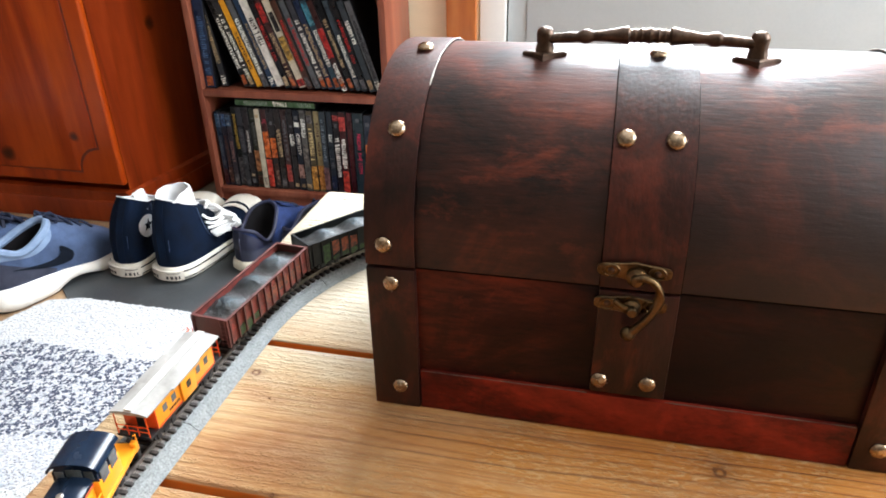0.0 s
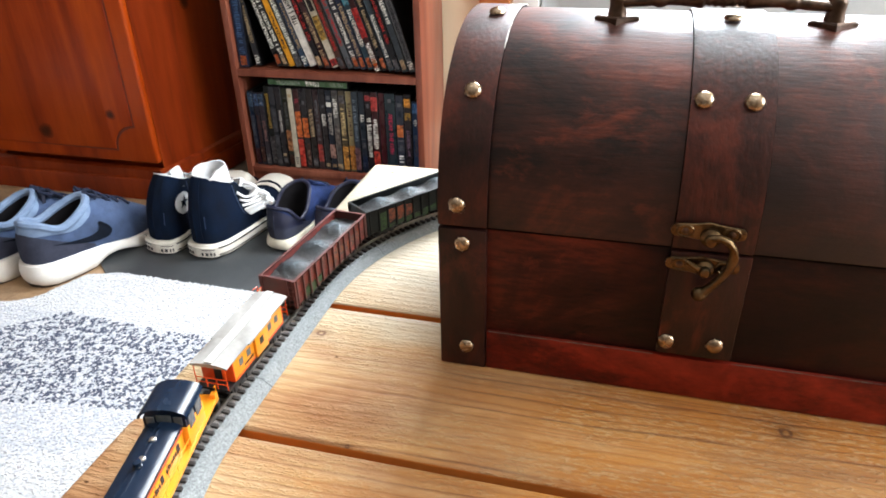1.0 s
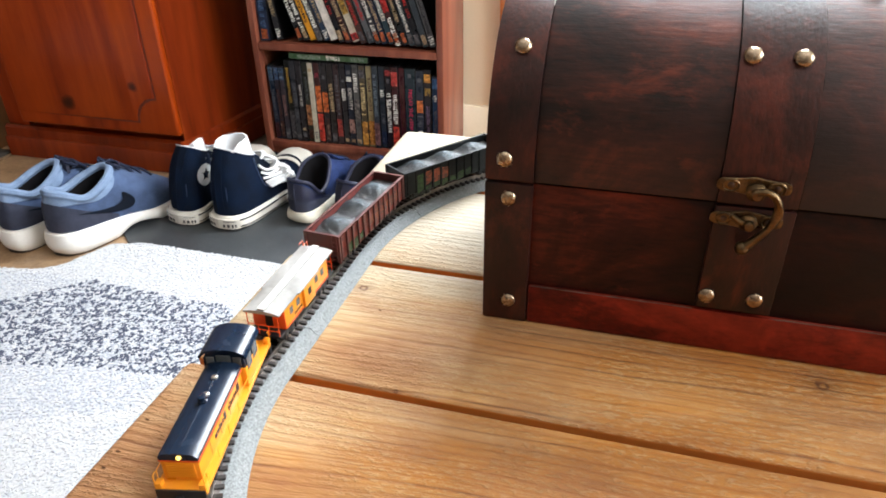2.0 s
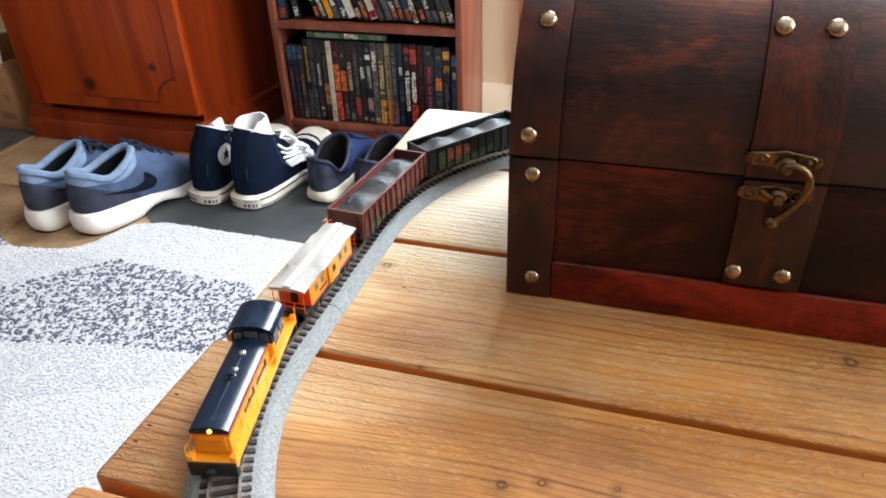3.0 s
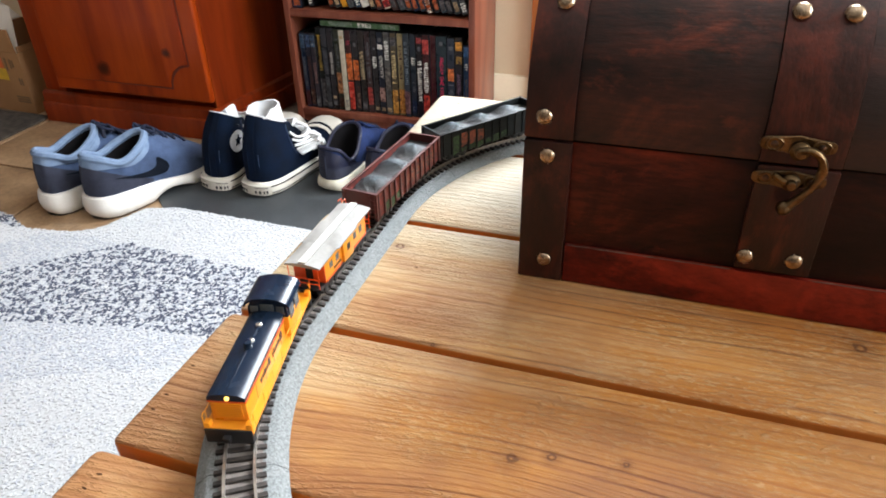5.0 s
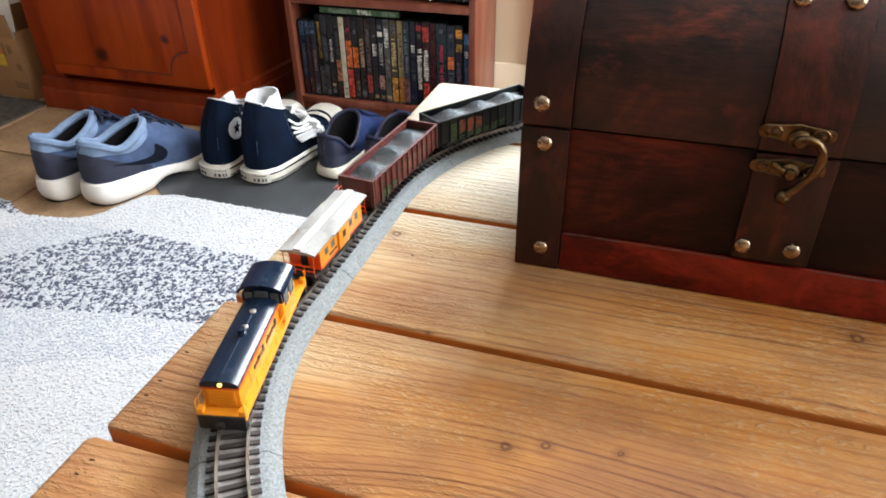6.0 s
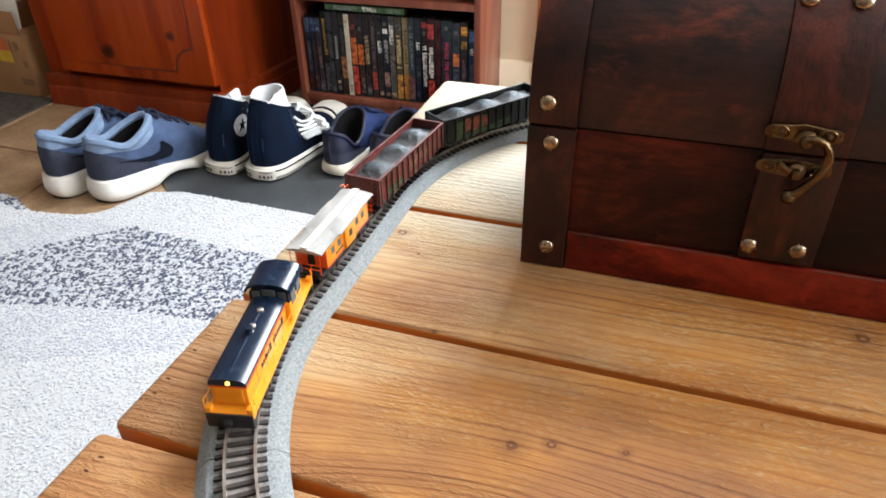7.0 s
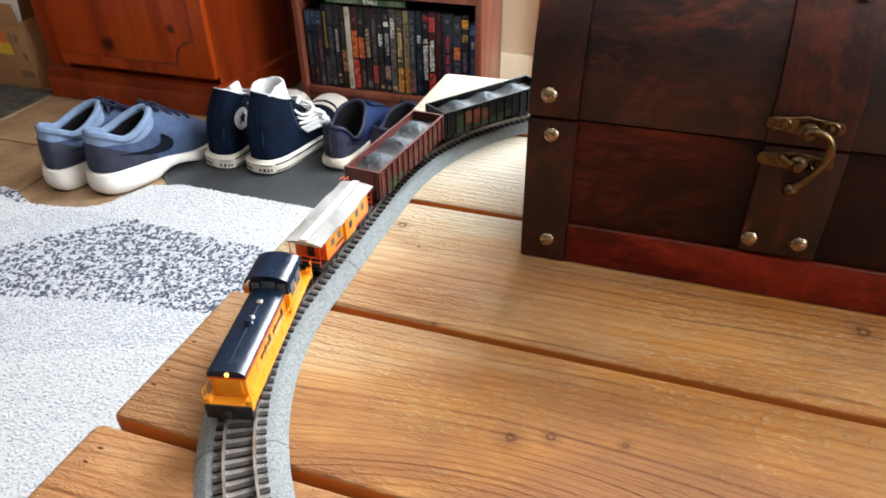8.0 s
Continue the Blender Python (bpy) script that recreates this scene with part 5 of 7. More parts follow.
class Last:
    """The form of one shoe: heel at y = 0, toe at y = length, sole at z = 0; mirror = -1 for a left shoe."""

    def __init__(self, length, half, sole, collar, front, back, toe_h, mirror=1, collar_half=0.029, bulge=1.0, dip=0.30, pinch=None, notch=0.0, plump=0.0, sway=0.0):
        self.length, self.half, self.sole, self.collar, self.front, self.back, self.toe_h, self.mirror, self.collar_half, self.bulge = length, half, sole, collar, front, back, toe_h, mirror, collar_half, bulge
        self.dip, self.pinch, self.notch, self.plump, self.sway = dip, pinch, notch, plump, sway

    def edge(self, side, t, grow=0.0):
        f = table_value([(0, 0.0), (0.02, 0.40), (0.06, 0.60), (0.13, 0.72), (0.25, 0.73), (0.42, 0.72), (0.62, 0.97), (0.72, 1.0), (0.84, 0.90), (0.93, 0.66), (0.975, 0.42), (1.0, 0.0)], t) * (1 + self.plump * max(0.0, 1 - t / 0.40))
        lean = self.mirror * (0.012 * math.sin(math.pi * t) - 0.010 * t * t)
        y = t * self.length
        end = grow if t > 0.5 else -grow
        return Vector((lean + side * (f * self.half + (grow if 0 < t < 1 else 0)), y + end * abs(2 * t - 1) ** 3, 0))

    def rim(self, side, t):
        y = self.back + (self.front - self.back) * t
        t = min(max(t, 0.0), 1.0)
        w = self.collar_half * 2 * math.sqrt(t * (1 - t))
        c = self.edge(1, 0.1 + 0.3 * t).x * 0.5 + self.edge(-1, 0.1 + 0.3 * t).x * 0.5
        return Vector((c + side * w + self.sway * (1 - 0.7 * t), y, table_value(self.collar, t)))

    def skin(self, side, t, v, out=0.0):
        """A point of the upper: v = 0 at the sole, 1 at the collar's rim."""
        s = t
        if self.pinch:
            knee, high = self.pinch
            s = t / knee * high if t < knee else high + (t - knee) / (1 - knee) * (1 - high)
        a, c = self.edge(side, t, -0.002), self.rim(side, s)
        a.z = self.sole(t) - 0.002
        rise = table_value([(0, 0.62 * (c.z - a.z) + a.z), (0.35, 0.55 * (c.z - a.z) + a.z), (0.62, self.toe_h * 1.35), (0.85, self.toe_h * 1.3), (1, self.toe_h * 1.25)], t)
        back = self.dip * max(0.0, (t - 0.45) / 0.55) ** (1.5 if self.dip < 0.4 else 0.6)
        b = Vector((a.x * (1.08 if t < 0.5 else 0.98) * self.bulge, a.y - back * (a.y - c.y) - 0.002 * max(0, 1 - t / 0.12), rise))
        pull = 1.0
        if self.pinch:
            k = min(max((t - 0.22) / 0.08, 0), 1)
            k = k * k * (3 - 2 * k)
            b.z += (self.toe_h * 1.22 - b.z) * k
            pull = 1 + 1.9 * k
        p = ((1 - v) ** 2 * a + 2 * pull * v * (1 - v) * b + v * v * c) / ((1 - v) ** 2 + 2 * pull * v * (1 - v) + v * v)
        if self.pinch:
            k = min(max((p.y / self.length - 0.62) / 0.44, 0), 1)
            p.z += 0.030 * math.sin(math.pi * k ** 1.3) * min(1, v / 0.05) * (2 - min(1, v / 0.05))
        if out:
            mid = Vector((0, min(max(p.y, self.length * 0.2), self.length * 0.75), max(p.z - 0.03, 0.01)))
            p = p + (p - mid).normalized() * out
        return p

    def loop(self, fn, n=26):
        ts = [(1 - math.cos(math.pi * k / n)) / 2 for k in range(n + 1)]
        return [fn(1, t) for t in ts] + [fn(-1, t) for t in reversed(ts[1:-1])]


def overlay(last, shape, side, out, thick=0.0012, n=5):
    """A patch lying on the upper: shape is a list of (t, v low, v high)."""
    bm = bmesh.new()
    rings = []
    for t, v0, v1 in shape:
        lower = [last.skin(side, t, v0 + (v1 - v0) * k / n, out) for k in range(n + 1)]
        upper = [last.skin(side, t, v0 + (v1 - v0) * k / n, out + thick) for k in range(n, -1, -1)]
        rings.append(lower + upper)
    add_loft(bm, rings)
    return bm


def shoe_base(shoe, last, upper, lining, sole_mat, collar_mat, flare, pad):
    # sole
    bm = bmesh.new()
    rings = []
    for v, grow in ((0.0, flare - 0.006), (0.05, flare - 0.002), (0.15, flare + 0.0002), (0.35, flare + 0.0018), (0.6, flare + 0.0015), (0.85, flare - 0.0002), (0.96, flare - 0.0015), (1.0, flare - 0.004)):
        def at(side, t):
            p = last.edge(side, t, grow)
            spring = 0.010 * max(0, (t - 0.78) / 0.22) ** 2 + 0.006 * max(0, 1 - t / 0.10) ** 2
            arch = last.notch * max(0, 1 - ((t - 0.50) / 0.16) ** 2)
            p.z = (spring + arch) * (1 - v) + v * last.sole(t)
            return p
        rings.append(last.loop(at, 30))
    add_loft(bm, rings)
    sole = part("sole", bm, sole_mat, shoe)
    # upper
    bm = bmesh.new()
    add_loft(bm, [last.loop(lambda s, t: last.skin(s, t, v), 30) for v in (0, 0.06, 0.14, 0.24, 0.35, 0.46, 0.58, 0.70, 0.82, 0.92, 1.0)], cap=False)
    up = part("upper", bm, upper, shoe)
    # padded collar and lining
    ring = last.loop(last.rim, 30)
    ring.append(ring[0])
    bm = bmesh.new()
    add_tube(bm, ring, pad, 8, cap=False)
    part("collar", bm, collar_mat, shoe)
    bm = bmesh.new()
    rows = []
    for depth, f in ((0.0, 0.96), (0.012, 0.86), (0.03, 0.82), (0.055, 0.78), (0.20, 0.66)):
        def inner(side, t):
            p, c = last.rim(side, t), Vector((0, (last.front + last.back) / 2, 0))
            q = Vector((c.x + (p.x - c.x) * f, c.y + (p.y - c.y) * f, max(p.z - depth, 0.022)))
            return q
        rows.append(last.loop(inner, 30))
    vs = add_loft(bm, rows, cap=False)
    bm.faces.new(vs[-1])
    part("lining", bm, lining, shoe)
    return sole, up


def lace_rows(shoe, last, mat, t0, t1, count, r, spread=0.02, wob=0.0):
    """Crossing laces over the instep, from near the collar's front towards the toe."""
    for k in range(count):
        f = k / max(count - 1, 1)
        y = last.front - 0.002 + (t1 - t0) * last.length * f
        pts = []
        for j in range(9):
            s = -1 + j / 4
            z = instep(last, y + 0.006 * s * (1 if k % 2 else -1), abs(s) * spread)
            pts.append((s * spread, y + 0.006 * s * (1 if k % 2 else -1), z + 0.0028 * (1 - s * s) + r * 0.6 + wob * noise.noise((k * 3.1, s * 2, 0))))
        bm = bmesh.new()
        add_tube(bm, smooth_line(pts, 3), r, 6, flat=0.7)
        part("lace", bm, mat, shoe)


def instep(last, y, x):
    """Height of the upper's middle line at y, a little lower at the sides."""
    best = 0.05
    for k in range(24):
        a, b = last.skin(1, 1.0, k / 24), last.skin(1, 1.0, (k + 1) / 24)
        if min(a.y, b.y) <= y <= max(a.y, b.y):
            u = (y - a.y) / (b.y - a.y) if abs(b.y - a.y) > 1e-6 else 0
            best = a.z + (b.z - a.z) * u
    return best - 9.0 * x * x


def bow(shoe, mat, centre, r, scale, seed):
    rnd = random.Random(seed)
    for k in range(4):
        a = (0.25, 2.75, 0.8, 2.3)[k] + rnd.uniform(-0.2, 0.2)
        e = scale * rnd.uniform(0.9, 1.25)
        c = Vector(centre)
        d = Vector((math.cos(a), math.sin(a), -0.38 * math.sin(a)))
        q = Vector((-d.y, d.x, -0.38 * d.x))
        if k < 2:
            pts = [c, c + d * e * 0.5 + q * e * 0.25 + Vector((0, 0, 0.006)), c + d * e, c + d * e * 0.5 - q * e * 0.25 + Vector((0, 0, 0.002)), c]
        else:
            pts = [c, c + d * e * 0.6 + Vector((0, 0, 0.004)), c + d * e * 1.2 + q * e * 0.2 + Vector((0, 0, -0.004)), c + d * e * 1.5 + q * e * 0.3 + Vector((0, 0, -0.016))]
        bm = bmesh.new()
        add_tube(bm, smooth_line(pts, 5), r, 6)
        part("lace_loop", bm, mat, shoe)


def running_shoe(m, mirror, label, seed):
    """Slate blue knit runner with a thick white foam sole and a dark curved flash."""
    shoe = thing("running_shoe", label, "shoe", m, "pair of slate blue running shoes")
    sole = lambda t: table_value([(0, 0.045), (0.25, 0.043), (0.55, 0.031), (0.8, 0.023), (1.0, 0.028)], t)
    last = Last(0.292, 0.0490, sole, [(0, 0.119), (0.10, 0.115), (0.38, 0.099), (0.72, 0.112), (1.0, 0.127)], 0.134, 0.014, 0.058, mirror, 0.035, 1.04, notch=0.014)
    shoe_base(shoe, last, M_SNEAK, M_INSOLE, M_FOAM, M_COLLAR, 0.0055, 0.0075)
    bm = bmesh.new()
    add_loft(bm, [last.loop(lambda s, t: last.edge(s, t, 0.002) + Vector((0, 0, z - 0.001 + last.notch * max(0, 1 - ((t - 0.50) / 0.16) ** 2) + 0.010 * max(0, (t - 0.78) / 0.22) ** 2)), 30) for z in (0.001, 0.006)])
    part("outsole", bm, M_BLACK, shoe, "black rubber outsole")
    heel = [(0.0, 0.04, 0.72), (0.006, 0.04, 0.72), (0.015, 0.04, 0.72), (0.03, 0.03, 0.70), (0.05, 0.03, 0.68), (0.08, 0.03, 0.64), (0.11, 0.03, 0.60), (0.15, 0.02, 0.54), (0.20, 0.02, 0.46), (0.25, 0.02, 0.38), (0.30, 0.02, 0.28), (0.38, 0.02, 0.12)]
    for side in (1, -1):
        part("heel_overlay", overlay(last, heel, side, 0.0016, 0.0012, 10), M_SNEAKG, shoe, "grey mesh heel overlay")
        part("collar_band", overlay(last, [(t, 0.66 + 0.10 * math.sin(2.2 * t) + 0.22 * (t / 0.9) ** 2, 0.985) for t in (0.0, 0.006, 0.015, 0.03, 0.05, 0.08, 0.11, 0.15, 0.20, 0.26, 0.33, 0.40, 0.48, 0.56, 0.64, 0.72, 0.80, 0.88, 0.95)], side, 0.0014, 0.0012, 8), M_COLLAR, shoe, "pale blue padded band")
        flash = [(0.14, 0.385, 0.395), (0.18, 0.36, 0.395), (0.23, 0.32, 0.395), (0.28, 0.27, 0.395), (0.33, 0.22, 0.395), (0.38, 0.19, 0.40), (0.42, 0.175, 0.42), (0.46, 0.18, 0.46), (0.49, 0.21, 0.52), (0.515, 0.26, 0.58), (0.535, 0.33, 0.63), (0.55, 0.42, 0.66), (0.56, 0.54, 0.665), (0.567, 0.63, 0.665)]
        part("side_flash", overlay(last, flash, side, 0.0030, 0.0008, 10), M_FLASH, shoe, "dark curved side flash")
    # tongue and laces
    bm = bmesh.new()
    rings = []
    for k in range(7):
        u = k / 6
        y, w = last.front + 0.030 - 0.052 * u, 0.019 + 0.004 * u
        z = instep(last, max(y, last.front), 0) + 0.004 + 0.020 * max(0, u - 0.55)
        rings.append([(x, y - (0.003 if j else -0.003), z - 6 * x * x) for j in (0, 1) for x in ([w * e / 3 for e in range(-3, 4)] if not j else [w * e / 3 for e in range(3, -4, -1)])])
    add_loft(bm, rings)
    part("tongue", bm, M_SNEAKG, shoe)
    lace_rows(shoe, last, M_DKLACE, 0, 0.26, 8, 0.0029, 0.023)
    bow(shoe, M_DKLACE, (0.0, last.front + 0.006, instep(last, last.front + 0.010, 0) + 0.007), 0.0029, 0.030, seed)
    return shoe


def high_top(m, mirror, label, seed):
    """Navy canvas high-top with white rubber sole, toe cap, broad loose tongue and slack white laces."""
    shoe = thing("high_top_sneaker", label, "shoe", m, "pair of navy canvas high-tops")
    sole = lambda t: table_value([(0, 0.029), (0.5, 0.027), (1.0, 0.028)], t)
    last = Last(0.318, 0.0475, sole, [(0, 0.161), (0.10, 0.157), (0.40, 0.143), (0.75, 0.131), (1.0, 0.125)], 0.100, 0.021, 0.043, mirror, 0.029, 0.98, 0.84, (0.27, 0.80), plump=0.16, sway=0.024 if mirror < 0 else 0.004)
    sole_part, up = shoe_base(shoe, last, M_CANVAS, M_LINING, M_RUBBER, M_LINING, 0.0035, 0.0012)
    for z, h in ((0.0205, 0.0018), (0.0075, 0.0013)):
        bm = bmesh.new()
        add_loft(bm, [last.loop(lambda s, t: last.edge(s, t, 0.0056) + Vector((0, 0, z + dz + 0.009 * max(0, (t - 0.78) / 0.22) ** 2)), 30) for dz in (0, h)])
        part("foxing_stripe", bm, M_CANVASD, sole_part, "dark stripe round the sole")
    # heel label, bent round the heel, with illegible lines and one short word
    ts = (0.0, 0.004, 0.010, 0.020, 0.034, 0.050)
    for side in (1, -1):
        bm = bmesh.new()
        add_loft(bm, [[last.edge(side, t, g) + Vector((0, 0, z)) for g, z in ((0.0035, 0.005), (0.0062, 0.005), (0.0062, 0.0245), (0.0035, 0.0245))] for t in ts])
        part("heel_label", bm, M_RUBBER, sole_part)
        for z0, z1, run in ((0.0200, 0.0210, ts[1:5]), (0.0085, 0.0145, (0.003, 0.006)), (0.0085, 0.0145, (0.009, 0.013)), (0.0085, 0.0145, (0.017, 0.022)), (0.0085, 0.0145, (0.027, 0.033))):
            bm = bmesh.new()
            add_loft(bm, [[last.edge(side, t, g) + Vector((0, 0, z)) for g, z in ((0.0058, z0), (0.0066, z0), (0.0066, z1), (0.0058, z1))] for t in run])
            part("label_bar", bm, M_INK if side > 0 else M_CANVASD, sole_part)
    # heel strip and the panel under the laces
    for side in (1, -1):
        part("heel_strip", overlay(last, [(t, 0.02, 0.97) for t in (0.0, 0.002, 0.004, 0.007, 0.011)], side, 0.0022, 0.0008, 16), M_CANVAS, shoe)
        stay = [(t, table_value([(0.225, 0.92), (0.24, 0.72), (0.265, 0.59), (0.30, 0.51), (0.36, 0.45), (0.46, 0.40), (0.75, 0.36), (1.0, 0.36)], t), 0.975) for t in (0.225, 0.232, 0.24, 0.252, 0.265, 0.28, 0.30, 0.32, 0.34, 0.37, 0.40, 0.43, 0.46, 0.50, 0.55, 0.60, 0.66, 0.72, 0.80, 0.88, 0.95, 1.0)]
        part("lace_panel", overlay(last, stay, side, 0.0012, 0.0008, 12), M_CANVASD, shoe, "dark canvas under the laces")
        bm = bmesh.new()
        add_tube(bm, smooth_line([last.skin(side, t, v, 0.0020) for t, v, _ in stay], 3), 0.0009, 6)
        part("seam", bm, M_SNEAK, shoe)
    bm = bmesh.new()
    add_tube(bm, [last.skin(1, 0.020, v, 0.0030) for v in (0.22, 0.28, 0.34, 0.40)], 0.0004, 6)
    part("heel_stitch", bm, M_SNEAK, shoe)
    # toe cap with its dark line
    cap = [(t, 0.0, 0.13) for t in (0.78, 0.80, 0.83, 0.86, 0.89, 0.92, 0.945, 0.965, 0.98, 0.992, 1.0)]
    for side in (1, -1):
        part("toe_cap", overlay(last, cap, side, 0.0020, 0.0016, 9), M_RUBBER, shoe, "off-white rubber toe cap")
        part("toe_line", overlay(last, [(t, b - 0.030, b - 0.018) for t, a, b in cap], side, 0.0034, 0.0008, 2), M_CANVASD, shoe, "dark line across the toe cap")
    # round ankle patch with a star, on the inner side
    side = -mirror
    tc, vc = 0.160, 0.52
    ring = [(tc - 0.079 * math.cos(math.pi * k / 14), vc - 0.20 * math.sin(math.pi * k / 14) - 1e-4, vc + 0.20 * math.sin(math.pi * k / 14) + 1e-4) for k in range(15)]
    disc = part("ankle_patch", overlay(last, ring, side, 0.0026, 0.0008, 10), M_LINING, shoe, "round white ankle patch")
    c = last.skin(side, tc, vc, 0.0034)
    du, dv = last.skin(side, tc + 0.02, vc, 0.0034) - c, last.skin(side, tc, vc + 0.02, 0.0034) - c
    du.normalize()
    dv = (dv - du * dv.dot(du)).normalized()
    n = du.cross(dv)
    n = n if n.x * side > 0 else -n
    bm = bmesh.new()
    star = [(0.013 * (1 if k % 2 == 0 else 0.42) * math.sin(k * math.pi / 5), 0.013 * (1 if k % 2 == 0 else 0.42) * math.cos(k * math.pi / 5)) for k in range(10)]
    add_loft(bm, [[c + du * x + dv * y + n * z for x, y in star] for z in (-0.0005, 0.0008)])
    part("star", bm, M_NAVY, disc, "dark star", smooth=False)
    # broad white tongue, wrapped round the front of the opening and standing above the rim
    bm = bmesh.new()
    rings = []
    mid = Vector((last.rim(1, 0.5).x * 0.5 + last.rim(-1, 0.5).x * 0.5, (last.front + last.back) / 2, 0))
    for e in range(-3 if mirror < 0 else -12, 13):
        p = last.rim(1 if e > 0 else -1, 1 - abs(e) / 12 * 0.82)
        d = Vector((p.x - mid.x, p.y - mid.y, 0))
        rise = (e + 3) / 15 if mirror < 0 else 1 - abs(e / 12) ** 3
        top = max(p.z + 0.002, p.z + (0.167 - p.z) * min(1, rise * 1.6))
        row = []
        for f, lean in ((0.93, 0.0), (0.85, 0.0)):
            side = [Vector((mid.x + d.x * f, mid.y + d.y * f - 0.008 * u * u, p.z - 0.016 + (top - p.z + 0.016) * u + 0.0008 * math.sin(e * 1.3 + seed))) for u in (0, 0.3, 0.55, 0.8, 0.93, 1.0)]
            row += side if f > 0.9 else side[::-1]
        rings.append(row)
    add_loft(bm, rings)
    part("tongue", bm, M_LINING, shoe, "broad white canvas tongue standing open")
    # slack laces zigzagging down the throat, bulging outwards
    rnd = random.Random(seed)
    up_v = Vector((0, 0.45, 0.89))
    for k in range(9):
        v = 0.96 - 0.082 * k
        e = 1 if k % 2 else -1
        h = 0.012 + 0.009 * rnd.random()
        a, b = last.skin(-e, 0.46, v, 0.002), last.skin(e, 0.46, v - 0.06, 0.002)
        am, bmid = last.skin(-e, 0.62, v, 0.004), last.skin(e, 0.62, v - 0.05, 0.004)
        mid = last.skin(1, 1.0, v - 0.025)
        pts = [a, am + up_v * h * rnd.uniform(0.5, 0.9), mid + up_v * h, bmid + up_v * h * rnd.uniform(0.5, 0.9), b]
        bm = bmesh.new()
        add_tube(bm, smooth_line(pts, 5), 0.0040, 7, flat=0.75)
        part("lace", bm, M_LACE, shoe, "slack white lace")
    for k in range(7):
        v = 0.94 - 0.085 * k
        e = 1 if k % 3 != 1 else -1
        p, q = last.skin(e, 0.54, v, 0.004), last.skin(e, 0.47, v - 0.09, 0.004)
        out = Vector((e * 0.9, 0.2, 0.4))
        h = 0.014 + 0.008 * rnd.random()
        pts = [last.skin(1, 1.0, v) + up_v * 0.010, p + out * h, (p + q) / 2 + out * h * 1.2, q + out * 0.003, last.skin(e, 0.56, v - 0.12, 0.003), last.skin(e, 0.70, v - 0.07, 0.006) + out * 0.004]
        bm = bmesh.new()
        add_tube(bm, smooth_line(pts, 6), 0.0036, 7)
        part("lace_loop", bm, M_LACE, shoe)
    # strands running out to the eyelets on both sides of the throat
    for k in range(7):
        for e in (1, -1):
            v = 0.90 - 0.085 * k + rnd.uniform(-0.015, 0.015)
            out = Vector((e * 0.85, 0.15, 0.5))
            h = 0.006 + 0.010 * rnd.random()
            pts = [last.skin(e, 0.262 + 0.012 * k, v - 0.02, 0.003), last.skin(e, 0.33 + 0.012 * k, v - 0.05, 0.004) + out * h * 0.6, last.skin(e, 0.50, v - 0.07, 0.004) + out * h, last.skin(e, 0.68, v - 0.05, 0.004) + up_v * h, last.skin(1, 1.0, v - 0.02) + up_v * 0.006]
            bm = bmesh.new()
            add_tube(bm, smooth_line(pts, 5), 0.0034, 7, flat=0.8)
            part("lace", bm, M_LACE, shoe, "slack white lace")
    return shoe


def slip_runner(m, mirror, label):
    """Royal blue mesh trainer with a high heel tab and an ivory sole."""
    shoe = thing("mesh_trainer", label, "shoe", m, "pair of royal blue trainers")
    sole = lambda t: table_value([(0, 0.028), (0.4, 0.027), (0.7, 0.023), (1.0, 0.025)], t)
    last = Last(0.286, 0.0465, sole, [(0, 0.093), (0.10, 0.088), (0.34, 0.058), (0.52, 0.066), (0.75, 0.092), (1.0, 0.106)], 0.124, 0.010, 0.044, mirror, 0.040, 1.04, 0.34)
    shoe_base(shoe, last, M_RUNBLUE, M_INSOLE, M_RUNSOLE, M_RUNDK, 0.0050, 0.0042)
    heel = [(0.0, 0.03, 0.90), (0.006, 0.03, 0.90), (0.015, 0.03, 0.89), (0.03, 0.03, 0.86), (0.05, 0.03, 0.82), (0.08, 0.03, 0.76), (0.12, 0.03, 0.66), (0.17, 0.03, 0.52), (0.24, 0.03, 0.38), (0.32, 0.03, 0.20)]
    for side in (1, -1):
        part("heel_overlay", overlay(last, heel, side, 0.0018, 0.0012, 10), M_RUNDK, shoe, "charcoal heel overlay")
        part("heel_counter", overlay(last, [(t, 0.02, 0.34 - 0.4 * t) for t in (0.0, 0.006, 0.015, 0.03, 0.05, 0.08, 0.12, 0.17, 0.24, 0.32)], side, 0.0032, 0.0008, 6), M_SNEAKG, shoe, "scuffed grey heel counter")
    bm = bmesh.new()
    add_tube(bm, [last.skin(1, 0.0, v, 0.0028) for v in (0.28, 0.42, 0.56, 0.70)], 0.0017, 6)
    part("heel_pull", bm, M_SNEAKG, shoe)
    bm = bmesh.new()
    rings = []
    for k in range(9):
        u = k / 8
        y = last.front + 0.040 * (1 - u) - 0.001
        z = instep(last, y, 0) + 0.0035
        w = 0.020 * math.sqrt(max(0.04, 1 - max(0, (u - 0.55) / 0.46) ** 2))
        row = [(w * e / 4, y, z - 7 * (w * e / 4) ** 2) for e in range(-4, 5)]
        rings.append(row + [(x, yy, zz - 0.004) for x, yy, zz in reversed(row)])
    add_loft(bm, rings)
    part("tongue", bm, M_RUNBLUE, shoe)
    lace_rows(shoe, last, M_DKLACE, 0.03, 0.26, 5, 0.0022, 0.02)
    return shoe


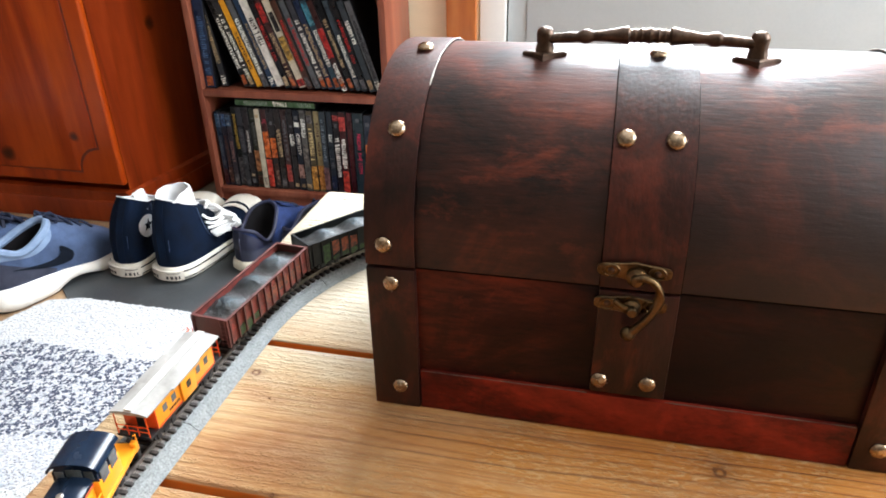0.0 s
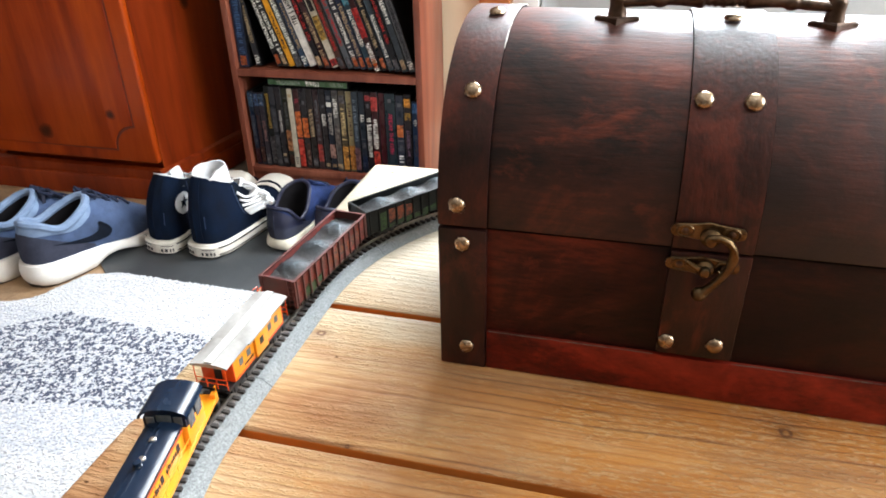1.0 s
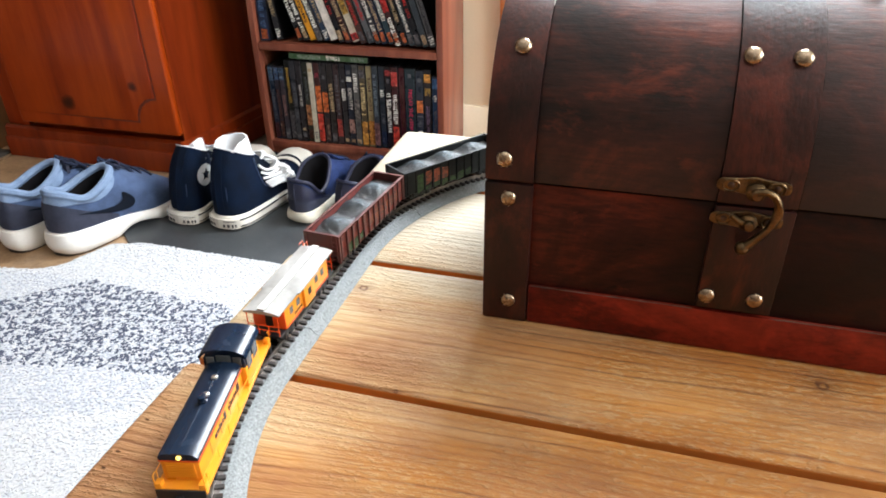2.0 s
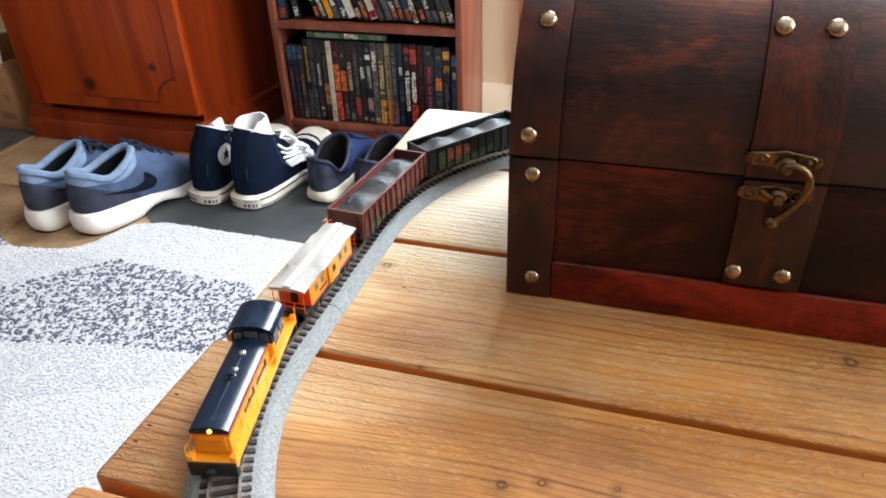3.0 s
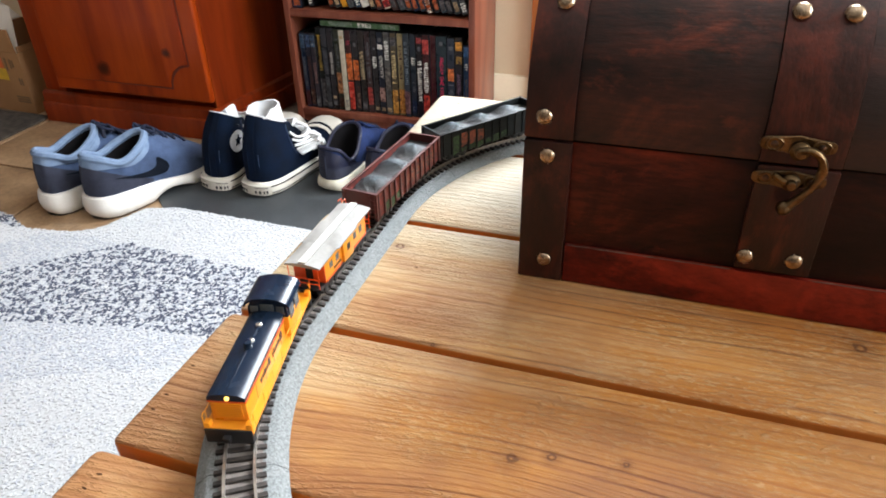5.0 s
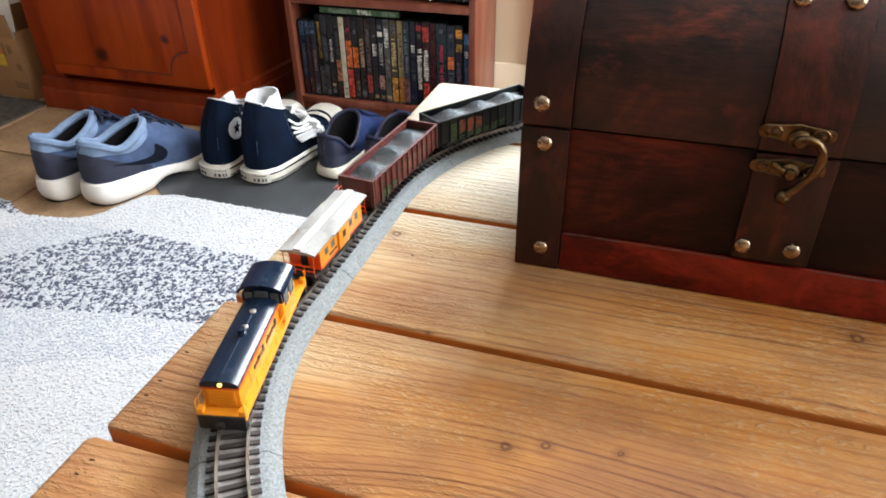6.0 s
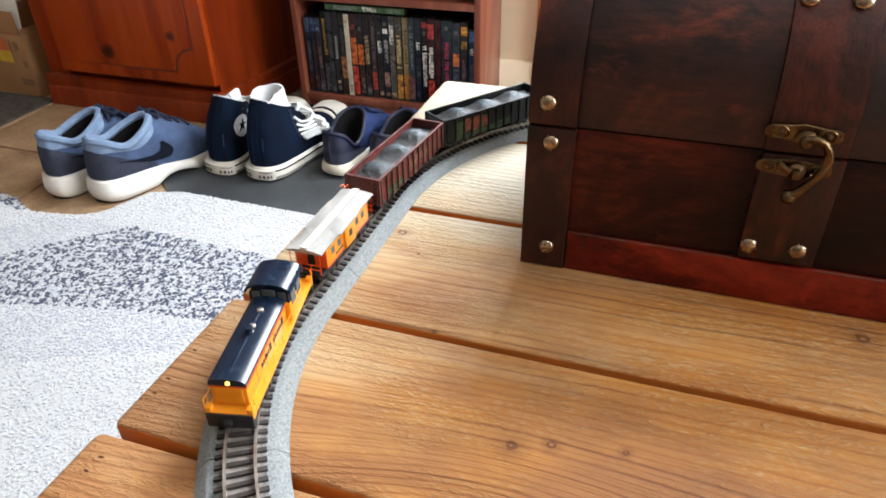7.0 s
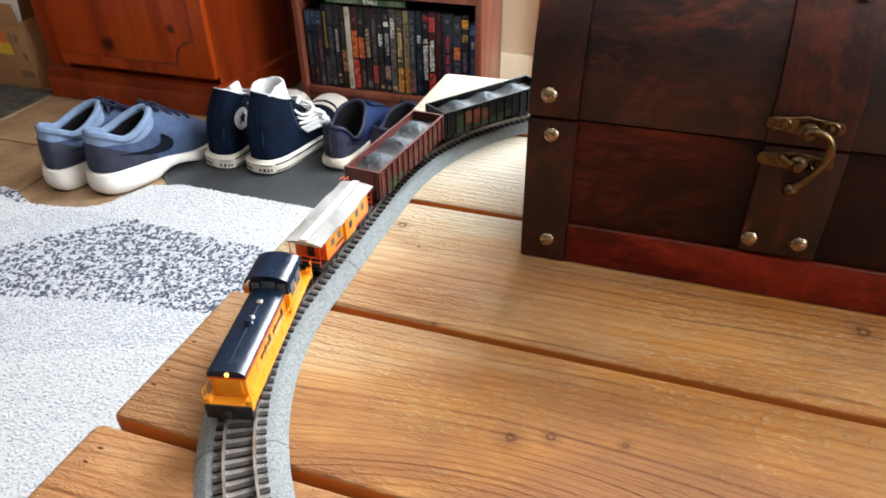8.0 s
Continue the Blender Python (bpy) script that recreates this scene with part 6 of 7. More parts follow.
running_shoe(pose(-0.916, 0.528, 0.0003, rz=-15), 1, "slate blue running shoe with thick white sole standing on tile", 3)
running_shoe(pose(-1.008, 0.516, 0.0003, rz=-16), -1, "slate blue running shoe with loose dark laces on tile", 8)
high_top(pose(-0.668, 0.684, 0.0037, rz=-10), 1, "navy canvas high-top with loose white laces on the mat", 21)
high_top(pose(-0.755, 0.680, 0.0037, ry=2, rz=-4), -1, "navy canvas high-top, its white toe cap towards the bookcase", 34)
slip_runner(pose(-0.532, 0.738, 0.0037, rz=-10) @ Matrix.Diagonal((0.90, 0.94, 0.95, 1)), -1, "royal blue mesh trainer with ivory sole on the mat")
slip_runner(pose(-0.445, 0.757, 0.0037, rz=-10) @ Matrix.Diagonal((0.90, 0.94, 0.95, 1)), 1, "royal blue mesh trainer beside the plank table")
# ---------------------------------------------------------------- model train
def car_pose(s, wheelbase):
    """Stands a car with its middle at s on the rails; its front looks towards smaller s."""
    (xa, ya, _), (xb, yb, _) = track_at(s - wheelbase / 2), track_at(s + wheelbase / 2)
    return pose((xa + xb) / 2, (ya + yb) / 2, T + 0.0090, rz=math.degrees(math.atan2(ya - yb, xa - xb)))


def bogie(car, x, mat=None):
    """A four-wheel truck centred at x."""
    bm = bmesh.new()
    for e in (1, -1):
        add_box(bm, (x - 0.0095, e * 0.0082 - 0.0007, 0.0022), (x + 0.0095, e * 0.0082 + 0.0007, 0.0042))
        for a in (-0.0062, 0.0062):
            add_box(bm, (x + a - 0.0016, e * 0.0086 - 0.0009, 0.0014), (x + a + 0.0016, e * 0.0086 + 0.0009, 0.0050))
        add_box(bm, (x - 0.0022, e * 0.0086 - 0.0008, 0.0012), (x + 0.0022, e * 0.0086 + 0.0008, 0.0034))
    add_box(bm, (x - 0.0025, -0.008, 0.0028), (x + 0.0025, 0.008, 0.0054))
    truck = part("bogie", bm, mat or M_BLACK, car, bevel=0.0002)
    for a in (-0.0062, 0.0062):
        for e in (1, -1):
            bm = bmesh.new()
            add_lathe(bm, [(0.0036, -0.0008), (0.0036, -0.0004), (0.0031, -0.0003), (0.0030, 0.0009), (0.0012, 0.0010), (0.0, 0.0010)], pose(x + a, e * 0.0059, 0.0030, rx=-90 * e), 16)
            part("wheel", bm, M_STEEL, truck)


def coupler(car, x, e):
    bm = bmesh.new()
    add_box(bm, (min(x, x + e * 0.0035), -0.0009, 0.0040), (max(x, x + e * 0.0035), 0.0009, 0.0058))
    add_box(bm, (x + e * 0.0028 - 0.0012, -0.0018, 0.0036), (x + e * 0.0028 + 0.0012, 0.0014, 0.0062))
    part("coupler", bm, M_BLACK, car, bevel=0.0002)


def engine(m):
    """Switcher engine: cab at the back, long narrow hood in front (+x)."""
    e = thing("model_switcher_engine", "orange and yellow model switcher engine with a navy roof", "model train", m, "model train cars")
    bm = bmesh.new()
    add_box(bm, (-0.049, -0.0106, 0.0062), (0.049, 0.0106, 0.0088))
    frame_ = part("frame", bm, M_LOCOY, e, bevel=0.0003)
    bm = bmesh.new()
    add_box(bm, (-0.018, -0.0085, 0.0026), (0.018, 0.0085, 0.0060))
    part("fuel_tank", bm, M_BLACK, e, bevel=0.0008)
    # hood with rounded shoulders
    bm = bmesh.new()
    sec = [(-0.0080, 0.0088), (-0.0080, 0.0212), (0.0080, 0.0212), (0.0080, 0.0088)]
    add_loft(bm, [[(x, y, z) for y, z in sec] for x in (-0.0115, 0.0445)])
    hood = part("hood", bm, M_LOCOY, e, bevel=0.0006)
    bm = bmesh.new()
    sec = [(-0.0083, 0.0208), (-0.0083, 0.0226), (-0.0062, 0.0240), (0, 0.0246), (0.0062, 0.0240), (0.0083, 0.0226), (0.0083, 0.0208)]
    add_loft(bm, [[(x, y, z) for y, z in sec] for x in (-0.0120, 0.0450)])
    roof = part("hood_roof", bm, M_NAVY, e, "glossy navy hood roof")
    bm = bmesh.new()
    add_box(bm, (-0.0115, -0.0086, 0.0196), (0.0448, 0.0086, 0.0207))
    part("red_band", bm, M_LOCOR, e, "vermilion band", bevel=0.0002)
    for x, r, h in ((0.0145, 0.0017, 0.0030), (0.0105, 0.0013, 0.0008), (-0.0010, 0.0013, 0.0008)):
        bm = bmesh.new()
        add_lathe(bm, [(r * 1.2, 0), (r * 1.2, 0.0008), (r, 0.001), (r * 1.1, h), (r * 0.6, h + 0.0003), (0, h + 0.0003)], pose(x, 0, 0.0244), 14)
        part("stack", bm, M_NAVY if x == 0.0145 else M_RAIL, roof)
    bm = bmesh.new()
    add_box(bm, (-0.008, -0.0003, 0.0244), (0.042, 0.0003, 0.0250))
    part("roof_seam", bm, M_NAVY, roof, bevel=0.0001)
    bm = bmesh.new()
    add_lathe(bm, [(0.0010, 0), (0.0010, 0.0008), (0.0006, 0.0012), (0, 0.0013)], pose(0.0448, 0.0006, 0.0226, ry=90), 12)
    part("headlight", bm, M_LAMP, hood, "glowing yellow headlight")
    bm = bmesh.new()
    add_box(bm, (0.0445, -0.0060, 0.011), (0.0450, 0.0060, 0.0190))
    part("radiator", bm, M_LOCOY, hood, smooth=False)
    for k in range(7):
        block("radiator_slat", (0.0451, -0.0055, 0.0118 + 0.001 * k), (0.0454, 0.0055, 0.0122 + 0.001 * k), M_LOCOY, hood, bevel=0)
    # script lettering on the hood sides as dark bars, and door lines
    for sy in (1, -1):
        for k, (x0, w, z0, h) in enumerate(((-0.006, 0.0030, 0.0138, 0.0040), (-0.0022, 0.0014, 0.0142, 0.0022), (0.0, 0.0014, 0.0142, 0.0024), (0.0022, 0.0014, 0.0142, 0.0022), (0.0044, 0.0012, 0.0142, 0.0022), (0.0062, 0.0008, 0.0142, 0.0030), (0.0078, 0.0014, 0.0142, 0.0022), (0.0125, 0.0026, 0.0138, 0.0040), (0.0160, 0.0014, 0.0142, 0.0022), (0.0182, 0.0014, 0.0142, 0.0022), (0.0204, 0.0010, 0.0142, 0.0030), (0.0222, 0.0014, 0.0142, 0.0022), (0.0244, 0.0022, 0.0142, 0.0022))):
            bm = bmesh.new()
            add_box(bm, (x0, sy * 0.0080, z0), (x0 + w, sy * 0.00822, z0 + h))
            part("lettering_bar", bm, M_NAVY, hood, smooth=False)
        for x in (-0.004, 0.008, 0.020, 0.032):
            bm = bmesh.new()
            add_box(bm, (x - 0.00012, sy * 0.0080, 0.0094), (x + 0.00012, sy * 0.00812, 0.0194))
            part("door_line", bm, M_HOPRED, hood, smooth=False)
    # cab
    bm = bmesh.new()
    add_box(bm, (-0.0325, -0.0102, 0.0088), (-0.0128, 0.0102, 0.0200))
    cab = part("cab", bm, M_LOCOY, e, bevel=0.0005)
    bm = bmesh.new()
    sec = [(0.0100 * math.sin(radians(a)), 0.0198 + 0.0098 * max(0, math.cos(radians(a))) ** 0.4) for a in range(-90, 91, 15)]
    add_loft(bm, [[(x, y, z) for y, z in sec] for x in (-0.0318, -0.0135)])
    part("cab_upper", bm, M_NAVY, cab)
    bm = bmesh.new()
    arc = [(0.0118 * math.sin(radians(a)), 0.0252 + 0.0062 * math.cos(radians(a)) ** 0.8) for a in range(-80, 81, 10)]
    inner = [(y * 0.93, z - 0.0009) for y, z in reversed(arc)]
    add_loft(bm, [[(x, y, z) for y, z in arc + inner] for x in (-0.0335, -0.0122)])
    part("cab_roof", bm, M_NAVY, cab, "glossy navy arched cab roof")
    for x in (-0.0319, -0.0134):
        for y0, y1 in ((-0.0084, -0.0045), (-0.0034, 0.0034), (0.0045, 0.0084)):
            bm = bmesh.new()
            z1 = 0.0272 if abs(y0 + y1) < 0.001 else 0.0262
            add_box(bm, (x - 0.0003, y0, 0.0212), (x + 0.0003, y1, z1))
            part("cab_window", bm, M_GLASSY, cab, bevel=0.0002)
    for sy in (1, -1):
        for x0, x1 in ((-0.0305, -0.0240), (-0.0220, -0.0155)):
            bm = bmesh.new()
            add_box(bm, (x0, sy * 0.0098, 0.0170), (x1, sy * 0.01045, 0.0240))
            part("side_window", bm, M_GLASSY, cab, bevel=0.0002)
    # steps, pilots, rails
    for x, d in ((0.0485, 1), (-0.0485, -1)):
        bm = bmesh.new()
        add_box(bm, (min(x - d * 0.002, x + d * 0.0012), -0.0104, 0.0008), (max(x - d * 0.002, x + d * 0.0012), 0.0104, 0.0084))
        part("pilot", bm, M_BLACK, e, bevel=0.0003)
        for sy in (1, -1):
            bm = bmesh.new()
            add_box(bm, (x - 0.0030 if d > 0 else x - 0.0004, sy * 0.0078, 0.0056), (x + 0.0004 if d > 0 else x + 0.0030, sy * 0.0107, 0.0112))
            part("step_well", bm, M_LOCOY, e, bevel=0.0004)
            bm = bmesh.new()
            add_tube(bm, [(x, sy * 0.0104, 0.0088), (x, sy * 0.0104, 0.0150), (x - d * 0.002, sy * 0.0104, 0.0155)], 0.0003, 6)
            part("grab_rail", bm, M_LOCOY, e)
        coupler(e, x, d)
    for sy in (1, -1):
        bm = bmesh.new()
        add_tube(bm, [(-0.012, sy * 0.0104, 0.0148), (0.046, sy * 0.0104, 0.0148)], 0.00025, 6)
        for k in range(5):
            add_tube(bm, [(-0.010 + 0.0138 * k, sy * 0.0104, 0.0086), (-0.010 + 0.0138 * k, sy * 0.0104, 0.0148)], 0.0002, 5)
        part("handrail", bm, M_LOCOY, e)
    for x in (-0.0300, 0.0300):
        bogie(e, x)
    return e


def caboose(m):
    c = thing("model_caboose", "yellow model caboose with vermilion ends and a grey roof", "model train", m, "model train cars")
    bm = bmesh.new()
    add_box(bm, (-0.035, -0.0098, 0.0056), (0.035, 0.0098, 0.0070))
    part("frame", bm, M_BLACK, c, bevel=0.0002)
    bm = bmesh.new()
    add_box(bm, (-0.0275, -0.0096, 0.0071), (0.0275, 0.0096, 0.0205))
    body = part("body", bm, M_LOCOY, c, bevel=0.0003)
    for x in (-0.0277, 0.0277):
        bm = bmesh.new()
        add_box(bm, (x - 0.0004, -0.0097, 0.0072), (x + 0.0004, 0.0097, 0.0204))
        end = part("end_wall", bm, M_LOCOR, body, "vermilion end wall", bevel=0.0002)
        bm = bmesh.new()
        add_box(bm, (x - 0.0006, -0.0022, 0.0075), (x + 0.0006, 0.0022, 0.0180))
        part("end_door", bm, M_BLACK, body, smooth=False)
    for sy in (1, -1):
        bm = bmesh.new()
        add_box(bm, (-0.0065, min(sy * 0.0095, sy * 0.0112), 0.0074), (0.0065, max(sy * 0.0095, sy * 0.0112), 0.0203))
        part("bay", bm, M_LOCOY, body, bevel=0.0003)
        for x in (-0.0200, -0.0120, 0.0, 0.0120, 0.0200):
            off = 0.0113 if x == 0 else 0.0097
            bm = bmesh.new()
            add_box(bm, (x - 0.0019, sy * (off - 0.0004), 0.0128), (x + 0.0019, sy * off, 0.0172))
            part("window", bm, M_GLASSY if x else M_BLACK, body, smooth=False)
        bm = bmesh.new()
        add_box(bm, (-0.0265, sy * 0.0096, 0.0072), (0.0265, sy * 0.00985, 0.0082))
        part("sill_stripe", bm, M_LOCOR, body, smooth=False)
        for k in range(6):
            bm = bmesh.new()
            add_box(bm, (0.0058 - 0.0 + 0.0016 * k + 0.0022, sy * 0.0096, 0.0098), (0.0090 + 0.0016 * k, sy * 0.0098, 0.0112))
            part("lettering_bar", bm, M_NAVY, body, smooth=False)
    bm = bmesh.new()
    sec = [(-0.0106, 0.0204), (-0.0106, 0.0212), (-0.006, 0.0222), (0, 0.0226), (0.006, 0.0222), (0.0106, 0.0212), (0.0106, 0.0204)]
    add_loft(bm, [[(x, y * (1.09 if abs(x) < 0.013 else 1.0), z) for y, z in sec] for x in (-0.0350, -0.0130, -0.0128, 0.0128, 0.0130, 0.0350)])
    roof = part("roof", bm, M_SILVER, c, "grey weathered roof")
    bm = bmesh.new()
    add_box(bm, (-0.0345, -0.0022, 0.0229), (0.0345, 0.0022, 0.0236))
    for k in range(8):
        add_box(bm, (-0.033 + 0.0093 * k, -0.0018, 0.0222), (-0.0322 + 0.0093 * k, 0.0018, 0.0230))
    part("running_board", bm, M_CREAM, roof, "off-white running board", smooth=False)
    for d in (1, -1):
        bm = bmesh.new()
        for y in (-0.0090, -0.0030, 0.0030, 0.0090):
            add_tube(bm, [(d * 0.0345, y, 0.0070), (d * 0.0345, y, 0.0205 if abs(y) > 0.005 else 0.0130)], 0.0003, 6)
        add_tube(bm, [(d * 0.0345, -0.0090, 0.0130), (d * 0.0345, 0.0090, 0.0130)], 0.0003, 6)
        add_tube(bm, [(d * 0.0345, -0.0090, 0.0100), (d * 0.0345, 0.0090, 0.0100)], 0.0003, 6)
        part("end_railing", bm, M_LOCOR, c)
        coupler(c, d * 0.0348, d)
        if d > 0:
            continue
        bm = bmesh.new()
        for y in (-0.0060, -0.0088):
            add_tube(bm, [(d * 0.0352, y, 0.0070), (d * 0.0352, y, 0.0250), (d * 0.030, y, 0.0256)], 0.00028, 6)
        for k in range(6):
            add_tube(bm, [(d * 0.0352, -0.0060, 0.0085 + 0.0025 * k), (d * 0.0352, -0.0088, 0.0085 + 0.0025 * k)], 0.00022, 5)
        part("ladder", bm, M_LOCOR, c)
    for x in (-0.0220, 0.0220):
        bogie(c, x)
    return c


def coal_hopper(m, length, name, label, paint, side_paint, marks, seed):
    """Open hopper with ribbed sides, sloped ends and three heaps of coal."""
    h = thing(name, label, "model train", m, "model train cars")
    a, w, z0, z1 = length / 2, 0.0118, 0.0068, 0.0250
    bm = bmesh.new()
    for sy in (1, -1):
        add_box(bm, (-a, min(sy * w, sy * (w - 0.0007)), z0), (a, max(sy * w, sy * (w - 0.0007)), z1 - 0.0010))
    body = part("side_wall", bm, side_paint, h, smooth=False)
    for sy in (1, -1):
        block("top_rail", (-a, min(sy * (w + 0.0008), sy * (w - 0.0009)), z1 - 0.0010), (a, max(sy * (w + 0.0008), sy * (w - 0.0009)), z1), paint, h, bevel=0.0002)
    for d in (1, -1):
        bm = bmesh.new()
        add_box(bm, (min(d * a, d * (a - 0.0008)), -w, 0.0105), (max(d * a, d * (a - 0.0008)), w, z1))
        add_box(bm, (min(d * (a + 0.0006), d * (a - 0.0010)), -w, z1 - 0.0010), (max(d * (a + 0.0006), d * (a - 0.0010)), w, z1 + 0.0001))
        add_loft(bm, [[(d * (a - 0.001), y, 0.0125), (d * (a - 0.018), y, 0.0065), (d * (a - 0.018), y, 0.0058), (d * (a - 0.001), y, 0.0117)] for y in (-w + 0.0005, w - 0.0005)])
        part("end_sheet", bm, paint, h, smooth=False)
    for k in range(3):
        c = (k - 1) * length * 0.24
        bm = bmesh.new()
        add_loft(bm, [[(c - f * length * 0.09, -g, z), (c + f * length * 0.09, -g, z), (c + f * length * 0.09, g, z), (c - f * length * 0.09, g, z)] for z, f, g in ((0.0022, 0.35, 0.006), (0.0070, 1.0, 0.0108), (0.0110, 1.25, 0.0110))])
        part("hopper_bay", bm, paint, h, smooth=False)
    bm = bmesh.new()
    add_box(bm, (-a - 0.0010, -0.0022, 0.0046), (a + 0.0010, 0.0022, 0.0066))
    part("centre_sill", bm, M_BLACK, h, bevel=0.0002)
    n = 13
    for k in range(n):
        x = -a + 0.0022 + (length - 0.0044) * k / (n - 1)
        for sy in (1, -1):
            bm = bmesh.new()
            add_box(bm, (x - 0.0006, min(sy * w, sy * (w + 0.0010)), z0), (x + 0.0006, max(sy * w, sy * (w + 0.0010)), z1 - 0.0010))
            part("rib", bm, paint, body, smooth=False)
    rnd = random.Random(seed)
    for mat, k0, k1, lo, hi in marks:
        for k in range(k0, k1):
            x0 = -a + 0.0022 + (length - 0.0044) * k / (n - 1) + 0.0009
            x1 = x0 + (length - 0.0044) / (n - 1) - 0.0018
            for sy in (1, -1):
                bm = bmesh.new()
                za, zb = z0 + (z1 - z0 - 0.002) * (lo + 0.1 * rnd.random()), z0 + (z1 - z0 - 0.002) * (hi - 0.1 * rnd.random())
                add_loft(bm, [[(x0, y, za), (x1, y, za + 0.002 * rnd.uniform(-1, 1)), (x1, y, zb), (x0, y, zb + 0.0015 * rnd.uniform(-1, 1))] for y in (sy * w, sy * (w + 0.0003))])
                part("painted_patch", bm, mat, body, "faded sprayed paint", smooth=False)
    # coal
    bm = bmesh.new()
    nx, ny = 60, 15
    grid = []
    for i in range(nx + 1):
        row = []
        for j in range(ny + 1):
            u, v = -1 + 2 * i / nx, -1 + 2 * j / ny
            heap = max(math.exp(-((u - c) / 0.19) ** 2) for c in (-0.58, 0.0, 0.58))
            z = 0.0196 + 0.0058 * heap * (1 - 0.65 * v * v) + 0.0008 * noise.noise((u * 40, v * 10, seed)) + 0.0007 * noise.noise((u * 110, v * 26, seed + 3))
            row.append(bm.verts.new((u * (a - 0.001), v * (w - 0.0009), z)))
        grid.append(row)
    for i in range(nx):
        for j in range(ny):
            bm.faces.new((grid[i][j], grid[i + 1][j], grid[i + 1][j + 1], grid[i][j + 1]))
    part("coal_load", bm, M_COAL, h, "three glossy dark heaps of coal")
    for d in (1, -1):
        bm = bmesh.new()
        for k in range(5):
            add_tube(bm, [(d * (a + 0.0010), 0.0075, 0.0085 + 0.0030 * k), (d * (a + 0.0010), 0.0110, 0.0085 + 0.0030 * k)], 0.00025, 5)
        for y in (0.0075, 0.0110):
            add_tube(bm, [(d * (a + 0.0010), y, 0.0065), (d * (a + 0.0010), y, z1)], 0.00025, 5)
        part("ladder", bm, paint, h)
        for sy in (1, -1):
            bm = bmesh.new()
            add_box(bm, (d * a - 0.0008, sy * w - 0.0008, z0 - 0.001), (d * a + 0.0008, sy * w + 0.0008, z1))
            part("corner_post", bm, paint, h, smooth=False)
        coupler(h, d * (a + 0.0005), d)
        bogie(h, d * (a - 0.0165))
    return h


def gondola(m, length):
    g = thing("model_gondola", "weathered low model gondola loaded with five dark steel coils", "model train", m, "model train cars")
    a, w, z0, z1 = length / 2, 0.0113, 0.0066, 0.0165
    bm = bmesh.new()
    add_box(bm, (-a, -w, z0), (a, w, z0 + 0.0012))
    part("floor", bm, M_HOPBLK, g, smooth=False)
    for sy in (1, -1):
        bm = bmesh.new()
        add_box(bm, (-a, min(sy * w, sy * (w - 0.0007)), z0), (a, max(sy * w, sy * (w - 0.0007)), z1))
        add_box(bm, (-a, min(sy * (w + 0.0008), sy * (w - 0.0009)), z1 - 0.0009), (a, max(sy * (w + 0.0008), sy * (w - 0.0009)), z1))
        wall = part("side_wall", bm, M_GOND, g, smooth=False)
        for k in range(14):
            x = -a + 0.003 + (length - 0.006) * k / 13
            bm = bmesh.new()
            add_box(bm, (x - 0.0007, min(sy * w, sy * (w + 0.0010)), z0), (x + 0.0007, max(sy * w, sy * (w + 0.0010)), z1 - 0.0009))
            part("rib", bm, M_GOND, wall, smooth=False)
    for d in (1, -1):
        bm = bmesh.new()
        add_box(bm, (min(d * a, d * (a - 0.0008)), -w, z0), (max(d * a, d * (a - 0.0008)), w, z1))
        part("end_wall", bm, M_GOND, g, smooth=False)
        coupler(g, d * (a + 0.0002), d)
        bogie(g, d * (a - 0.016))
    for k in range(5):
        x = (k - 2) * length * 0.186
        bm = bmesh.new()
        add_lathe(bm, [(0.0022, 0.0079), (0.0098, 0.0079), (0.0101, 0.0084), (0.0101, 0.0160), (0.0096, 0.0166), (0.0026, 0.0166), (0.0022, 0.0162), (0.0022, 0.0079)], pose(x, 0, 0, 0, 2.5, 0), 32, cap=False)
        part("coil", bm, M_COIL, g, "dark steel coil with a central hole")
    return g


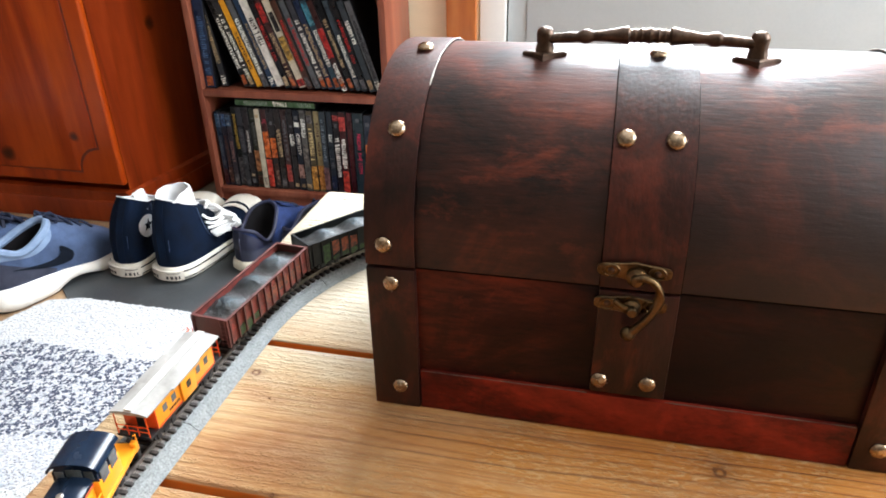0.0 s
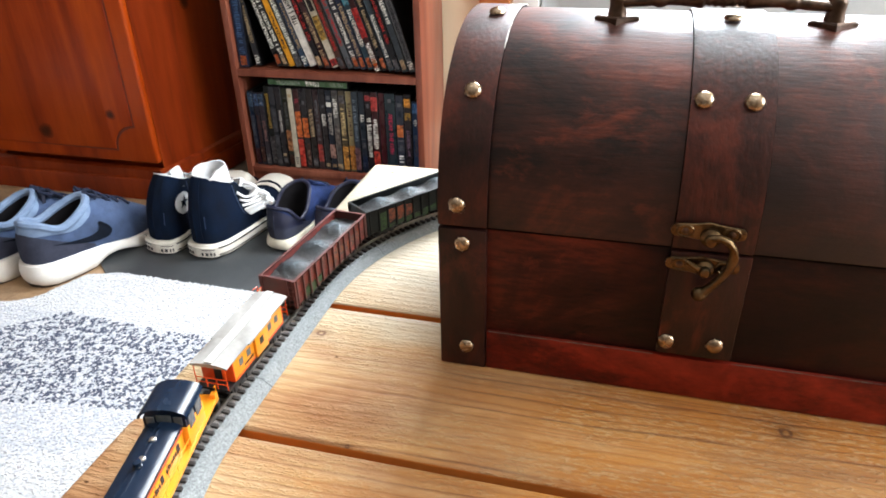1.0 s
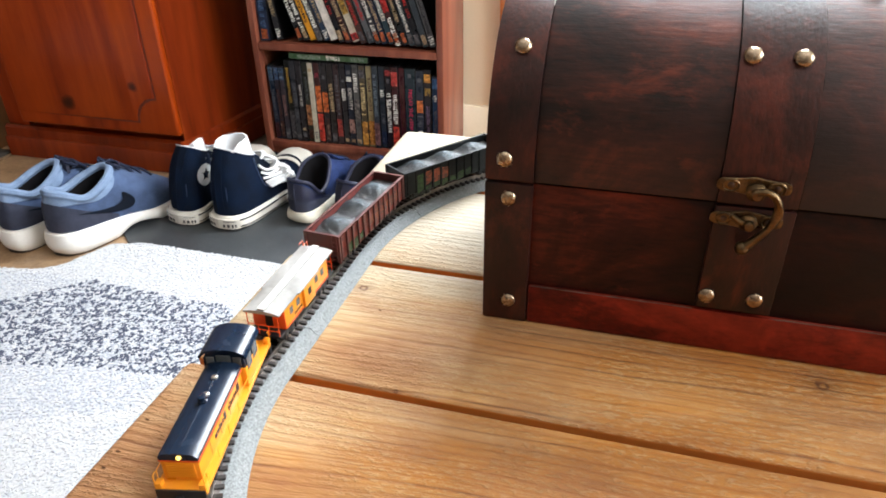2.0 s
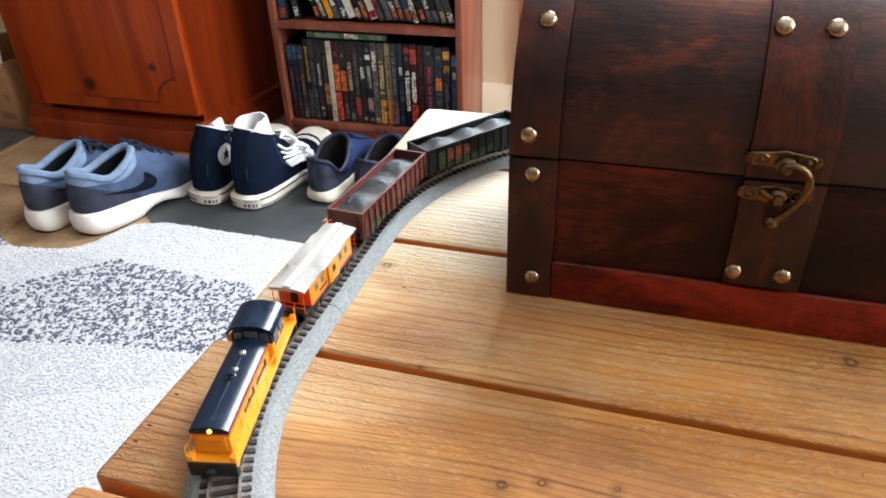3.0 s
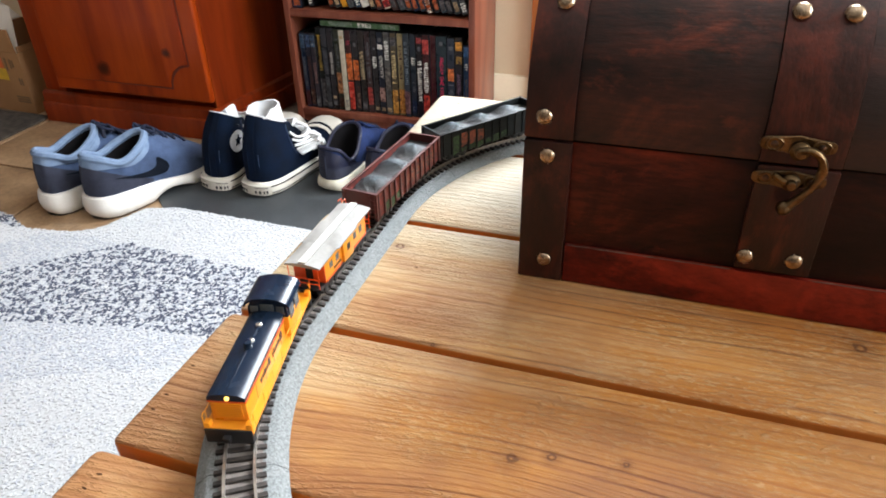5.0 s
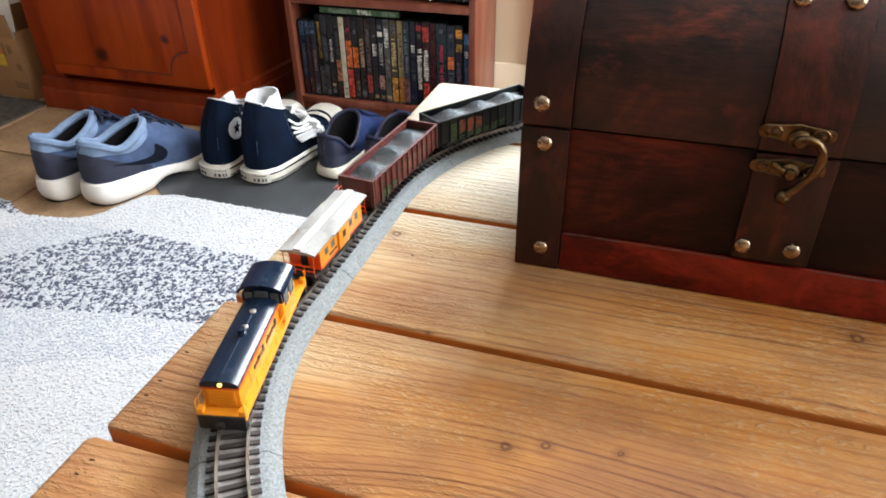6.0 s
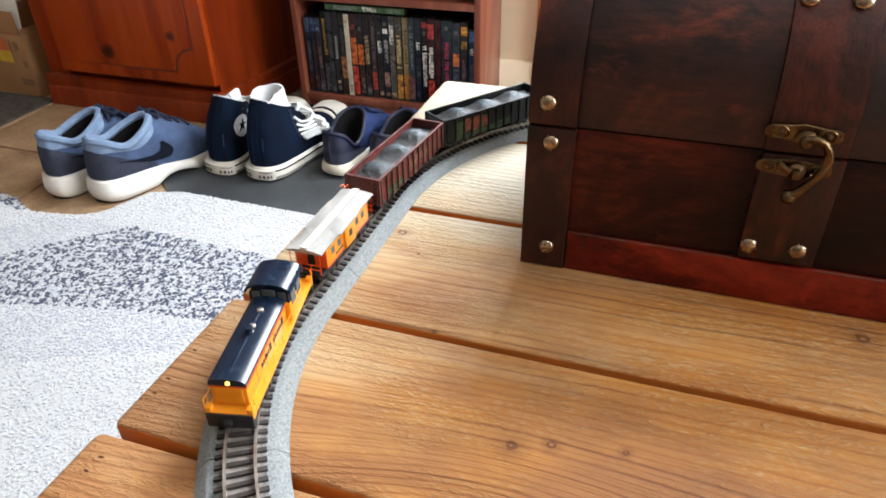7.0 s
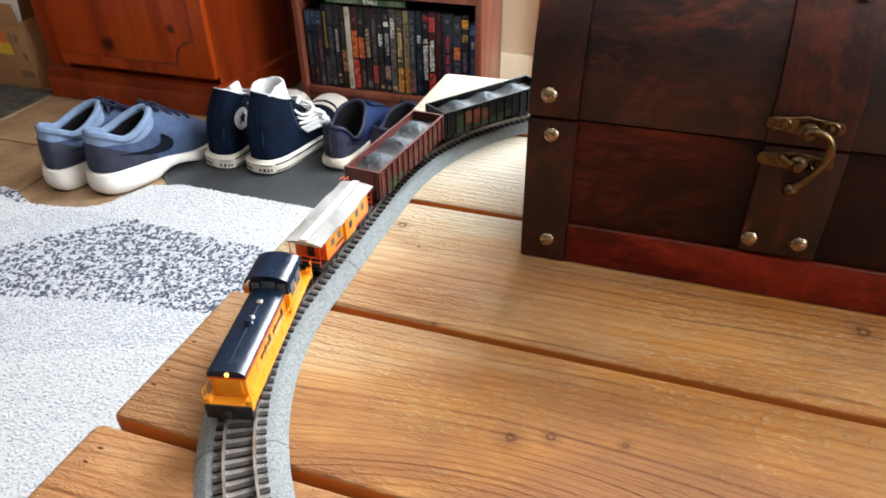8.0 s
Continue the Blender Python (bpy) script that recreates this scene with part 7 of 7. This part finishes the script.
def covered_hopper(m, length, name, label, paint, roof_paint, seed):
    c = thing(name, label, "model train", m, "model train cars")
    a = length / 2
    sec = [(0.0030, 0.0052), (0.0108, 0.0095), (0.0113, 0.0110), (0.0113, 0.0218), (0.0100, 0.0246), (0.0070, 0.0256)]
    ring = [(y, z) for y, z in sec] + [(-y, z) for y, z in reversed(sec)]
    bm = bmesh.new()
    add_loft(bm, [[(x, y * f, z if z > zc else zc + (z - zc) * 0.2) for y, z in ring] for x, f, zc in ((-a + 0.002, 0.985, 0.0150), (-a + 0.010, 1.0, 0.0072), (a - 0.010, 1.0, 0.0072), (a - 0.002, 0.985, 0.0150))])
    body = part("body", bm, paint, c)
    bm = bmesh.new()
    for sy in (1, -1):
        add_box(bm, (-a, min(sy * 0.0035, sy * 0.0098), 0.0258), (a, max(sy * 0.0035, sy * 0.0098), 0.0263))
    part("roof_walk", bm, roof_paint, c, smooth=False)
    for k in range(7):
        x = (k - 3) * length * 0.132
        for sy in ((1, -1) if seed else (1,)):
            bm = bmesh.new()
            add_box(bm, (x - 0.0036, sy * 0.0066 - 0.0018 if seed else -0.0018, 0.0263), (x + 0.0036, sy * 0.0066 + 0.0018 if seed else 0.0018, 0.0272))
            part("hatch", bm, roof_paint, c, bevel=0.0003)
    for sy in (1, -1):
        for k in range(9):
            x = (k - 4) * length * 0.105
            bm = bmesh.new()
            add_box(bm, (x - 0.0004, min(sy * 0.0112, sy * 0.0118), 0.0108), (x + 0.0004, max(sy * 0.0112, sy * 0.0118), 0.0220))
            part("rib", bm, paint, body, smooth=False)
        for k, (x, w) in enumerate(((-0.020, 0.006), (-0.012, 0.006), (0.014, 0.010))):
            bm = bmesh.new()
            add_box(bm, (x, sy * 0.0114, 0.0135), (x + w, sy * 0.0119, 0.0190))
            part("lettering_bar", bm, M_LETTER, body, smooth=False)
    for d in (1, -1):
        bm = bmesh.new()
        add_box(bm, (min(d * a, d * (a - 0.012)), -0.0100, 0.0058), (max(d * a, d * (a - 0.012)), 0.0100, 0.0070))
        part("end_platform", bm, paint, c, smooth=False)
        bm = bmesh.new()
        for y in (-0.0095, -0.0060, 0.0060, 0.0095):
            add_tube(bm, [(d * (a - 0.0005), y, 0.0065), (d * (a - 0.0005), y, 0.0258)], 0.00028, 6)
        for k in range(7):
            for y in (-0.0095, 0.0060):
                add_tube(bm, [(d * (a - 0.0005), y, 0.0080 + 0.0026 * k), (d * (a - 0.0005), y + 0.0035, 0.0080 + 0.0026 * k)], 0.00022, 5)
        part("ladder", bm, paint, c)
        coupler(c, d * (a - 0.0002), d)
        bogie(c, d * (a - 0.016))
    return c


engine(car_pose(-0.0445, 0.060))
caboose(car_pose(0.0470, 0.044))
coal_hopper(car_pose(0.1420, 0.064), 0.0965, "model_coal_hopper", "oxide red model coal hopper with faded ribbed sides", M_HOPRED, M_HOPSIDE, [(M_GREEN, 8, 11, 0.0, 0.4), (M_ORANGE, 1, 7, 0.25, 0.8)], 5)
coal_hopper(car_pose(0.2480, 0.064), 0.0985, "model_coal_hopper", "black model coal hopper with green and orange graffiti", M_HOPBLK, M_HOPBLK, [(M_GREEN, 10, 11, 0.0, 0.85), (M_ORANGE, 7, 10, 0.25, 0.9), (M_GREEN, 7, 10, 0.0, 0.24), (M_GREEN, 4, 7, 0.0, 0.35)], 9)
gondola(car_pose(0.3540, 0.070), 0.1030)
covered_hopper(car_pose(0.4690, 0.084), 0.1160, "model_covered_hopper", "weathered grey brown model covered hopper with roof hatches", M_HOPGREY, M_HOPGREY, 1)
covered_hopper(car_pose(0.5750, 0.056), 0.0880, "model_covered_hopper", "blue model covered hopper with a row of hatches", M_HOPBLUE, M_HOPBLUE, 0)

# ---------------------------------------------------------------- floor tiles
bm = bmesh.new()
add_box(bm, (0.003, 0.003, -0.0062), (0.302, 0.302, -0.0005))
tile = mesh_of("tile", bm, M_TILE, bevel=0.0012, segments=1)
floor = bpy.data.objects["floor"]
for i in range(int((XE - XW) / 0.305)):
    for j in range(int((YN - YS) / 0.305) + 1):
        x, y = XW + 0.305 * i, YS + 0.08 + 0.305 * j
        if y + 0.305 < YN:
            ob = new("tile", tile)
            ob.parent = floor
            ob.matrix_basis = pose(x, y, 0)
